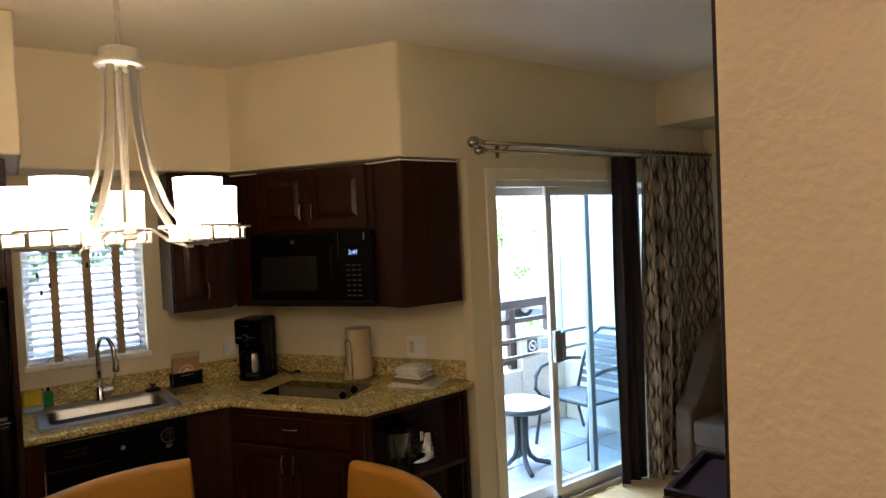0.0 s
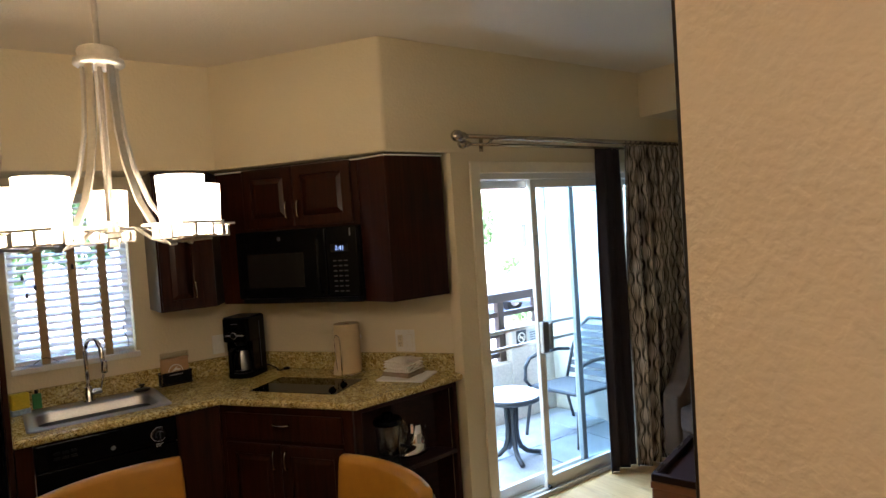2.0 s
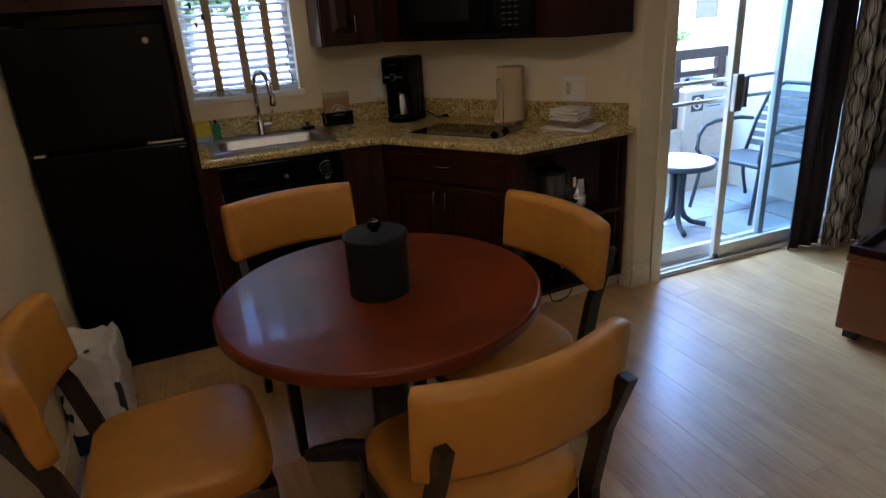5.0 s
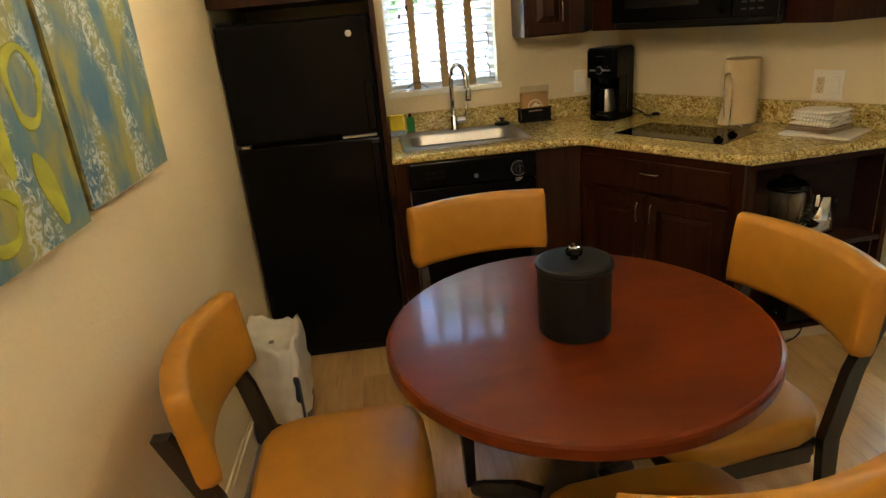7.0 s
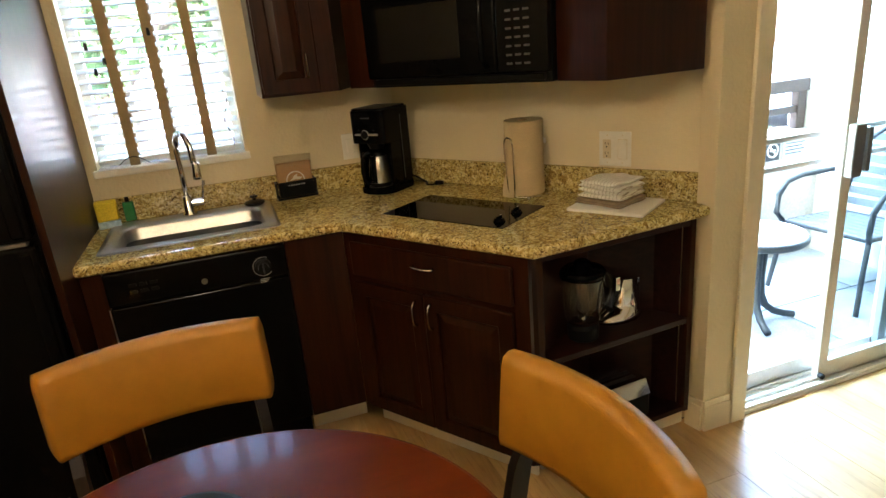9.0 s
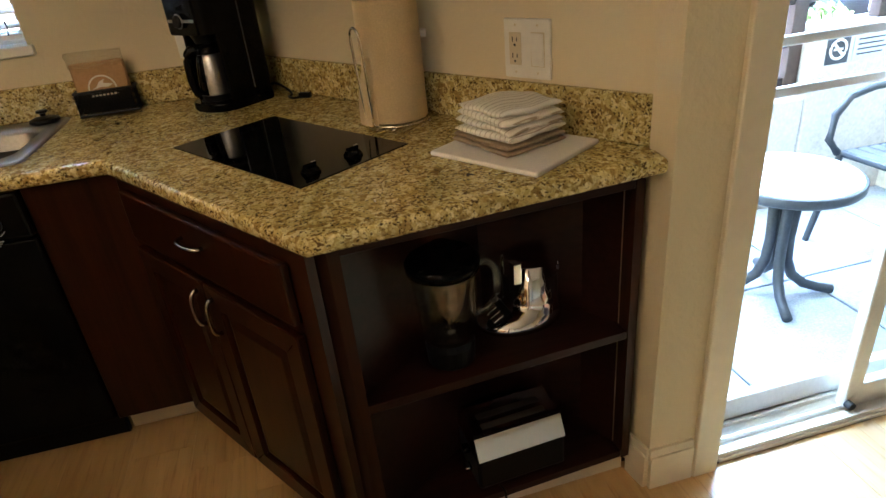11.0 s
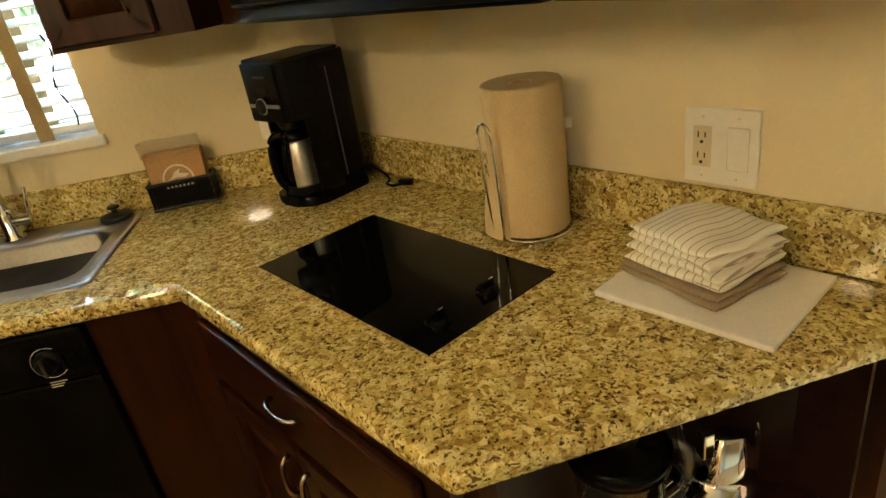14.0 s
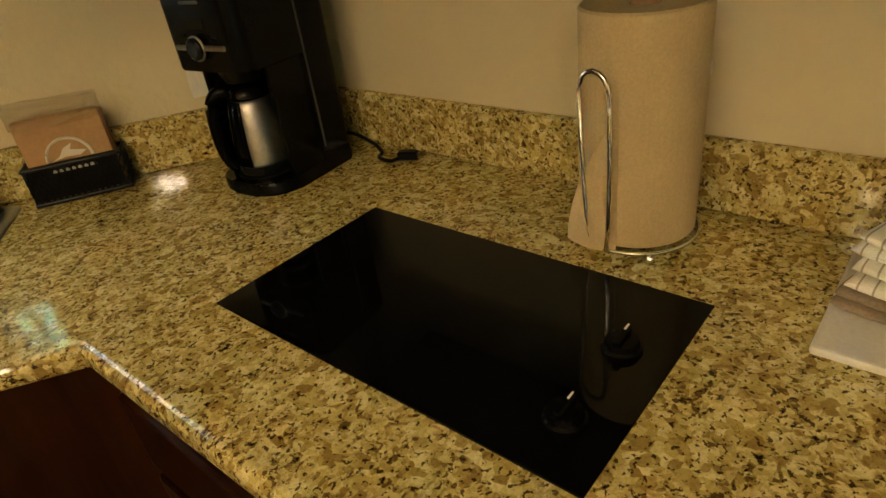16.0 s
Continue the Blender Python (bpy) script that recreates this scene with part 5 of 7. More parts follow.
# ---- sitting area ----
def ottoman():
    o = thing("ottoman", pose(3.005, 1.965, 0, 0, 0, 16), "tan leather box ottoman with a recessed dark brown tray top", "ottoman")
    W, D, R = 0.64, 0.98, 0.035
    part("body", box(0, W, -D, 0, 0.045, 0.38, 0.012, 3), TANLEATHER, o)
    part("top_band", box(-0.003, W + 0.003, -D - 0.003, 0.003, 0.381, 0.418, 0.006), TANLEATHER, o)
    for x0, x1, y0, y1 in ((0.0, R, -D, 0.0), (W - R, W, -D, 0.0), (R, W - R, -R, 0.0), (R, W - R, -D, -D + R)):
        part("tray_side", box(x0 + 0.001, x1 - 0.001, y0 + 0.001, y1 - 0.001, 0.4185, 0.455, 0.004), BROWNLEATHER, o, "dark brown tray side")
    part("tray", box(R, W - R, -D + R, -R, 0.4185, 0.428, 0.003, 1), BROWNLEATHER, o, "dark brown leather tray")
    # two chrome strips added on the back rim as glints of daylight
    for x in (0.05, 0.38):
        part("tray_clip", box(x, x + 0.11, -0.022, -0.010, 0.4552, 0.459, 0.001, 1), CHROME, o, "chrome strip imitating a light glint on the rim")
    for x in (0.06, W - 0.06):
        for y in (-0.06, -D + 0.06):
            part("foot", box(x - 0.03, x + 0.03, y - 0.03, y + 0.03, 0, 0.044), ESPRESSO, o)


ottoman()


def sofa():
    s_ = thing("sofa", pose(4.02, 2.60, 0), "taupe woven sofa with a sloped arm behind the curtain", "sofa")
    L, D = 2.3, 0.80
    part("base", box(0.03, D, -L, -0.02, 0.10, 0.30, 0.02, 3), UPHOL, s_)
    for k in range(2):
        part("seat_cushion", box(-0.02, D - 0.2, -0.14 - (k + 1) * (L - 0.3) / 2 + 0.005, -0.14 - k * (L - 0.3) / 2 - 0.005, 0.302, 0.47, 0.035, 4), UPHOL, s_, smooth=True)
        part("back_cushion", box(D - 0.44, D - 0.04, -0.14 - (k + 1) * (L - 0.3) / 2 + 0.005, -0.14 - k * (L - 0.3) / 2 - 0.005, 0.472, 0.95, 0.05, 4), UPHOL, s_, smooth=True)
    for y0 in (-0.135, -L):
        bm = bmesh.new()
        pr = [(0.0, 0.10), (D, 0.10), (D, 1.06), (D - 0.30, 1.08), (D - 0.44, 1.02), (D - 0.53, 0.86), (D - 0.60, 0.70), (D - 0.68, 0.58), (0.0, 0.53)]
        va = [bm.verts.new((x, y0, z)) for x, z in pr]
        vb = [bm.verts.new((x, y0 + 0.13, z)) for x, z in pr]
        bm.faces.new(va), bm.faces.new(vb[::-1])
        for i in range(len(pr)):
            bm.faces.new((va[i], va[(i + 1) % len(pr)], vb[(i + 1) % len(pr)], vb[i]))
        bmesh.ops.bevel(bm, geom=bm.edges[:], offset=0.025, segments=3, profile=0.5, affect='EDGES')
        part("arm", bm, UPHOL, s_, smooth=True)
    for x in (0.08, D - 0.08):
        for y in (-0.08, -L + 0.08):
            part("foot", box(x - 0.03, x + 0.03, y - 0.03, y + 0.03, 0, 0.10), ESPRESSO, s_)


sofa()


# ---- dining set ----
def dining_table():
    t = thing("dining_table", pose(0.851, 1.968, 0.010), "round red mahogany pedestal dining table with a glossy top", "table")
    R = 0.492
    part("tabletop", lathe([(0, 0.708), (R - 0.014, 0.708), (R - 0.005, 0.710), (R - 0.001, 0.716), (R, 0.740), (R - 0.004, 0.747), (R - 0.012, 0.75), (0, 0.75)], 96), TABLEWOOD, t, smooth=False)
    part("apron", lathe([(0.0, 0.66), (0.16, 0.66), (0.20, 0.707), (0, 0.707)], 40), ESPRESSO, t)
    part("column", lathe([(0, 0.10), (0.11, 0.10), (0.10, 0.16), (0.065, 0.26), (0.06, 0.5), (0.08, 0.6), (0.12, 0.659), (0, 0.659)], 40), ESPRESSO, t, smooth=True)
    leg = None
    for a in (45, 135, 225, 315):
        if leg is None:
            leg = part("foot", tube([(0.05, 0, 0.11), (0.20, 0, 0.085), (0.34, 0, 0.028), (0.38, 0, 0.012)], [0.045, 0.04, 0.03, 0.022], 10), ESPRESSO, t, m=pose(0, 0, 0, 0, 0, a))
        else:
            again(leg, pose(0, 0, 0, 0, 0, a), t)


dining_table()


def sweep_pad(half, y_end, y_mid, z0, z1, th, lean):
    """A curved upholstered back pad, bowed away from the sitter."""
    bm = bmesh.new()
    n, k = 18, 12
    rings = []
    for i in range(n + 1):
        u = -1 + 2 * i / n
        x = half * u
        y = y_mid + (y_end - y_mid) * u * u
        dy = 2 * (y_end - y_mid) * u / half
        nl = math.hypot(1, dy)
        nx, ny = -dy / nl, 1 / nl
        tt = th * (1 - 0.10 * abs(u) ** 6)
        ring = []
        for j in range(k):
            a = 2 * math.pi * j / k
            ca, sa = math.cos(a), math.sin(a)
            px = math.copysign(abs(ca) ** 0.35, ca) * tt / 2
            pz = math.copysign(abs(sa) ** 0.35, sa) * (z1 - z0) / 2
            z = (z0 + z1) / 2 + pz
            ring.append(bm.verts.new((x + nx * px, y + ny * px + lean * (z - z0), z)))
        rings.append(ring)
    for a, c in zip(rings, rings[1:]):
        for j in range(k):
            bm.faces.new((a[j], a[(j + 1) % k], c[(j + 1) % k], c[j]))
    for ring, sx in ((rings[0], -1), (rings[-1], 1)):
        cx = sum((v.co for v in ring), Vector()) / k
        inner = [bm.verts.new(cx + (v.co - cx) * 0.8 + Vector((0.006 * sx, 0, 0))) for v in ring]
        for j in range(k):
            bm.faces.new((ring[j], ring[(j + 1) % k], inner[(j + 1) % k], inner[j]))
        bm.faces.new(inner)
    return bm


def dining_chair(m):
    c = thing("dining_chair", m, "mustard leather dining chair with a curved back and dark wooden legs", "chair", "chairs round the table")
    bm = bmesh.new()
    n = 20
    ring = []
    for i in range(n):
        a = 2 * math.pi * i / n
        x = math.copysign(abs(math.cos(a)) ** 0.42, math.cos(a)) * 0.235
        y = math.copysign(abs(math.sin(a)) ** 0.5, math.sin(a)) * 0.235
        if y < 0:
            x *= 1.05
        ring.append((x, y - 0.025))
    layers = []
    for z, f in ((0.385, 0.97), (0.40, 1.0), (0.445, 1.0), (0.462, 0.975), (0.472, 0.90), (0.478, 0.6), (0.480, 0.2)):
        layers.append([bm.verts.new((x * f, (y + 0.025) * f - 0.025, z)) for x, y in ring])
    for a, b_ in zip(layers, layers[1:]):
        for j in range(n):
            bm.faces.new((a[j], a[(j + 1) % n], b_[(j + 1) % n], b_[j]))
    bm.faces.new(layers[0][::-1]), bm.faces.new(layers[-1])
    part("seat", bm, ORANGE, c, "mustard leather seat", smooth=True)
    part("backrest", sweep_pad(0.258, 0.215, 0.275, 0.655, 0.882, 0.062, 0.10), ORANGE, c, "curved mustard leather backrest", smooth=True)
    b = box(-0.215, 0.215, -0.245, -0.215, 0.325, 0.384, 0.003, 1)
    part("apron", b, ESPRESSO, c)
    part("apron", box(-0.205, 0.205, 0.15, 0.178, 0.325, 0.384, 0.003, 1), ESPRESSO, c)
    for sx in (-1, 1):
        part("side_rail", box(sx * 0.215 - 0.013, sx * 0.215 + 0.013, -0.214, 0.149, 0.325, 0.384, 0.003, 1), ESPRESSO, c)
        bm = bmesh.new()
        pr = [(-0.225, 0.0, 0.032), (-0.225, 0.384, 0.044)]
        for (ya, za, wa), (yb, zb, wb) in zip(pr, pr[1:]):
            lo = [bm.verts.new((sx * 0.215 + dx * wa / 2, ya + dy * wa / 2, za)) for dx, dy in ((-1, -1), (1, -1), (1, 1), (-1, 1))]
            hi = [bm.verts.new((sx * 0.215 + dx * wb / 2, yb + dy * wb / 2, zb)) for dx, dy in ((-1, -1), (1, -1), (1, 1), (-1, 1))]
            bm.faces.new(lo[::-1]), bm.faces.new(hi)
            for i in range(4):
                bm.faces.new((lo[i], lo[(i + 1) % 4], hi[(i + 1) % 4], hi[i]))
        part("front_leg", bm, ESPRESSO, c)
        bm = bmesh.new()
        pr = [(0.275, 0.0, 0.034), (0.215, 0.20, 0.042), (0.19, 0.40, 0.05), (0.232, 0.60, 0.046), (0.302, 0.775, 0.036)]
        rings = [[bm.verts.new((sx * (0.215 + 0.012 * (z > 0.3)) + dx * 0.014, y + dy * w / 2, z)) for dx, dy in ((-1, -1), (1, -1), (1, 1), (-1, 1))] for y, z, w in pr]
        bm.faces.new(rings[0][::-1]), bm.faces.new(rings[-1])
        for a, b_ in zip(rings, rings[1:]):
            for i in range(4):
                bm.faces.new((a[i], a[(i + 1) % 4], b_[(i + 1) % 4], b_[i]))
        part("rear_leg", bm, ESPRESSO, c)
    return c


first = dining_chair(pose(0.76, 2.535, 0, 0, 0, 7))
copy_thing(first, pose(1.285, 2.03, 0, 0, 0, -84))
copy_thing(first, pose(0.185, 1.915, 0, 0, 0, 92))
copy_thing(first, pose(0.925, 1.485, 0, 0, 0, 185))


def ice_bucket():
    b = thing("ice_bucket", pose(0.845, 1.938, 0.7605) @ Matrix.Diagonal((1.03, 1.03, 1.0, 1.0)), "black leatherette ice bucket with a chrome-topped lid", "ice bucket")
    part("body", lathe([(0, 0), (0.084, 0), (0.088, 0.004), (0.089, 0.168), (0.086, 0.172), (0, 0.172)], 48), BUCKET, b, smooth=False)
    part("lid", lathe([(0, 0.1725), (0.092, 0.1725), (0.094, 0.178), (0.092, 0.186), (0.084, 0.190), (0, 0.191)], 48), BUCKET, b)
    k = part("knob", lathe([(0, 0.191), (0.010, 0.191), (0.010, 0.198), (0.019, 0.203), (0.021, 0.213), (0.015, 0.221), (0, 0.223)], 24), BLACK, b, smooth=True)
    part("knob_cap", lathe([(0, 0.2232), (0.013, 0.2225), (0.011, 0.226), (0, 0.227)], 24), CHROME, k, "chrome cap")


ice_bucket()


def chandelier():
    cx, cy = 0.71, 2.075
    c = thing("chandelier", pose(cx, cy, 0), "satin nickel five-light chandelier with lit opal glass shades", "chandelier")
    part("ceiling_rose", lathe([(0, CZ - 0.001), (0.065, CZ - 0.001), (0.065, CZ - 0.02), (0.05, CZ - 0.03), (0, CZ - 0.03)], 32), NICKEL, c)
    part("stem", tube([(0, 0, CZ - 0.03), (0, 0, 2.352)], 0.008, 12), NICKEL, c)
    part("cap", lathe([(0, 2.352), (0.02, 2.352), (0.05, 2.345), (0.056, 2.335), (0.052, 2.318), (0.066, 2.312), (0.068, 2.298), (0.06, 2.292), (0, 2.292)], 40), NICKEL, c, smooth=True)
    part("centre_rod", tube([(0, 0, 2.292), (0, 0, 1.85)], 0.006, 10), NICKEL, c)
    part("hub", lathe([(0, 1.85), (0.022, 1.848), (0.022, 1.835), (0.036, 1.832), (0.036, 1.815), (0.022, 1.812), (0.022, 1.80), (0.012, 1.795), (0.014, 1.772), (0, 1.77)], 28), NICKEL, c)
    to_cam = Vector((-0.148, -0.989, 0))
    right = Vector((0.989, -0.148, 0))
    arm = shade = hold = rod = None
    for k in range(5):
        th = radians(-33 + 72 * k)
        d = to_cam * math.cos(th) + right * math.sin(th)
        m = pose(0, 0, 0, 0, 0, math.degrees(math.atan2(d.y, d.x)))
        R = 0.272
        if arm is None:
            # flat strap that bows from the cap down and out
            prof = [(0.045, 2.30), (0.047, 2.20), (0.055, 2.10), (0.075, 2.0), (0.112, 1.90), (0.16, 1.83), (0.20, 1.79), (0.232, 1.770)]
            bm = bmesh.new()
            rings = []
            for i, (r, z) in enumerate(prof):
                a = prof[max(i - 1, 0)]
                q = prof[min(i + 1, len(prof) - 1)]
                tx, tz = q[0] - a[0], q[1] - a[1]
                L = math.hypot(tx, tz)
                nx, nz = -tz / L * 0.0035, tx / L * 0.0035
                w = 0.011
                rings.append([bm.verts.new(p) for p in ((r + nx, -w, z + nz), (r + nx, w, z + nz), (r - nx, w, z - nz), (r - nx, -w, z - nz))])
            bm.faces.new(rings[0]), bm.faces.new(rings[-1][::-1])
            for a, q in zip(rings, rings[1:]):
                for i in range(4):
                    bm.faces.new((a[i], a[(i + 1) % 4], q[(i + 1) % 4], q[i]))
            arm = part("arm", bm, NICKEL, c, m=m)
            rod = part("spoke", tube([(0.03, 0, 1.825), (0.09, 0, 1.822), (0.15, 0, 1.79), (0.20, 0, 1.777), (R + 0.03, 0, 1.782)], 0.007, 8, flat=0.6), NICKEL, c, m=m)
            bm = box(R - 0.06, R + 0.06, -0.06, 0.06, 1.786, 1.792)
            for z in (1.822,):
                for ya, yb, xa, xb in ((-0.074, -0.07, -0.074, 0.074), (0.07, 0.074, -0.074, 0.074), (-0.07, 0.07, -0.074, -0.07), (-0.07, 0.07, 0.07, 0.074)):
                    box(R + xa, R + xb, ya, yb, z, z + 0.007, bm=bm)
            for sx in (-0.072, 0.072):
                for sy in (-0.03, 0.03):
                    box(R + sx - 0.004, R + sx + 0.004, sy - 0.004, sy + 0.004, 1.786, 1.822, bm=bm)
                    box(R + sy - 0.004, R + sy + 0.004, sx - 0.004, sx + 0.004, 1.786, 1.822, bm=bm)
            for s_ in (-1, 1):
                box(R + s_ * 0.06 if s_ > 0 else R - 0.075, R + 0.075 if s_ > 0 else R - 0.06, -0.034, 0.034, 1.786, 1.791, bm=bm)
                box(R - 0.034, R + 0.034, 0.06 if s_ > 0 else -0.075, 0.075 if s_ > 0 else -0.06, 1.786, 1.791, bm=bm)
            hold = part("shade_holder", bm, NICKEL, c, "square bar cradle", m=m)
            shade = part("shade", lathe([(0.0, 1.793), (0.053, 1.793), (0.057, 1.80), (0.063, 1.955), (0.060, 1.955), (0.054, 1.803), (0.0, 1.80)], 40, at=(R, 0, 0)), SHADE, c, "lit opal glass shade", m=m, smooth=True)
        else:
            for o in (arm, rod, hold, shade):
                again(o, m, c)


chandelier()


# guessed lamp behind the camera, added to brighten the hall wall and room
def hall_fill():
    l = thing("hall_ceiling_light", pose(0.45, -0.9, CZ), "added unseen flush ceiling light that fills the entry hall", "ceiling light")
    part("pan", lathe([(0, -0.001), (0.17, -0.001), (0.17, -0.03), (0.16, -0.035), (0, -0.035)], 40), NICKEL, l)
    part("diffuser", lathe([(0.155, -0.0355), (0.15, -0.06), (0.11, -0.085), (0.05, -0.098), (0, -0.10)], 40), HALLFILL, l, "glowing bowl of the added fill light", smooth=True)


hall_fill()


def canvases():
    for y0, y1, z0, z1 in ((1.84, 2.315, 1.225, 2.02), (1.33, 1.815, 1.21, 2.02)):
        p = thing("canvas_painting", pose(LX + 0.001, (y0 + y1) / 2, (z0 + z1) / 2), "abstract blue, white and yellow-green canvas painting", "painting", "pair of canvases")
        hy, hz = (y1 - y0) / 2, (z1 - z0) / 2
        part("stretcher", box(0.0, 0.056, -hy, hy, -hz, hz, 0.003, 1), CANVAS, p)
        part("painted_face", box(0.0562, 0.0582, -hy + 0.001, hy - 0.001, -hz + 0.001, hz - 0.001), PAINTING, p)
        if y0 > 1.5:
            continue
        # broad leaf and loop strokes on the one canvas
        for u, w, ru, rw, tilt, hollow in ((0.11, 0.09, 0.022, 0.09, -8, False), (0.03, -0.12, 0.03, 0.15, 3, False), (0.15, -0.13, 0.048, 0.065, -12, True), (0.135, -0.31, 0.026, 0.075, 18, False),
                                           (-0.03, -0.32, 0.055, 0.045, 0, True), (-0.11, 0.14, 0.075, 0.085, 20, True), (-0.15, -0.17, 0.03, 0.11, 14, False), (0.14, 0.30, 0.07, 0.05, 30, False)):
            ring = [(ru * math.cos(a) * (1 + 0.12 * math.sin(3 * a)), rw * math.sin(a)) for a in [2 * math.pi * i / 28 for i in range(28)]]
            if hollow:
                bm = tube([(0.0, a, c) for a, c in ring], [0.010 + 0.003 * math.sin(i * 0.7) for i in range(28)], 8, closed=True)
                for v in bm.verts:
                    v.co.x *= 0.12
            else:
                bm = prism(ring, 0.0, 0.0012)
                for v in bm.verts:
                    v.co = Vector((v.co.z, v.co.x, v.co.y))
            part("brush_stroke", bm, CHARTREUSE, p, "yellow-green brush stroke", pose(0.0584, u, w, tilt, 0, 0), smooth=hollow)


canvases()


def bin_():
    b = thing("waste_bin", pose(-0.128, 2.80, 0) @ Matrix.Diagonal((1.0, 1.0, 0.93, 1.0)), "dark blue waste bin with a white liner hanging over it", "bin")
    w, d = 0.105, 0.14
    part("bucket", prism([(-w, -d), (w, -d), (w, d), (-w, d)], 0.0, 0.30, 0.015), BINBLUE, b)
    rng = random.Random(4)
    bm = bmesh.new()
    rings = []
    n = 64
    ph = [rng.uniform(0, 6.3) for _ in range(6)]
    for z, s_, f in ((0.09, 1.12, 1.0), (0.14, 1.16, 1.2), (0.20, 1.13, 0.9), (0.26, 1.16, 1.2), (0.31, 1.12, 1.0), (0.36, 1.14, 1.3), (0.40, 1.12, 1.2), (0.43, 1.10, 1.0), (0.455, 1.05, 0.8), (0.45, 0.94, 0.8), (0.42, 0.80, 0.6), (0.41, 0.45, 0.3), (0.405, 0.1, 0.0)):
        ring = []
        for i in range(n):
            a = 2 * math.pi * i / n
            x = math.copysign(abs(math.cos(a)) ** 0.6, math.cos(a)) * w * s_
            y = math.copysign(abs(math.sin(a)) ** 0.6, math.sin(a)) * d * s_
            k = f * (0.005 * math.sin(9 * a + ph[0] + 14 * z) + 0.004 * math.sin(17 * a + ph[1] - 22 * z) + 0.003 * math.sin(5 * a + ph[2] + 40 * z))
            up = (0.022 * math.sin(3 * a + ph[3]) + 0.008 * math.sin(11 * a + ph[4])) * (z > 0.42 or z < 0.1)
            ring.append(bm.verts.new((x + k * math.cos(a), y + k * math.sin(a), z + up)))
        rings.append(ring)
    for a, c in zip(rings, rings[1:]):
        for j in range(n):
            bm.faces.new((a[j], a[(j + 1) % n], c[(j + 1) % n], c[j]))
    part("liner", bm, BAGPLASTIC, b, "crumpled white bin liner", smooth=True)


bin_()

# ---- on the worktop ----
def sink():
    s_ = thing("sink", pose(0, 0, 0), "stainless steel drop-in kitchen sink", "sink")
    x0, x1, y0, y1 = 0.488, 1.142, 3.585, 4.075
    bx0, bx1, by0, by1 = 0.535, 1.095, 3.645, 3.965
    bm = bmesh.new()
    z = TOPZ + 0.006

    def ring(a0, a1, c0, c1, z, r, n=6):
        out = []
        for cx, cy, st in ((a1 - r, c0 + r, -90), (a1 - r, c1 - r, 0), (a0 + r, c1 - r, 90), (a0 + r, c0 + r, 180)):
            for i in range(n + 1):
                a = radians(st + 90 * i / n)
                out.append(bm.verts.new((cx + r * math.cos(a), cy + r * math.sin(a), z)))
        return out
    rs = [ring(x0, x1, y0, y1, TOPZ + 0.001, 0.03), ring(x0 + 0.003, x1 - 0.003, y0 + 0.003, y1 - 0.003, z, 0.03), ring(x0 + 0.016, x1 - 0.016, y0 + 0.016, y1 - 0.016, z - 0.001, 0.028),
          ring(bx0, bx1, by0, by1, z - 0.001, 0.06), ring(bx0 + 0.008, bx1 - 0.008, by0 + 0.008, by1 - 0.008, z - 0.012, 0.06),
          ring(bx0 + 0.02, bx1 - 0.02, by0 + 0.02, by1 - 0.02, TOPZ - 0.14, 0.06), ring(bx0 + 0.045, bx1 - 0.045, by0 + 0.045, by1 - 0.045, TOPZ - 0.165, 0.05), ring(bx0 + 0.2, bx1 - 0.2, by0 + 0.12, by1 - 0.12, TOPZ - 0.17, 0.03)]
    for a, c in zip(rs, rs[1:]):
        for j in range(len(a)):
            bm.faces.new((a[j], a[(j + 1) % len(a)], c[(j + 1) % len(a)], c[j]))
    bm.faces.new(rs[-1])
    part("bowl", bm, SINKSTEEL, s_, smooth=True)
    part("drain", lathe([(0.0, 0.0), (0.028, 0.0), (0.04, 0.003), (0.04, 0.001)], 24), DARKSLOT, s_, "dark drain", pose(0.815, 3.80, TOPZ - 0.1695))
    f = thing("kitchen_faucet", pose(0.80, 4.025, TOPZ + 0.006), "chrome gooseneck kitchen faucet with a side lever", "faucet")
    part("base", lathe([(0, 0), (0.03, 0), (0.03, 0.006), (0.022, 0.012), (0.022, 0.075), (0.018, 0.085), (0, 0.085)], 28), CHROME, f, smooth=True)
    pts = [(0, 0, 0.08), (0, 0, 0.2), (0, 0, 0.28)] + [(0.055 * (1 - math.cos(a)) * 0.55, -0.075 * (1 - math.cos(a)), 0.28 + 0.075 * math.sin(a)) for a in [math.pi * i / 10 for i in range(1, 10)]] + [(0.062, -0.152, 0.265), (0.064, -0.156, 0.235)]
    part("spout", tube(pts, 0.0125, 12), CHROME, f, smooth=True)
    part("spray_head", lathe([(0, 0), (0.017, 0), (0.018, 0.012), (0.0155, 0.06), (0.013, 0.065), (0, 0.065)], 20), CHROME, f, m=pose(0.066, -0.16, 0.175, 4, 3, 0), smooth=True)
    lv = part("lever_hub", lathe([(0, 0), (0.016, 0), (0.016, 0.05), (0, 0.052)], 18), CHROME, f, m=pose(0.015, 0, 0.05, 0, 90, 0))
    part("lever", tube([(0, 0, 0.045), (-0.05, -0.005, 0.055), (-0.09, -0.008, 0.065)], [0.006, 0.0055, 0.007], 8), CHROME, lv, smooth=True)
    p = thing("sink_stopper", pose(1.072, 4.035, TOPZ + 0.006), "black rubber sink stopper lying on the sink rim", "stopper")
    part("disc", lathe([(0, 0), (0.040, 0), (0.045, 0.004), (0.043, 0.011), (0.030, 0.016), (0.014, 0.018), (0, 0.02)], 28), BLACKMATT, p)
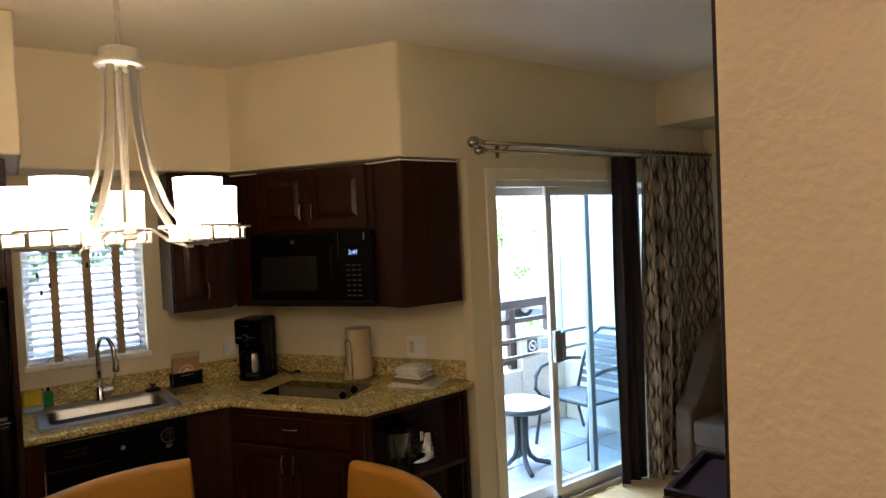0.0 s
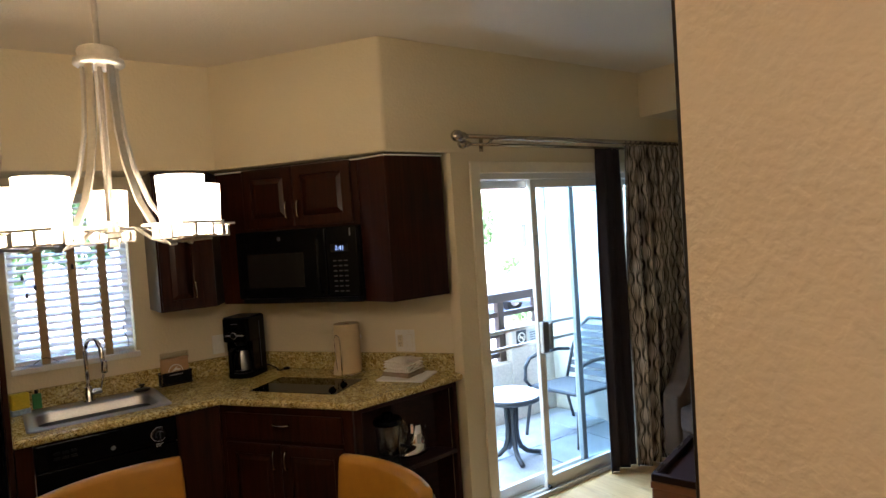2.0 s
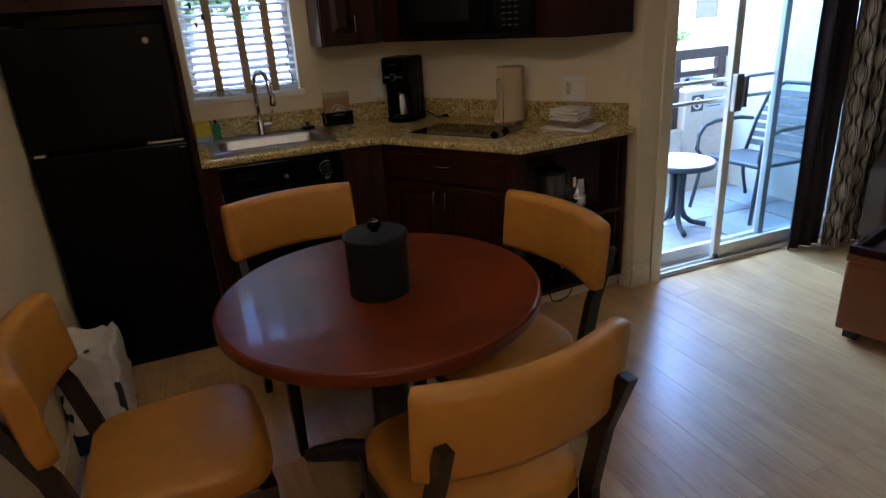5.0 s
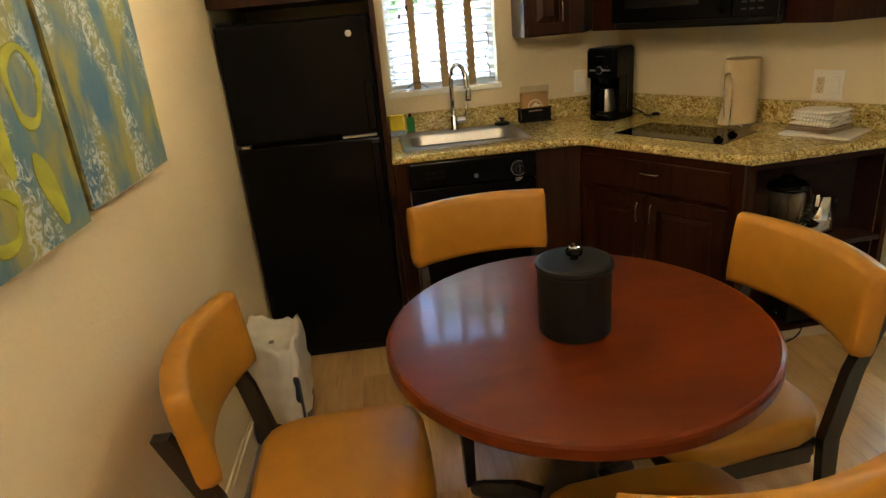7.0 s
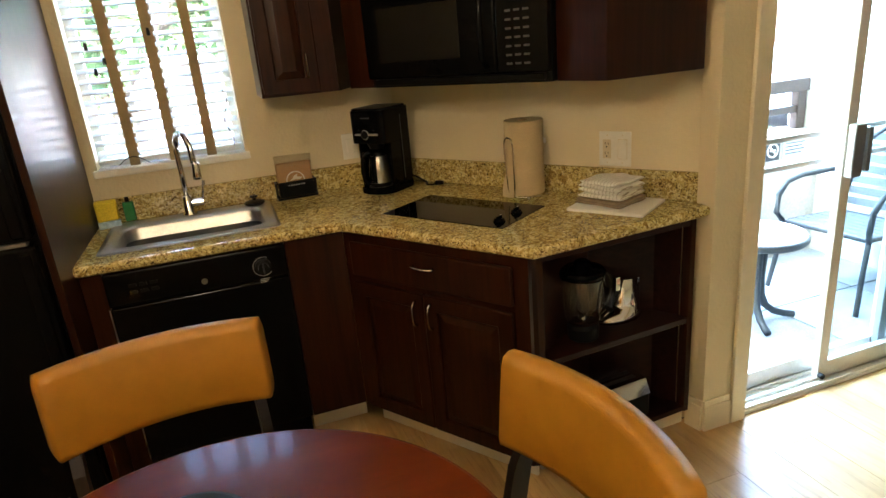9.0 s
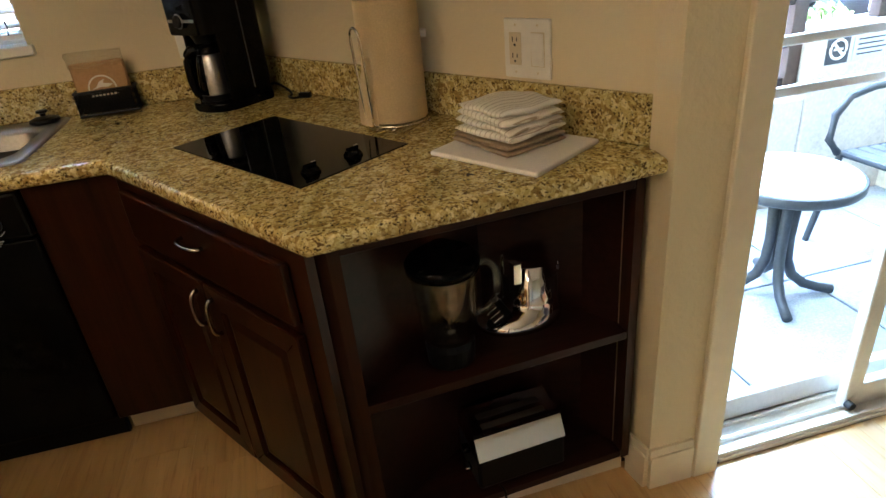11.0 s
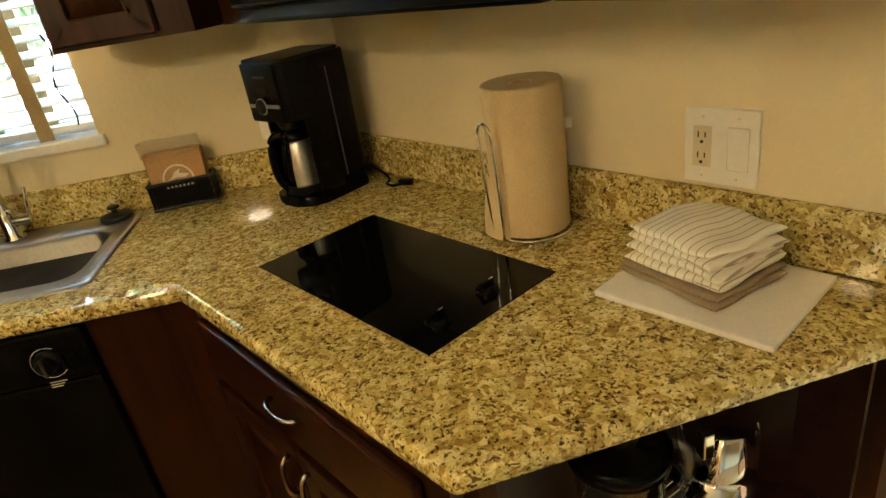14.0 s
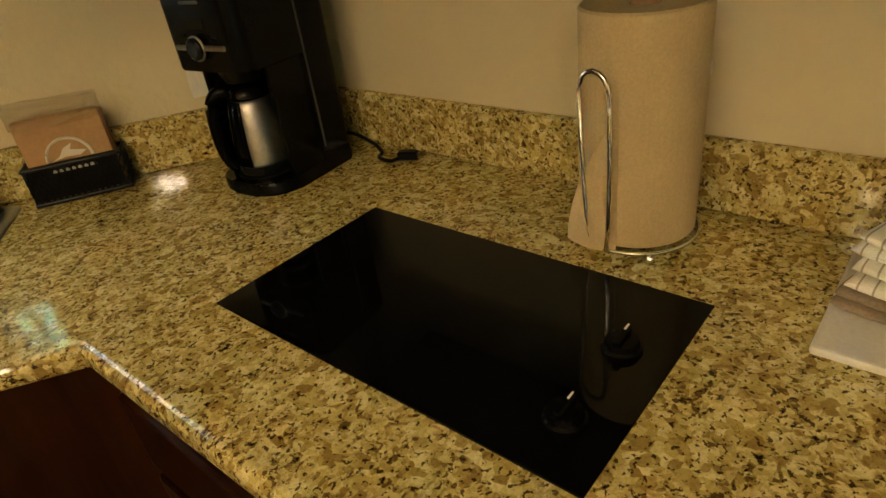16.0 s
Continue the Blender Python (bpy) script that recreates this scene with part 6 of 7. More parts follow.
    part("knob", lathe([(0, 0.02), (0.008, 0.02), (0.009, 0.028), (0.018, 0.032), (0.016, 0.038), (0, 0.040)], 16), BLACKMATT, p)


sink()


def cleaning_items():
    s_ = thing("sponge", pose(0.475, 4.04, TOPZ + 0.001, 0, 0, 10), "yellow kitchen sponge in a printed wrapper", "sponge")
    part("foam", box(-0.035, 0.05, -0.02, 0.02, 0.03, 0.115, 0.008), SPONGE, s_)
    part("wrapper", box(-0.036, 0.051, -0.021, 0.021, 0.0, 0.03, 0.004), BLUEP, s_, "blue and white wrapper")
    b = thing("dish_soap_bottle", pose(0.56, 4.085, TOPZ + 0.006), "small green dish soap bottle", "bottle")
    part("body", prism([(-0.022, -0.009), (0.022, -0.009), (0.022, 0.009), (-0.022, 0.009)], 0.0, 0.085, 0.006), GREENP, b)
    part("cap", lathe([(0, 0.0852), (0.009, 0.0852), (0.009, 0.105), (0, 0.107)], 16), BLACKMATT, b)


cleaning_items()


def cooktop():
    c = thing("cooktop", SLANT @ pose(0, 0, TOPZ), "black two-burner ceramic glass cooktop set into the granite", "cooktop")
    # square to the slanting wall
    x0, x1, y0, y1 = 0.270, 0.821, -0.529, -0.220
    part("glass", box(x0, x1, y0, y1, 0.0003, 0.0032, 0.0012), BLACKGLASS, c)
    for y in (-0.46, -0.34):
        k = part("knob", lathe([(0, 0), (0.022, 0), (0.022, 0.004), (0.019, 0.006), (0.017, 0.013), (0, 0.014)], 28), BLACK, c, m=pose(0.765, y, 0.0032))
        part("grip", box(-0.004, 0.004, -0.017, 0.017, 0.0135, 0.021, 0.002, 1), BLACK, k)
        part("mark", box(-0.001, 0.001, 0.006, 0.016, 0.0212, 0.0218), CARDWHITE, k)


cooktop()


def rounded_plan(w, y0, y1, front, back, n=6):
    """A plan ring w wide from y0 (front) to y1, its corners rounded."""
    out = []
    for cx, cy, rad, a0 in ((w / 2 - front, y0 + front, front, -90), (w / 2 - back, y1 - back, back, 0), (-w / 2 + back, y1 - back, back, 90), (-w / 2 + front, y0 + front, front, 180)):
        for i in range(n + 1):
            a = radians(a0 + 90 * i / n)
            out.append((cx + rad * math.cos(a), cy + rad * math.sin(a)))
    return out


def coffee_maker():
    c = thing("coffee_maker", pose(1.658, 3.929, TOPZ + 0.001, 0, 0, -50), "glossy black drip coffee maker with a silver control bar", "coffee maker")
    W, F, B = 0.176, -0.104, 0.104
    part("base", prism(rounded_plan(W, F - 0.004, B, 0.060, 0.012), 0.0, 0.026, 0.005), BLACK, c)
    part("warming_plate", lathe([(0, 0.0262), (0.056, 0.0262), (0.056, 0.029), (0, 0.0295)], 32), BLACKMATT, c, m=pose(0, -0.040, 0))
    part("tank", prism(rounded_plan(W, 0.020, B, 0.008, 0.014), 0.0265, 0.226, 0.0), BLACK, c)
    for sx in (-1, 1):
        part("side_wall", box(min(sx * W / 2, sx * (W / 2 - 0.010)), max(sx * W / 2, sx * (W / 2 - 0.010)), -0.058, 0.0195, 0.0265, 0.226, 0.002, 1), BLACK, c)
    hd = part("brew_head", prism(rounded_plan(W, F, B, 0.022, 0.014), 0.2262, 0.368, 0.004), BLACK, c)
    part("top_lid", prism(rounded_plan(W - 0.010, F + 0.006, B - 0.010, 0.020, 0.012), 0.3682, 0.376, 0.003), BLACKMATT, hd)
    part("drip_spout", lathe([(0, 0.196), (0.030, 0.196), (0.042, 0.2258), (0, 0.2258)], 28), BLACKMATT, hd, m=pose(0, -0.042, 0))
    part("control_bar", box(-0.062, 0.062, F - 0.006, F - 0.0003, 0.262, 0.271, 0.002, 1), STEEL, hd, "silver control bar")
    part("dial", lathe([(0, 0), (0.018, 0), (0.018, 0.010), (0.013, 0.014), (0, 0.014)], 28), BLACKMATT, hd, "round dial", pose(-0.004, F - 0.004, 0.2665, 90, 0, 0))
    part("dial_ring", tube([(0.019 * math.cos(a), F - 0.008, 0.019 * math.sin(a)) for a in [2 * math.pi * i / 28 for i in range(28)]], 0.0022, 6, closed=True), STEEL, hd, m=pose(-0.004, 0, 0.2665))
    part("display", box(-0.020, 0.020, F - 0.0016, F - 0.0004, 0.296, 0.312), BLACKGLASS, hd)
    part("brand_mark", box(-0.024, 0.024, F - 0.0014, F - 0.0003, 0.334, 0.339), PRINT, hd)
    for x in (-0.040, 0.040):
        part("button", box(x - 0.007, x + 0.007, F - 0.002, F - 0.0003, 0.282, 0.288, 0.0006, 1), BLACKMATT, hd)
    part("side_groove", box(W / 2 - 0.0005, W / 2 + 0.0012, 0.030, 0.034, 0.05, 0.335), PRINT, c, "pale seam down the side")
    k = thing("carafe", c.matrix_basis @ pose(0.0, -0.040, 0.0295), "brushed steel thermal carafe with a black lid and handle", "carafe")
    part("body", lathe([(0, 0.016), (0.049, 0.016), (0.050, 0.022), (0.0485, 0.060), (0.043, 0.105), (0.037, 0.130), (0.034, 0.136), (0, 0.136)], 40), STEEL, k, smooth=True)
    part("foot", lathe([(0, 0), (0.049, 0), (0.0505, 0.004), (0.0505, 0.0155), (0, 0.0155)], 36), BLACKMATT, k)
    part("lid", lathe([(0, 0.1362), (0.037, 0.1362), (0.038, 0.142), (0.034, 0.154), (0.022, 0.160), (0, 0.162)], 32), BLACK, k, smooth=True)
    d = Vector((-0.70, -0.714, 0))

    def out(q, z):
        return (d.x * q, d.y * q, z)
    path = eased([out(0.034, 0.150), out(0.052, 0.149), out(0.066, 0.132), out(0.071, 0.095), out(0.071, 0.055), out(0.064, 0.022), out(0.050, 0.010)], 3)
    part("handle", tube(path, 0.0125, 12), BLACK, k, "black D-shaped handle", smooth=True)
    bm = bmesh.new()
    ring = []
    base = math.atan2(d.y, d.x)
    for i in range(15):
        a = base + radians(-40 + 105 * i / 14)
        ring.append([bm.verts.new((q * math.cos(a), q * math.sin(a), z)) for q, z in ((0.0512, 0.018), (0.0505, 0.060), (0.0452, 0.105), (0.0392, 0.1355), (0.0365, 0.1355), (0.0420, 0.105), (0.0475, 0.060), (0.0485, 0.018))])
    for a, b_ in zip(ring, ring[1:]):
        for j in range(8):
            bm.faces.new((a[j], a[(j + 1) % 8], b_[(j + 1) % 8], b_[j]))
    bm.faces.new(ring[0]), bm.faces.new(ring[-1][::-1])
    part("handle_mount", bm, BLACK, k, "black plastic band behind the handle", smooth=True)
    w = thing("electric_cable", pose(0, 0, TOPZ + 0.006), "black coffee maker power cord on the worktop", "cord")
    pts = [(1.73, 3.985, 0.004), (1.765, 3.99, 0.02), (1.80, 3.97, 0.03), (1.835, 3.935, 0.012), (1.845, 3.90, 0.002), (1.835, 3.88, 0.0), (1.85, 3.85, 0.0), (1.872, 3.85, 0.002)]
    part("wire", tube(eased(pts), 0.004, 8), BLACKMATT, w, smooth=True)
    part("plug", box(-0.02, 0.02, -0.009, 0.009, -0.003, 0.014, 0.003, 1), BLACKMATT, w, m=pose(1.885, 3.845, 0.0, 0, 0, -30))


coffee_maker()


def paper_towel():
    t = thing("paper_towel_holder", pose(2.103, 3.405, TOPZ), "chrome wire holder with a roll of brown paper towel", "paper towel holder")
    part("base_ring", tube([(0.082 * math.cos(a), 0.082 * math.sin(a), 0.014) for a in [2 * math.pi * i / 36 for i in range(36)]], 0.0028, 8, closed=True), CHROME, t, smooth=True)
    for a in (30, 150, 250, 330):
        part("foot", lathe([(0, 0), (0.005, 0.002), (0.007, 0.006), (0.005, 0.011), (0, 0.0125)], 14), CHROME, t, m=pose(0.082 * math.cos(radians(a)), 0.082 * math.sin(radians(a)), 0), smooth=True)
    part("cross_wire", tube([(-0.08, 0, 0.014), (0.08, 0, 0.014)], 0.0025, 8), CHROME, t)
    part("post", tube([(0, 0, 0.014), (0, 0, 0.30)], 0.004, 10), CHROME, t)
    a = radians(204)
    d = Vector((math.cos(a), math.sin(a), 0))
    s_ = Vector((-d.y, d.x, 0))
    up = Vector((0, 0, 1))
    arch = [(0.021 * math.cos(q), 0.226 + 0.026 * math.sin(q)) for q in [math.pi * i / 8 for i in range(9)]]
    side = [(0.012, 0.014), (0.017, 0.06), (0.0205, 0.15), (0.0215, 0.20)]
    pts = [d * (0.084 + 0.05 * z) + s_ * q + up * z for q, z in side + arch + [(-q, z) for q, z in side[::-1]]]
    part("tension_arm", tube(pts, 0.0034, 8), CHROME, t, smooth=True)
    r = thing("paper_towel_roll", pose(2.103, 3.405, TOPZ + 0.018), "roll of brown kraft paper towel", "paper towel")
    part("roll", lathe([(0.02, 0.001), (0.074, 0.0), (0.0765, 0.003), (0.077, 0.15), (0.0765, 0.288), (0.074, 0.291), (0.022, 0.289), (0.018, 0.27), (0.018, 0.01), (0.02, 0.001)], 56), PAPER, r, smooth=False)
    bm = bmesh.new()
    col = []
    for j in range(9):
        z = -0.006 + 0.170 * j / 8
        reach = 1.0 - 0.85 * (j / 8) ** 1.6
        outer = [(radians(219 - 47 * reach * k / 5), 0.0785 + 0.020 * (reach * k / 5) ** 0.8) for k in range(6)]
        loop = outer + [(a_, r_ - 0.0012) for a_, r_ in outer[::-1]]
        col.append([bm.verts.new((r_ * math.cos(a_), r_ * math.sin(a_), z)) for a_, r_ in loop])
    for a_, b_ in zip(col, col[1:]):
        for k in range(12):
            bm.faces.new((a_[k], a_[(k + 1) % 12], b_[(k + 1) % 12], b_[k]))
    bm.faces.new(col[0][::-1]), bm.faces.new(col[-1])
    part("loose_sheet", bm, PAPER, r, "loose end of the sheet")
    part("paper_tab", box(0.0765, 0.092, -0.006, 0.006, 0.188, 0.208, 0.002, 1), CARDWHITE, r, "small pale tab of torn paper", pose(0, 0, 0, 0, 0, -6))
    part("core", lathe([(0.016, 0.272), (0.0178, 0.272), (0.0178, 0.288), (0.016, 0.288), (0.016, 0.272)], 28), NAPKIN, r)


paper_towel()


def napkin_holder():
    at = pose(1.266, 4.062, TOPZ + 0.001, 0, 0, 3)
    n = thing("napkin_holder", at, "black wire basket holding bagged brown napkins", "napkin holder")
    hx, hy = 0.089, 0.028
    part("base", tube([(-hx, -hy, 0.005), (hx, -hy, 0.005), (hx, hy, 0.005), (-hx, hy, 0.005)], 0.0045, 8, closed=True), BLACKMATT, n)
    for k, (p, q) in enumerate((((-hx, -hy), (hx, -hy)), ((-hx, hy), (hx, hy)), ((-hx, -hy), (-hx, hy)), ((hx, -hy), (hx, hy)))):
        bm = bmesh.new()
        p, q = Vector((*p, 0)), Vector((*q, 0))
        steps = 16 if k < 2 else 6
        for i in range(steps):
            a, b_ = p.lerp(q, i / steps), p.lerp(q, (i + 1) / steps)
            for z in (0.008, 0.030, 0.052):
                for lo, hi in ((a, b_), (b_, a)):
                    tube([lo + Vector((0, 0, z)), hi + Vector((0, 0, z + 0.022))], 0.0014, 5, bm=bm)
        tube([p + Vector((0, 0, 0.076)), q + Vector((0, 0, 0.076))], 0.004, 8, bm=bm)
        part("side_grille", bm, BLACKMATT, n, "black woven wire mesh")
    p = thing("napkin_pack", at @ pose(0, 0, 0.008), "pack of brown paper napkins in crinkled clear wrap", "napkins")
    for i in range(4):
        part("napkin", box(-0.078 + 0.002 * (i % 2), 0.078 - 0.003 * (i % 3), -0.020 + 0.0095 * i, -0.0115 + 0.0095 * i, 0, 0.155 - 0.005 * (i % 2), 0.003, 1), NAPKIN, p, m=pose(0, 0, 0, -3, 0, 0))
    card = part("sleeve", box(-0.079, 0.079, -0.0232, -0.0212, 0.0, 0.070, 0.0008, 1), BLACKMATT, p, "dark printed band round the pack", pose(0, 0, 0, -3, 0, 0))
    part("print_line", box(-0.040, 0.040, -0.0240, -0.0233, 0.050, 0.056), CARDWHITE, card, "pale line of print")
    ring = [(0.040 * math.cos(a), -0.0222, 0.072 + 0.040 * math.sin(a)) for a in [math.pi * i / 20 for i in range(21)]]
    part("printed_arch", tube(ring, 0.0030, 6), CARDWHITE, p, "white printed arch", pose(0, 0, 0, -3, 0, 0))
    mark = prism([(-0.034, 0.0), (-0.016, 0.008), (-0.006, 0.022), (0.012, 0.030), (0.006, 0.018), (0.034, 0.012), (0.020, 0.004), (-0.004, 0.006)], 0.0, 0.0008)
    part("printed_mark", mark, CARDWHITE, p, "white leaping mark", pose(0, -0.0226, 0.073, 87, 0, 0))
    # crinkled film standing up above the napkins
    bm = bmesh.new()
    rng = random.Random(8)
    rows = []
    for j in range(6):
        z = 0.142 + 0.009 * j
        shrink = 1 - 0.05 * j
        loop = []
        for i in range(28):
            a = 2 * math.pi * i / 28
            x = math.copysign(abs(math.cos(a)) ** 0.35, math.cos(a)) * 0.082
            y = math.copysign(abs(math.sin(a)) ** 0.5, math.sin(a)) * 0.024 * shrink
            loop.append(bm.verts.new((x + rng.uniform(-0.003, 0.003), y + rng.uniform(-0.003, 0.003) - 0.002 - 0.004 * j * 0.4, z + rng.uniform(-0.004, 0.004))))
        rows.append(loop)
    for a, b_ in zip(rows, rows[1:]):
        for i in range(28):
            bm.faces.new((a[i], a[(i + 1) % 28], b_[(i + 1) % 28], b_[i]))
    bm.faces.new(rows[-1])
    part("wrap", bm, FILM, p, "clear crinkled plastic wrap")


napkin_holder()


def folded(w, d, z0, z1, seed, wave=0.004, crisp=26):
    """A folded cloth: a rounded slab with a soft uneven top."""
    rng = random.Random(seed)
    bm = bmesh.new()
    n, k = 26, 22
    ph = [rng.uniform(0, 6) for _ in range(4)]
    top, bot = [], []
    for j in range(k + 1):
        v = math.sin(math.pi * (j / k - 0.5))
        rt, rb = [], []
        for i in range(n + 1):
            u = math.sin(math.pi * (i / n - 0.5))
            e = (1 - abs(u) ** crisp) ** 0.4 * (1 - abs(v) ** crisp) ** 0.4 if max(abs(u), abs(v)) < 0.99999 else 0
            h = (z1 - z0) / 2
            mz = (z0 + z1) / 2
            wob = wave * (math.sin(5 * u + ph[0]) + math.sin(4 * v + ph[1] + 2 * u))
            x, y = u * w / 2 + 0.0016 * math.sin(5 * v + ph[2]), v * d / 2 + 0.0016 * math.sin(4 * u + ph[3])
            rt.append(bm.verts.new((x, y, mz + h * e + wob)))
            rb.append(bm.verts.new((x, y, mz - h * e + wob * (1 if z0 > 0.01 else 0.2))))
        top.append(rt), bot.append(rb)
    for j in range(k):
        for i in range(n):
            bm.faces.new((top[j][i], top[j][i + 1], top[j + 1][i + 1], top[j + 1][i]))
            bm.faces.new((bot[j][i], bot[j + 1][i], bot[j + 1][i + 1], bot[j][i + 1]))
    bmesh.ops.remove_doubles(bm, verts=bm.verts[:], dist=0.0004)
    return bm


def board_and_towels():
    # board and cloths lie square to the slanting wall
    b = thing("cutting_board", SLANT @ pose(1.07, -0.135, TOPZ + 0.0005), "white plastic cutting board on the granite", "cutting board")
    part("board", box(-0.147, 0.136, -0.118, 0.115, 0.0, 0.011, 0.004), BOARD, b)
    z = TOPZ + 0.012
    base_m = SLANT @ pose(1.035, -0.115, z, 0, 0, -13)
    t = thing("folded_dish_cloth", base_m, "folded taupe dish cloth under the towels", "cloth")
    part("cloth", folded(0.192, 0.166, 0.0, 0.0105, 1, 0.0004), TAUPECLOTH, t, smooth=True)
    part("upper_fold", folded(0.186, 0.160, 0.0108, 0.022, 3, 0.0004), TAUPECLOTH, t, smooth=True)
    for k, (z0, w, d, a) in enumerate(((0.0225, 0.182, 0.165, 3), (0.0555, 0.176, 0.156, -5))):
        t = thing("dish_towel", base_m @ pose(0.003 * k, 0.004, z0, 0, 0, a), "folded white dish towel with brown stripes", "towel", "stack of towels")
        bm = folded(w, d, 0.0, 0.0185, 5 + k, 0.0014, 9)
        top_bm = folded(w - 0.008, d - 0.005, 0.0165, 0.0355, 15 + k, 0.0026, 7)
        me = bpy.data.meshes.new("fold")
        top_bm.to_mesh(me)
        top_bm.free()
        bm.from_mesh(me)
        part("cloth", bm, TOWEL, t, smooth=True)


board_and_towels()


def outlets():
    o = thing("wall_outlet", SLANT @ pose(1.0, 0.0195, 1.095), "white double plate with an almond outlet and a rocker switch", "outlet")
    part("plate", box(-0.063, 0.063, -0.008, 0, -0.066, 0.066, 0.003), WHITEP, o)
    d = part("receptacle", box(-0.047, -0.014, -0.0105, -0.0082, -0.036, 0.036, 0.001, 1), ALMOND, o, "almond duplex receptacle")
    for z in (0.018, -0.018):
        for x, h in ((-0.037, 0.0055), (-0.025, 0.0045)):
            part("slot", box(x - 0.0012, x + 0.0012, -0.0109, -0.0104, z - h + 0.003, z + h + 0.003), DARKSLOT, d)
        part("ground_hole", lathe([(0, 0), (0.003, 0), (0.003, 0.0005), (0, 0.0006)], 14), DARKSLOT, d, m=pose(-0.031, -0.0104, z - 0.0095, 90, 0, 0))
    # thin almond plate whose darker tone draws the shade round the rocker
    part("rocker_gap", box(0.0125, 0.0485, -0.0088, -0.0081, -0.0375, 0.0375), ALMOND, o, "almond border painting the gap's shade round the switch")
    part("rocker", box(0.014, 0.047, -0.0115, -0.0082, -0.036, 0.036, 0.0015, 1), WHITEP, o, "white rocker switch", pose(0, 0, 0, 2, 0, 0))
    for x in (-0.03, 0.03):
        for z in (-0.052, 0.052):
            part("screw", lathe([(0, 0), (0.0025, 0), (0.0025, 0.001), (0, 0.0013)], 12), ALMOND, o, m=pose(x, -0.0081, z, 90, 0, 0))
    o = thing("wall_switch", pose(1.548, WY - 0.001, 1.105), "single white wall plate beside the coffee maker", "switch")
    part("plate", box(-0.037, 0.037, -0.008, 0, -0.06, 0.06, 0.003), WHITEP, o)
    part("rocker", box(-0.017, 0.017, -0.0115, -0.0082, -0.035, 0.035, 0.0015, 1), WHITEP, o)


outlets()

# ---- in the open shelf ----
def shelf_things():
    x, y = SHELF_AT(0.241, 0.088)
    b = thing("blender_jar", pose(x, y, 0.4785) @ Matrix.Diagonal((1.1, 1.1, 1.06, 1.0)), "clear glass blender jar with a black lid and collar", "blender jar")
    part("collar", lathe([(0, 0), (0.046, 0), (0.05, 0.004), (0.052, 0.045), (0.047, 0.06), (0, 0.06)], 32), BLACKMATT, b)
    part("jar", lathe([(0.047, 0.0605), (0.055, 0.065), (0.066, 0.215), (0.070, 0.225), (0.067, 0.225), (0.063, 0.213), (0.052, 0.072), (0.030, 0.069), (0.0, 0.068)], 40), GLASS, b, "clear ribbed glass jar", smooth=True)
    for k in range(6):
        a = radians(20 + 60 * k)
        part("rib", tube([(q * math.cos(a), q * math.sin(a), z) for q, z in ((0.0560, 0.075), (0.0605, 0.14), (0.0650, 0.205))], 0.0028, 6), GLASS, b, smooth=True)
    part("blade_hub", lathe([(0, 0.0695), (0.014, 0.0695), (0.012, 0.078), (0.005, 0.084), (0, 0.085)], 16), CHROME, b)
    for a in (15, 105, 195, 285):
        part("blade", box(0.004, 0.030, -0.004, 0.004, 0.0, 0.0012), CHROME, b, m=pose(0, 0, 0.080, 0, -18, a))
    part("lid", lathe([(0, 0.2255), (0.073, 0.2255), (0.074, 0.242), (0.066, 0.252), (0.03, 0.256), (0.026, 0.275), (0.02, 0.28), (0, 0.28)], 36), BLACK, b, smooth=True)
    part("handle", tube(eased([(0.062, 0.0, 0.214), (0.088, 0.004, 0.216), (0.108, 0.006, 0.190), (0.108, 0.006, 0.140), (0.092, 0.004, 0.108), (0.060, 0.0, 0.100)]), 0.008, 10), GLASS, b, smooth=True)
    x, y = SHELF_AT(0.486, 0.180)
    g = thing("blender_motor", pose(x, y, 0.4785, 0, 0, 6) @ Matrix.Diagonal((1.28, 1.28, 1.1, 1.0)), "polished chrome blender motor base", "blender base")
    bm = bmesh.new()
    rings = []
    for z, rx, ry, ox in ((0.0, 0.085, 0.060, -0.030), (0.010, 0.087, 0.061, -0.031), (0.020, 0.084, 0.060, -0.028), (0.032, 0.073, 0.057, -0.017), (0.042, 0.062, 0.055, -0.006), (0.048, 0.0575, 0.0545, -0.0015),
                          (0.054, 0.056, 0.054, 0.0), (0.112, 0.055, 0.053, 0.0), (0.114, 0.051, 0.049, 0.0), (0.09, 0.048, 0.046, 0.0)):
        # the rim of the cup dips three times between its lobes
        lobe = [0.034 * max(0.0, min(1.0, 0.5 + 1.6 * math.cos(3 * (2 * math.pi * i / 36) - 0.5))) if z > 0.1 else 0.0 for i in range(36)]
        rings.append([bm.verts.new((ox + rx * math.cos(2 * math.pi * i / 36), ry * math.sin(2 * math.pi * i / 36) + ox * 0.3, z + lobe[i])) for i in range(36)])
    for a, c in zip(rings, rings[1:]):
        for j in range(36):
            bm.faces.new((a[j], a[(j + 1) % 36], c[(j + 1) % 36], c[j]))
    bm.faces.new(rings[-1]), bm.faces.new(rings[0][::-1])
    part("housing", bm, CHROME, g, smooth=True)
    for lx, ly, h in ((-0.044, -0.030, 0.158), (-0.012, 0.046, 0.162), (0.050, 0.010, 0.150)):
        part("lug", box(lx - 0.009, lx + 0.009, ly - 0.009, ly + 0.009, 0.108, h, 0.003), CHROME, g, "upright locking lug")
    pl = part("button_panel", box(-0.028, 0.026, -0.034, 0.034, 0.0, 0.003, 0.0014, 1), BLACKMATT, g, m=pose(-0.083, -0.010, 0.033, 0, -33, 0))
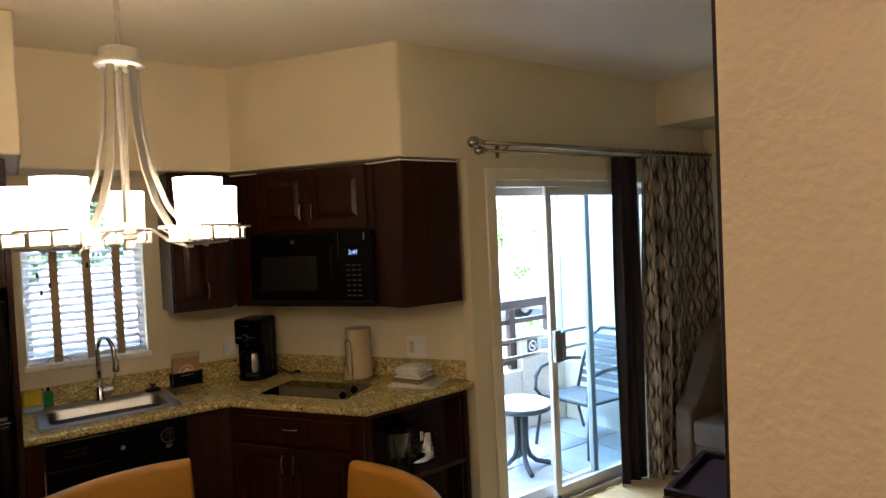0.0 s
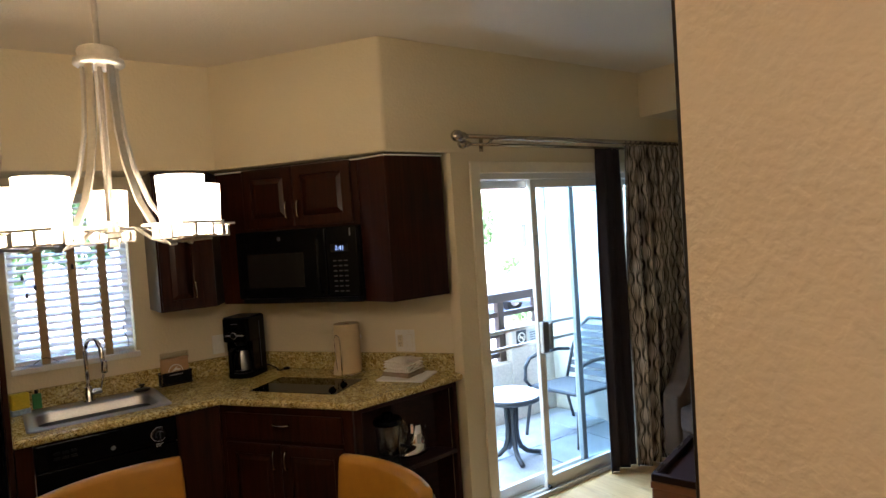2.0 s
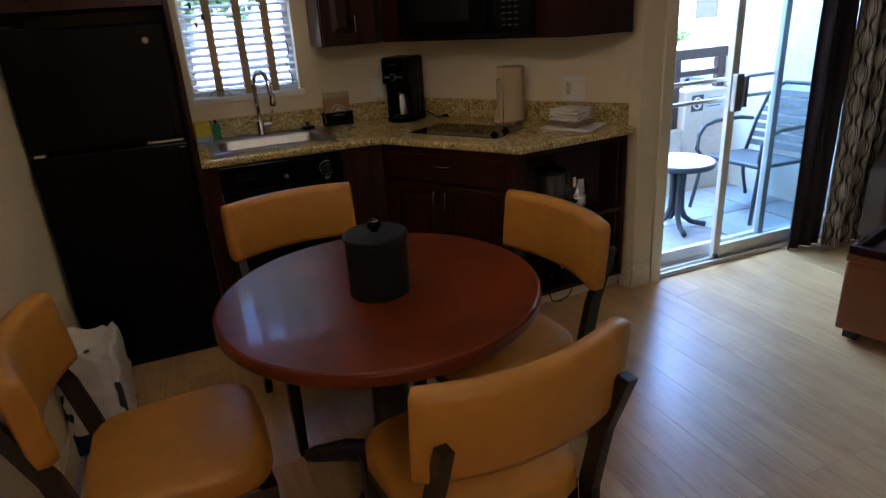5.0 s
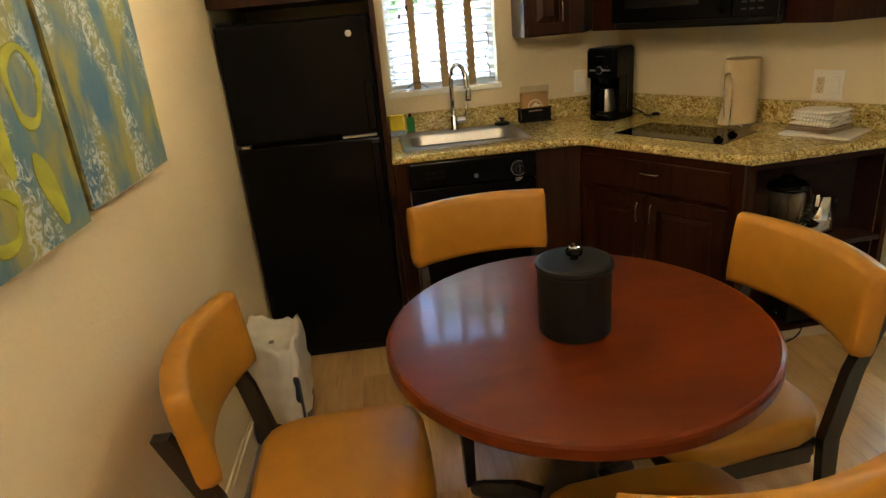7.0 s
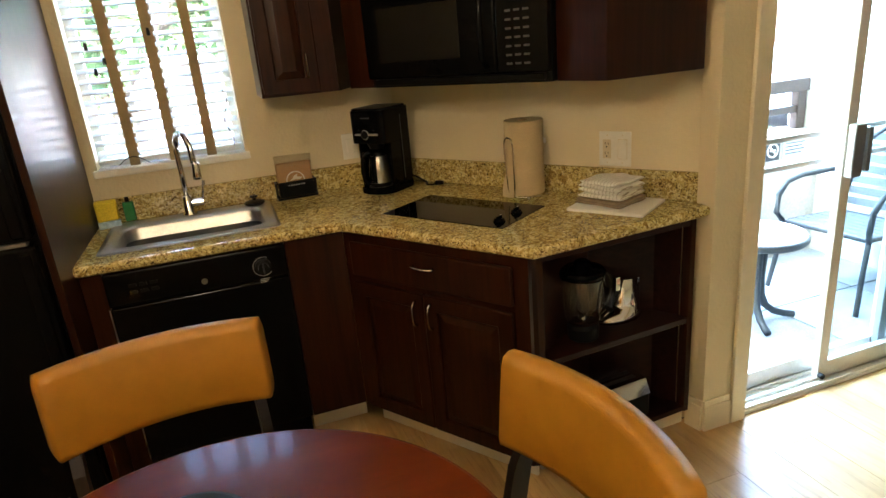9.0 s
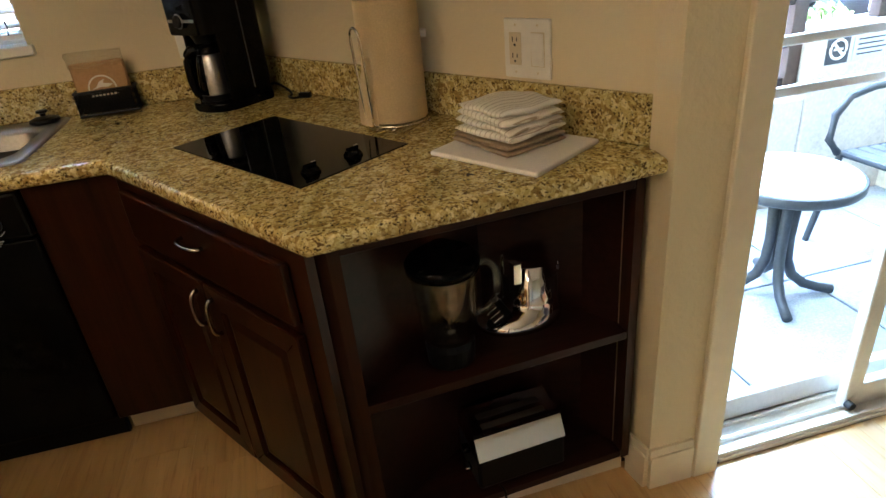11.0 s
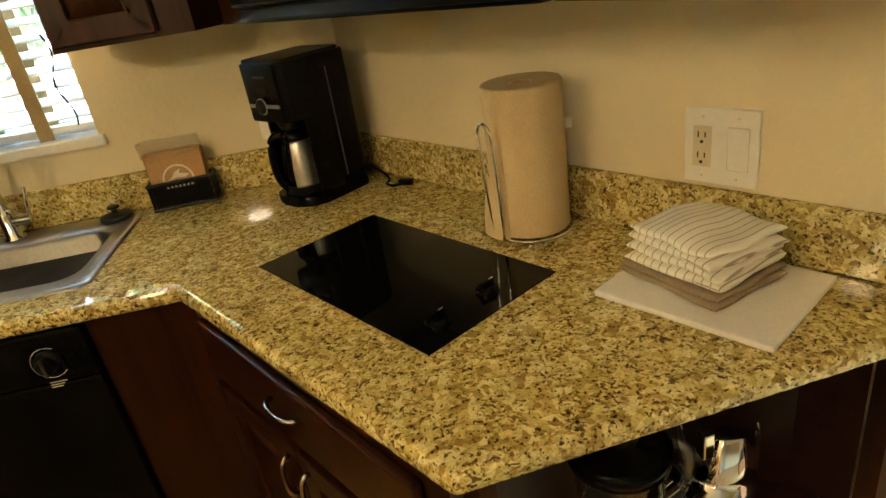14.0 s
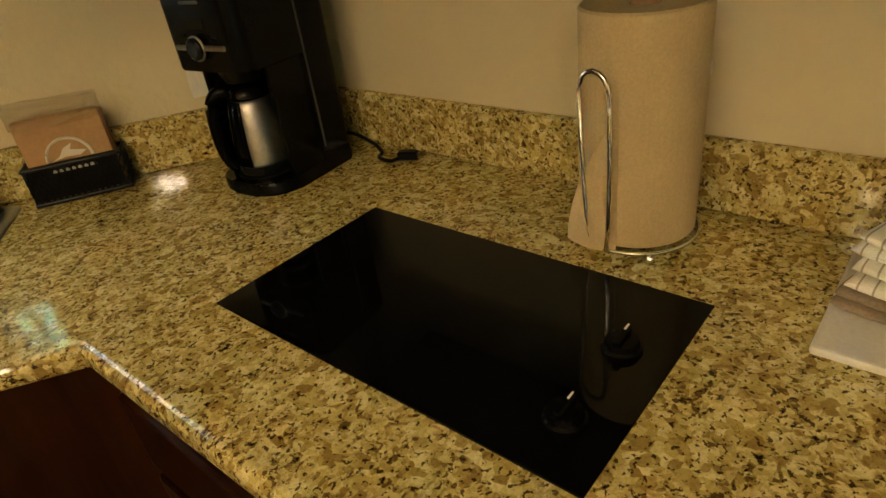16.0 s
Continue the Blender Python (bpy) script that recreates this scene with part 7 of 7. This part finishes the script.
    for i in range(4):
        part("button", box(-0.012, 0.012, -0.005, 0.005, 0, 0.002, 0.0008, 1), CHROME, pl, m=pose(-0.002, -0.024 + 0.016 * i, 0.0031))
    x, y = SHELF_AT(0.377, 0.080)
    t = thing("toaster", pose(x, y, 0.0955, 0, 0, 4), "black two-slice toaster with a polished steel top", "toaster")
    part("body", box(-0.118, 0.118, -0.062, 0.085, 0.008, 0.104, 0.008), BLACKMATT, t)
    bm = bmesh.new()
    pr = [(-0.066, 0.1045), (0.088, 0.1045), (0.084, 0.146), (0.074, 0.157), (0.06, 0.160), (-0.030, 0.160), (-0.038, 0.156), (-0.043, 0.148)]
    va = [bm.verts.new((-0.116, yy, z)) for yy, z in pr]
    vb = [bm.verts.new((0.116, yy, z)) for yy, z in pr]
    bm.faces.new(va), bm.faces.new(vb[::-1])
    for i in range(len(pr)):
        bm.faces.new((va[i], va[(i + 1) % len(pr)], vb[(i + 1) % len(pr)], vb[i]))
    part("top_shell", bm, CHROME, t, "polished steel top")
    for yy in (-0.008, 0.028):
        part("slot", box(-0.085, 0.085, yy - 0.010, yy + 0.010, 0.1602, 0.1615), DARKSLOT, t)
    for z in (0.035, 0.10):
        part("lever", box(-0.136, -0.1185, -0.012, 0.012, z - 0.008, z + 0.008, 0.004), BLACK if z > 0.08 else CHROME, t)
    for sx in (-0.1, 0.1):
        for sy in (-0.045, 0.065):
            part("foot", lathe([(0, 0), (0.01, 0), (0.01, 0.009), (0, 0.009)], 12), RUBBER, t, m=pose(sx, sy, -0.0003))
    w = thing("electric_cable", pose(0, 0, 0), "black toaster cord looping down over the shelf edge to the floor", "cord")
    q = [SHELF_AT(0.178, 0.03), SHELF_AT(0.170, -0.004), SHELF_AT(0.170, -0.010), SHELF_AT(0.184, -0.014), SHELF_AT(0.225, -0.02), SHELF_AT(0.285, -0.016), SHELF_AT(0.313, -0.009), SHELF_AT(0.316, -0.004), SHELF_AT(0.313, 0.02)]
    zs = [0.100, 0.100, 0.075, 0.042, 0.030, 0.045, 0.068, 0.100, 0.100]
    part("wire", tube(eased([(p[0], p[1], z) for p, z in zip(q, zs)]), 0.0032, 8), BLACKMATT, w, smooth=True)


shelf_things()

# ---- floor planks ----
floor = structure("floor", prism([(LX, -2.2), (RX, -2.2), (RX, DY + 0.15), (2.62, DY + 0.15), (1.88, WY), (LX, WY)], -0.08, -0.006), SUBFLOOR, "greyish oak plank floor")
PW, PL = 0.1925, 1.22
stock = {}


def plank(x0, x1, y0, y1):
    key = (round(x1 - x0, 3), round(y1 - y0, 3))
    m = pose((x0 + x1) / 2, (y0 + y1) / 2, 0)
    if key in stock:
        return again(stock[key], m, floor)
    w, l = (x1 - x0) / 2 - 0.0002, (y1 - y0) / 2 - 0.0002
    bm = bmesh.new()
    lo = [bm.verts.new(p) for p in ((-w, -l, -0.0058), (w, -l, -0.0058), (w, l, -0.0058), (-w, l, -0.0058))]
    mi = [bm.verts.new((v.co.x, v.co.y, -0.0007)) for v in lo]
    hi = [bm.verts.new((v.co.x * (1 - 0.0007 / w), v.co.y * (1 - 0.0007 / l), 0.0)) for v in lo]
    for a, c in ((lo, mi), (mi, hi)):
        for i in range(4):
            bm.faces.new((a[i], a[(i + 1) % 4], c[(i + 1) % 4], c[i]))
    bm.faces.new(hi), bm.faces.new(lo[::-1])
    stock[key] = part("plank", bm, PLANK, floor, m=m)
    return stock[key]


i = -11
rng = random.Random(11)
while True:
    xa = 1.917 + PW * i
    if xa > RX - 0.02:
        break
    xb = min(xa + PW, RX)
    xa = max(xa, LX)
    i += 1
    if xb - xa < 0.02:
        continue
    top_y = WY if xb < 2.5 else (2.95 if xa < 2.55 else DY + 0.003)
    y = -2.2 - rng.uniform(0, 0.9)
    if abs(xa - 2.302) < 0.02:
        y = 2.60 - 4 * PL
    while y < top_y:
        ya, yb = max(y, -2.2), min(y + PL, top_y)
        if yb - ya > 0.01:
            plank(xa, xb, ya, yb)
        y += PL
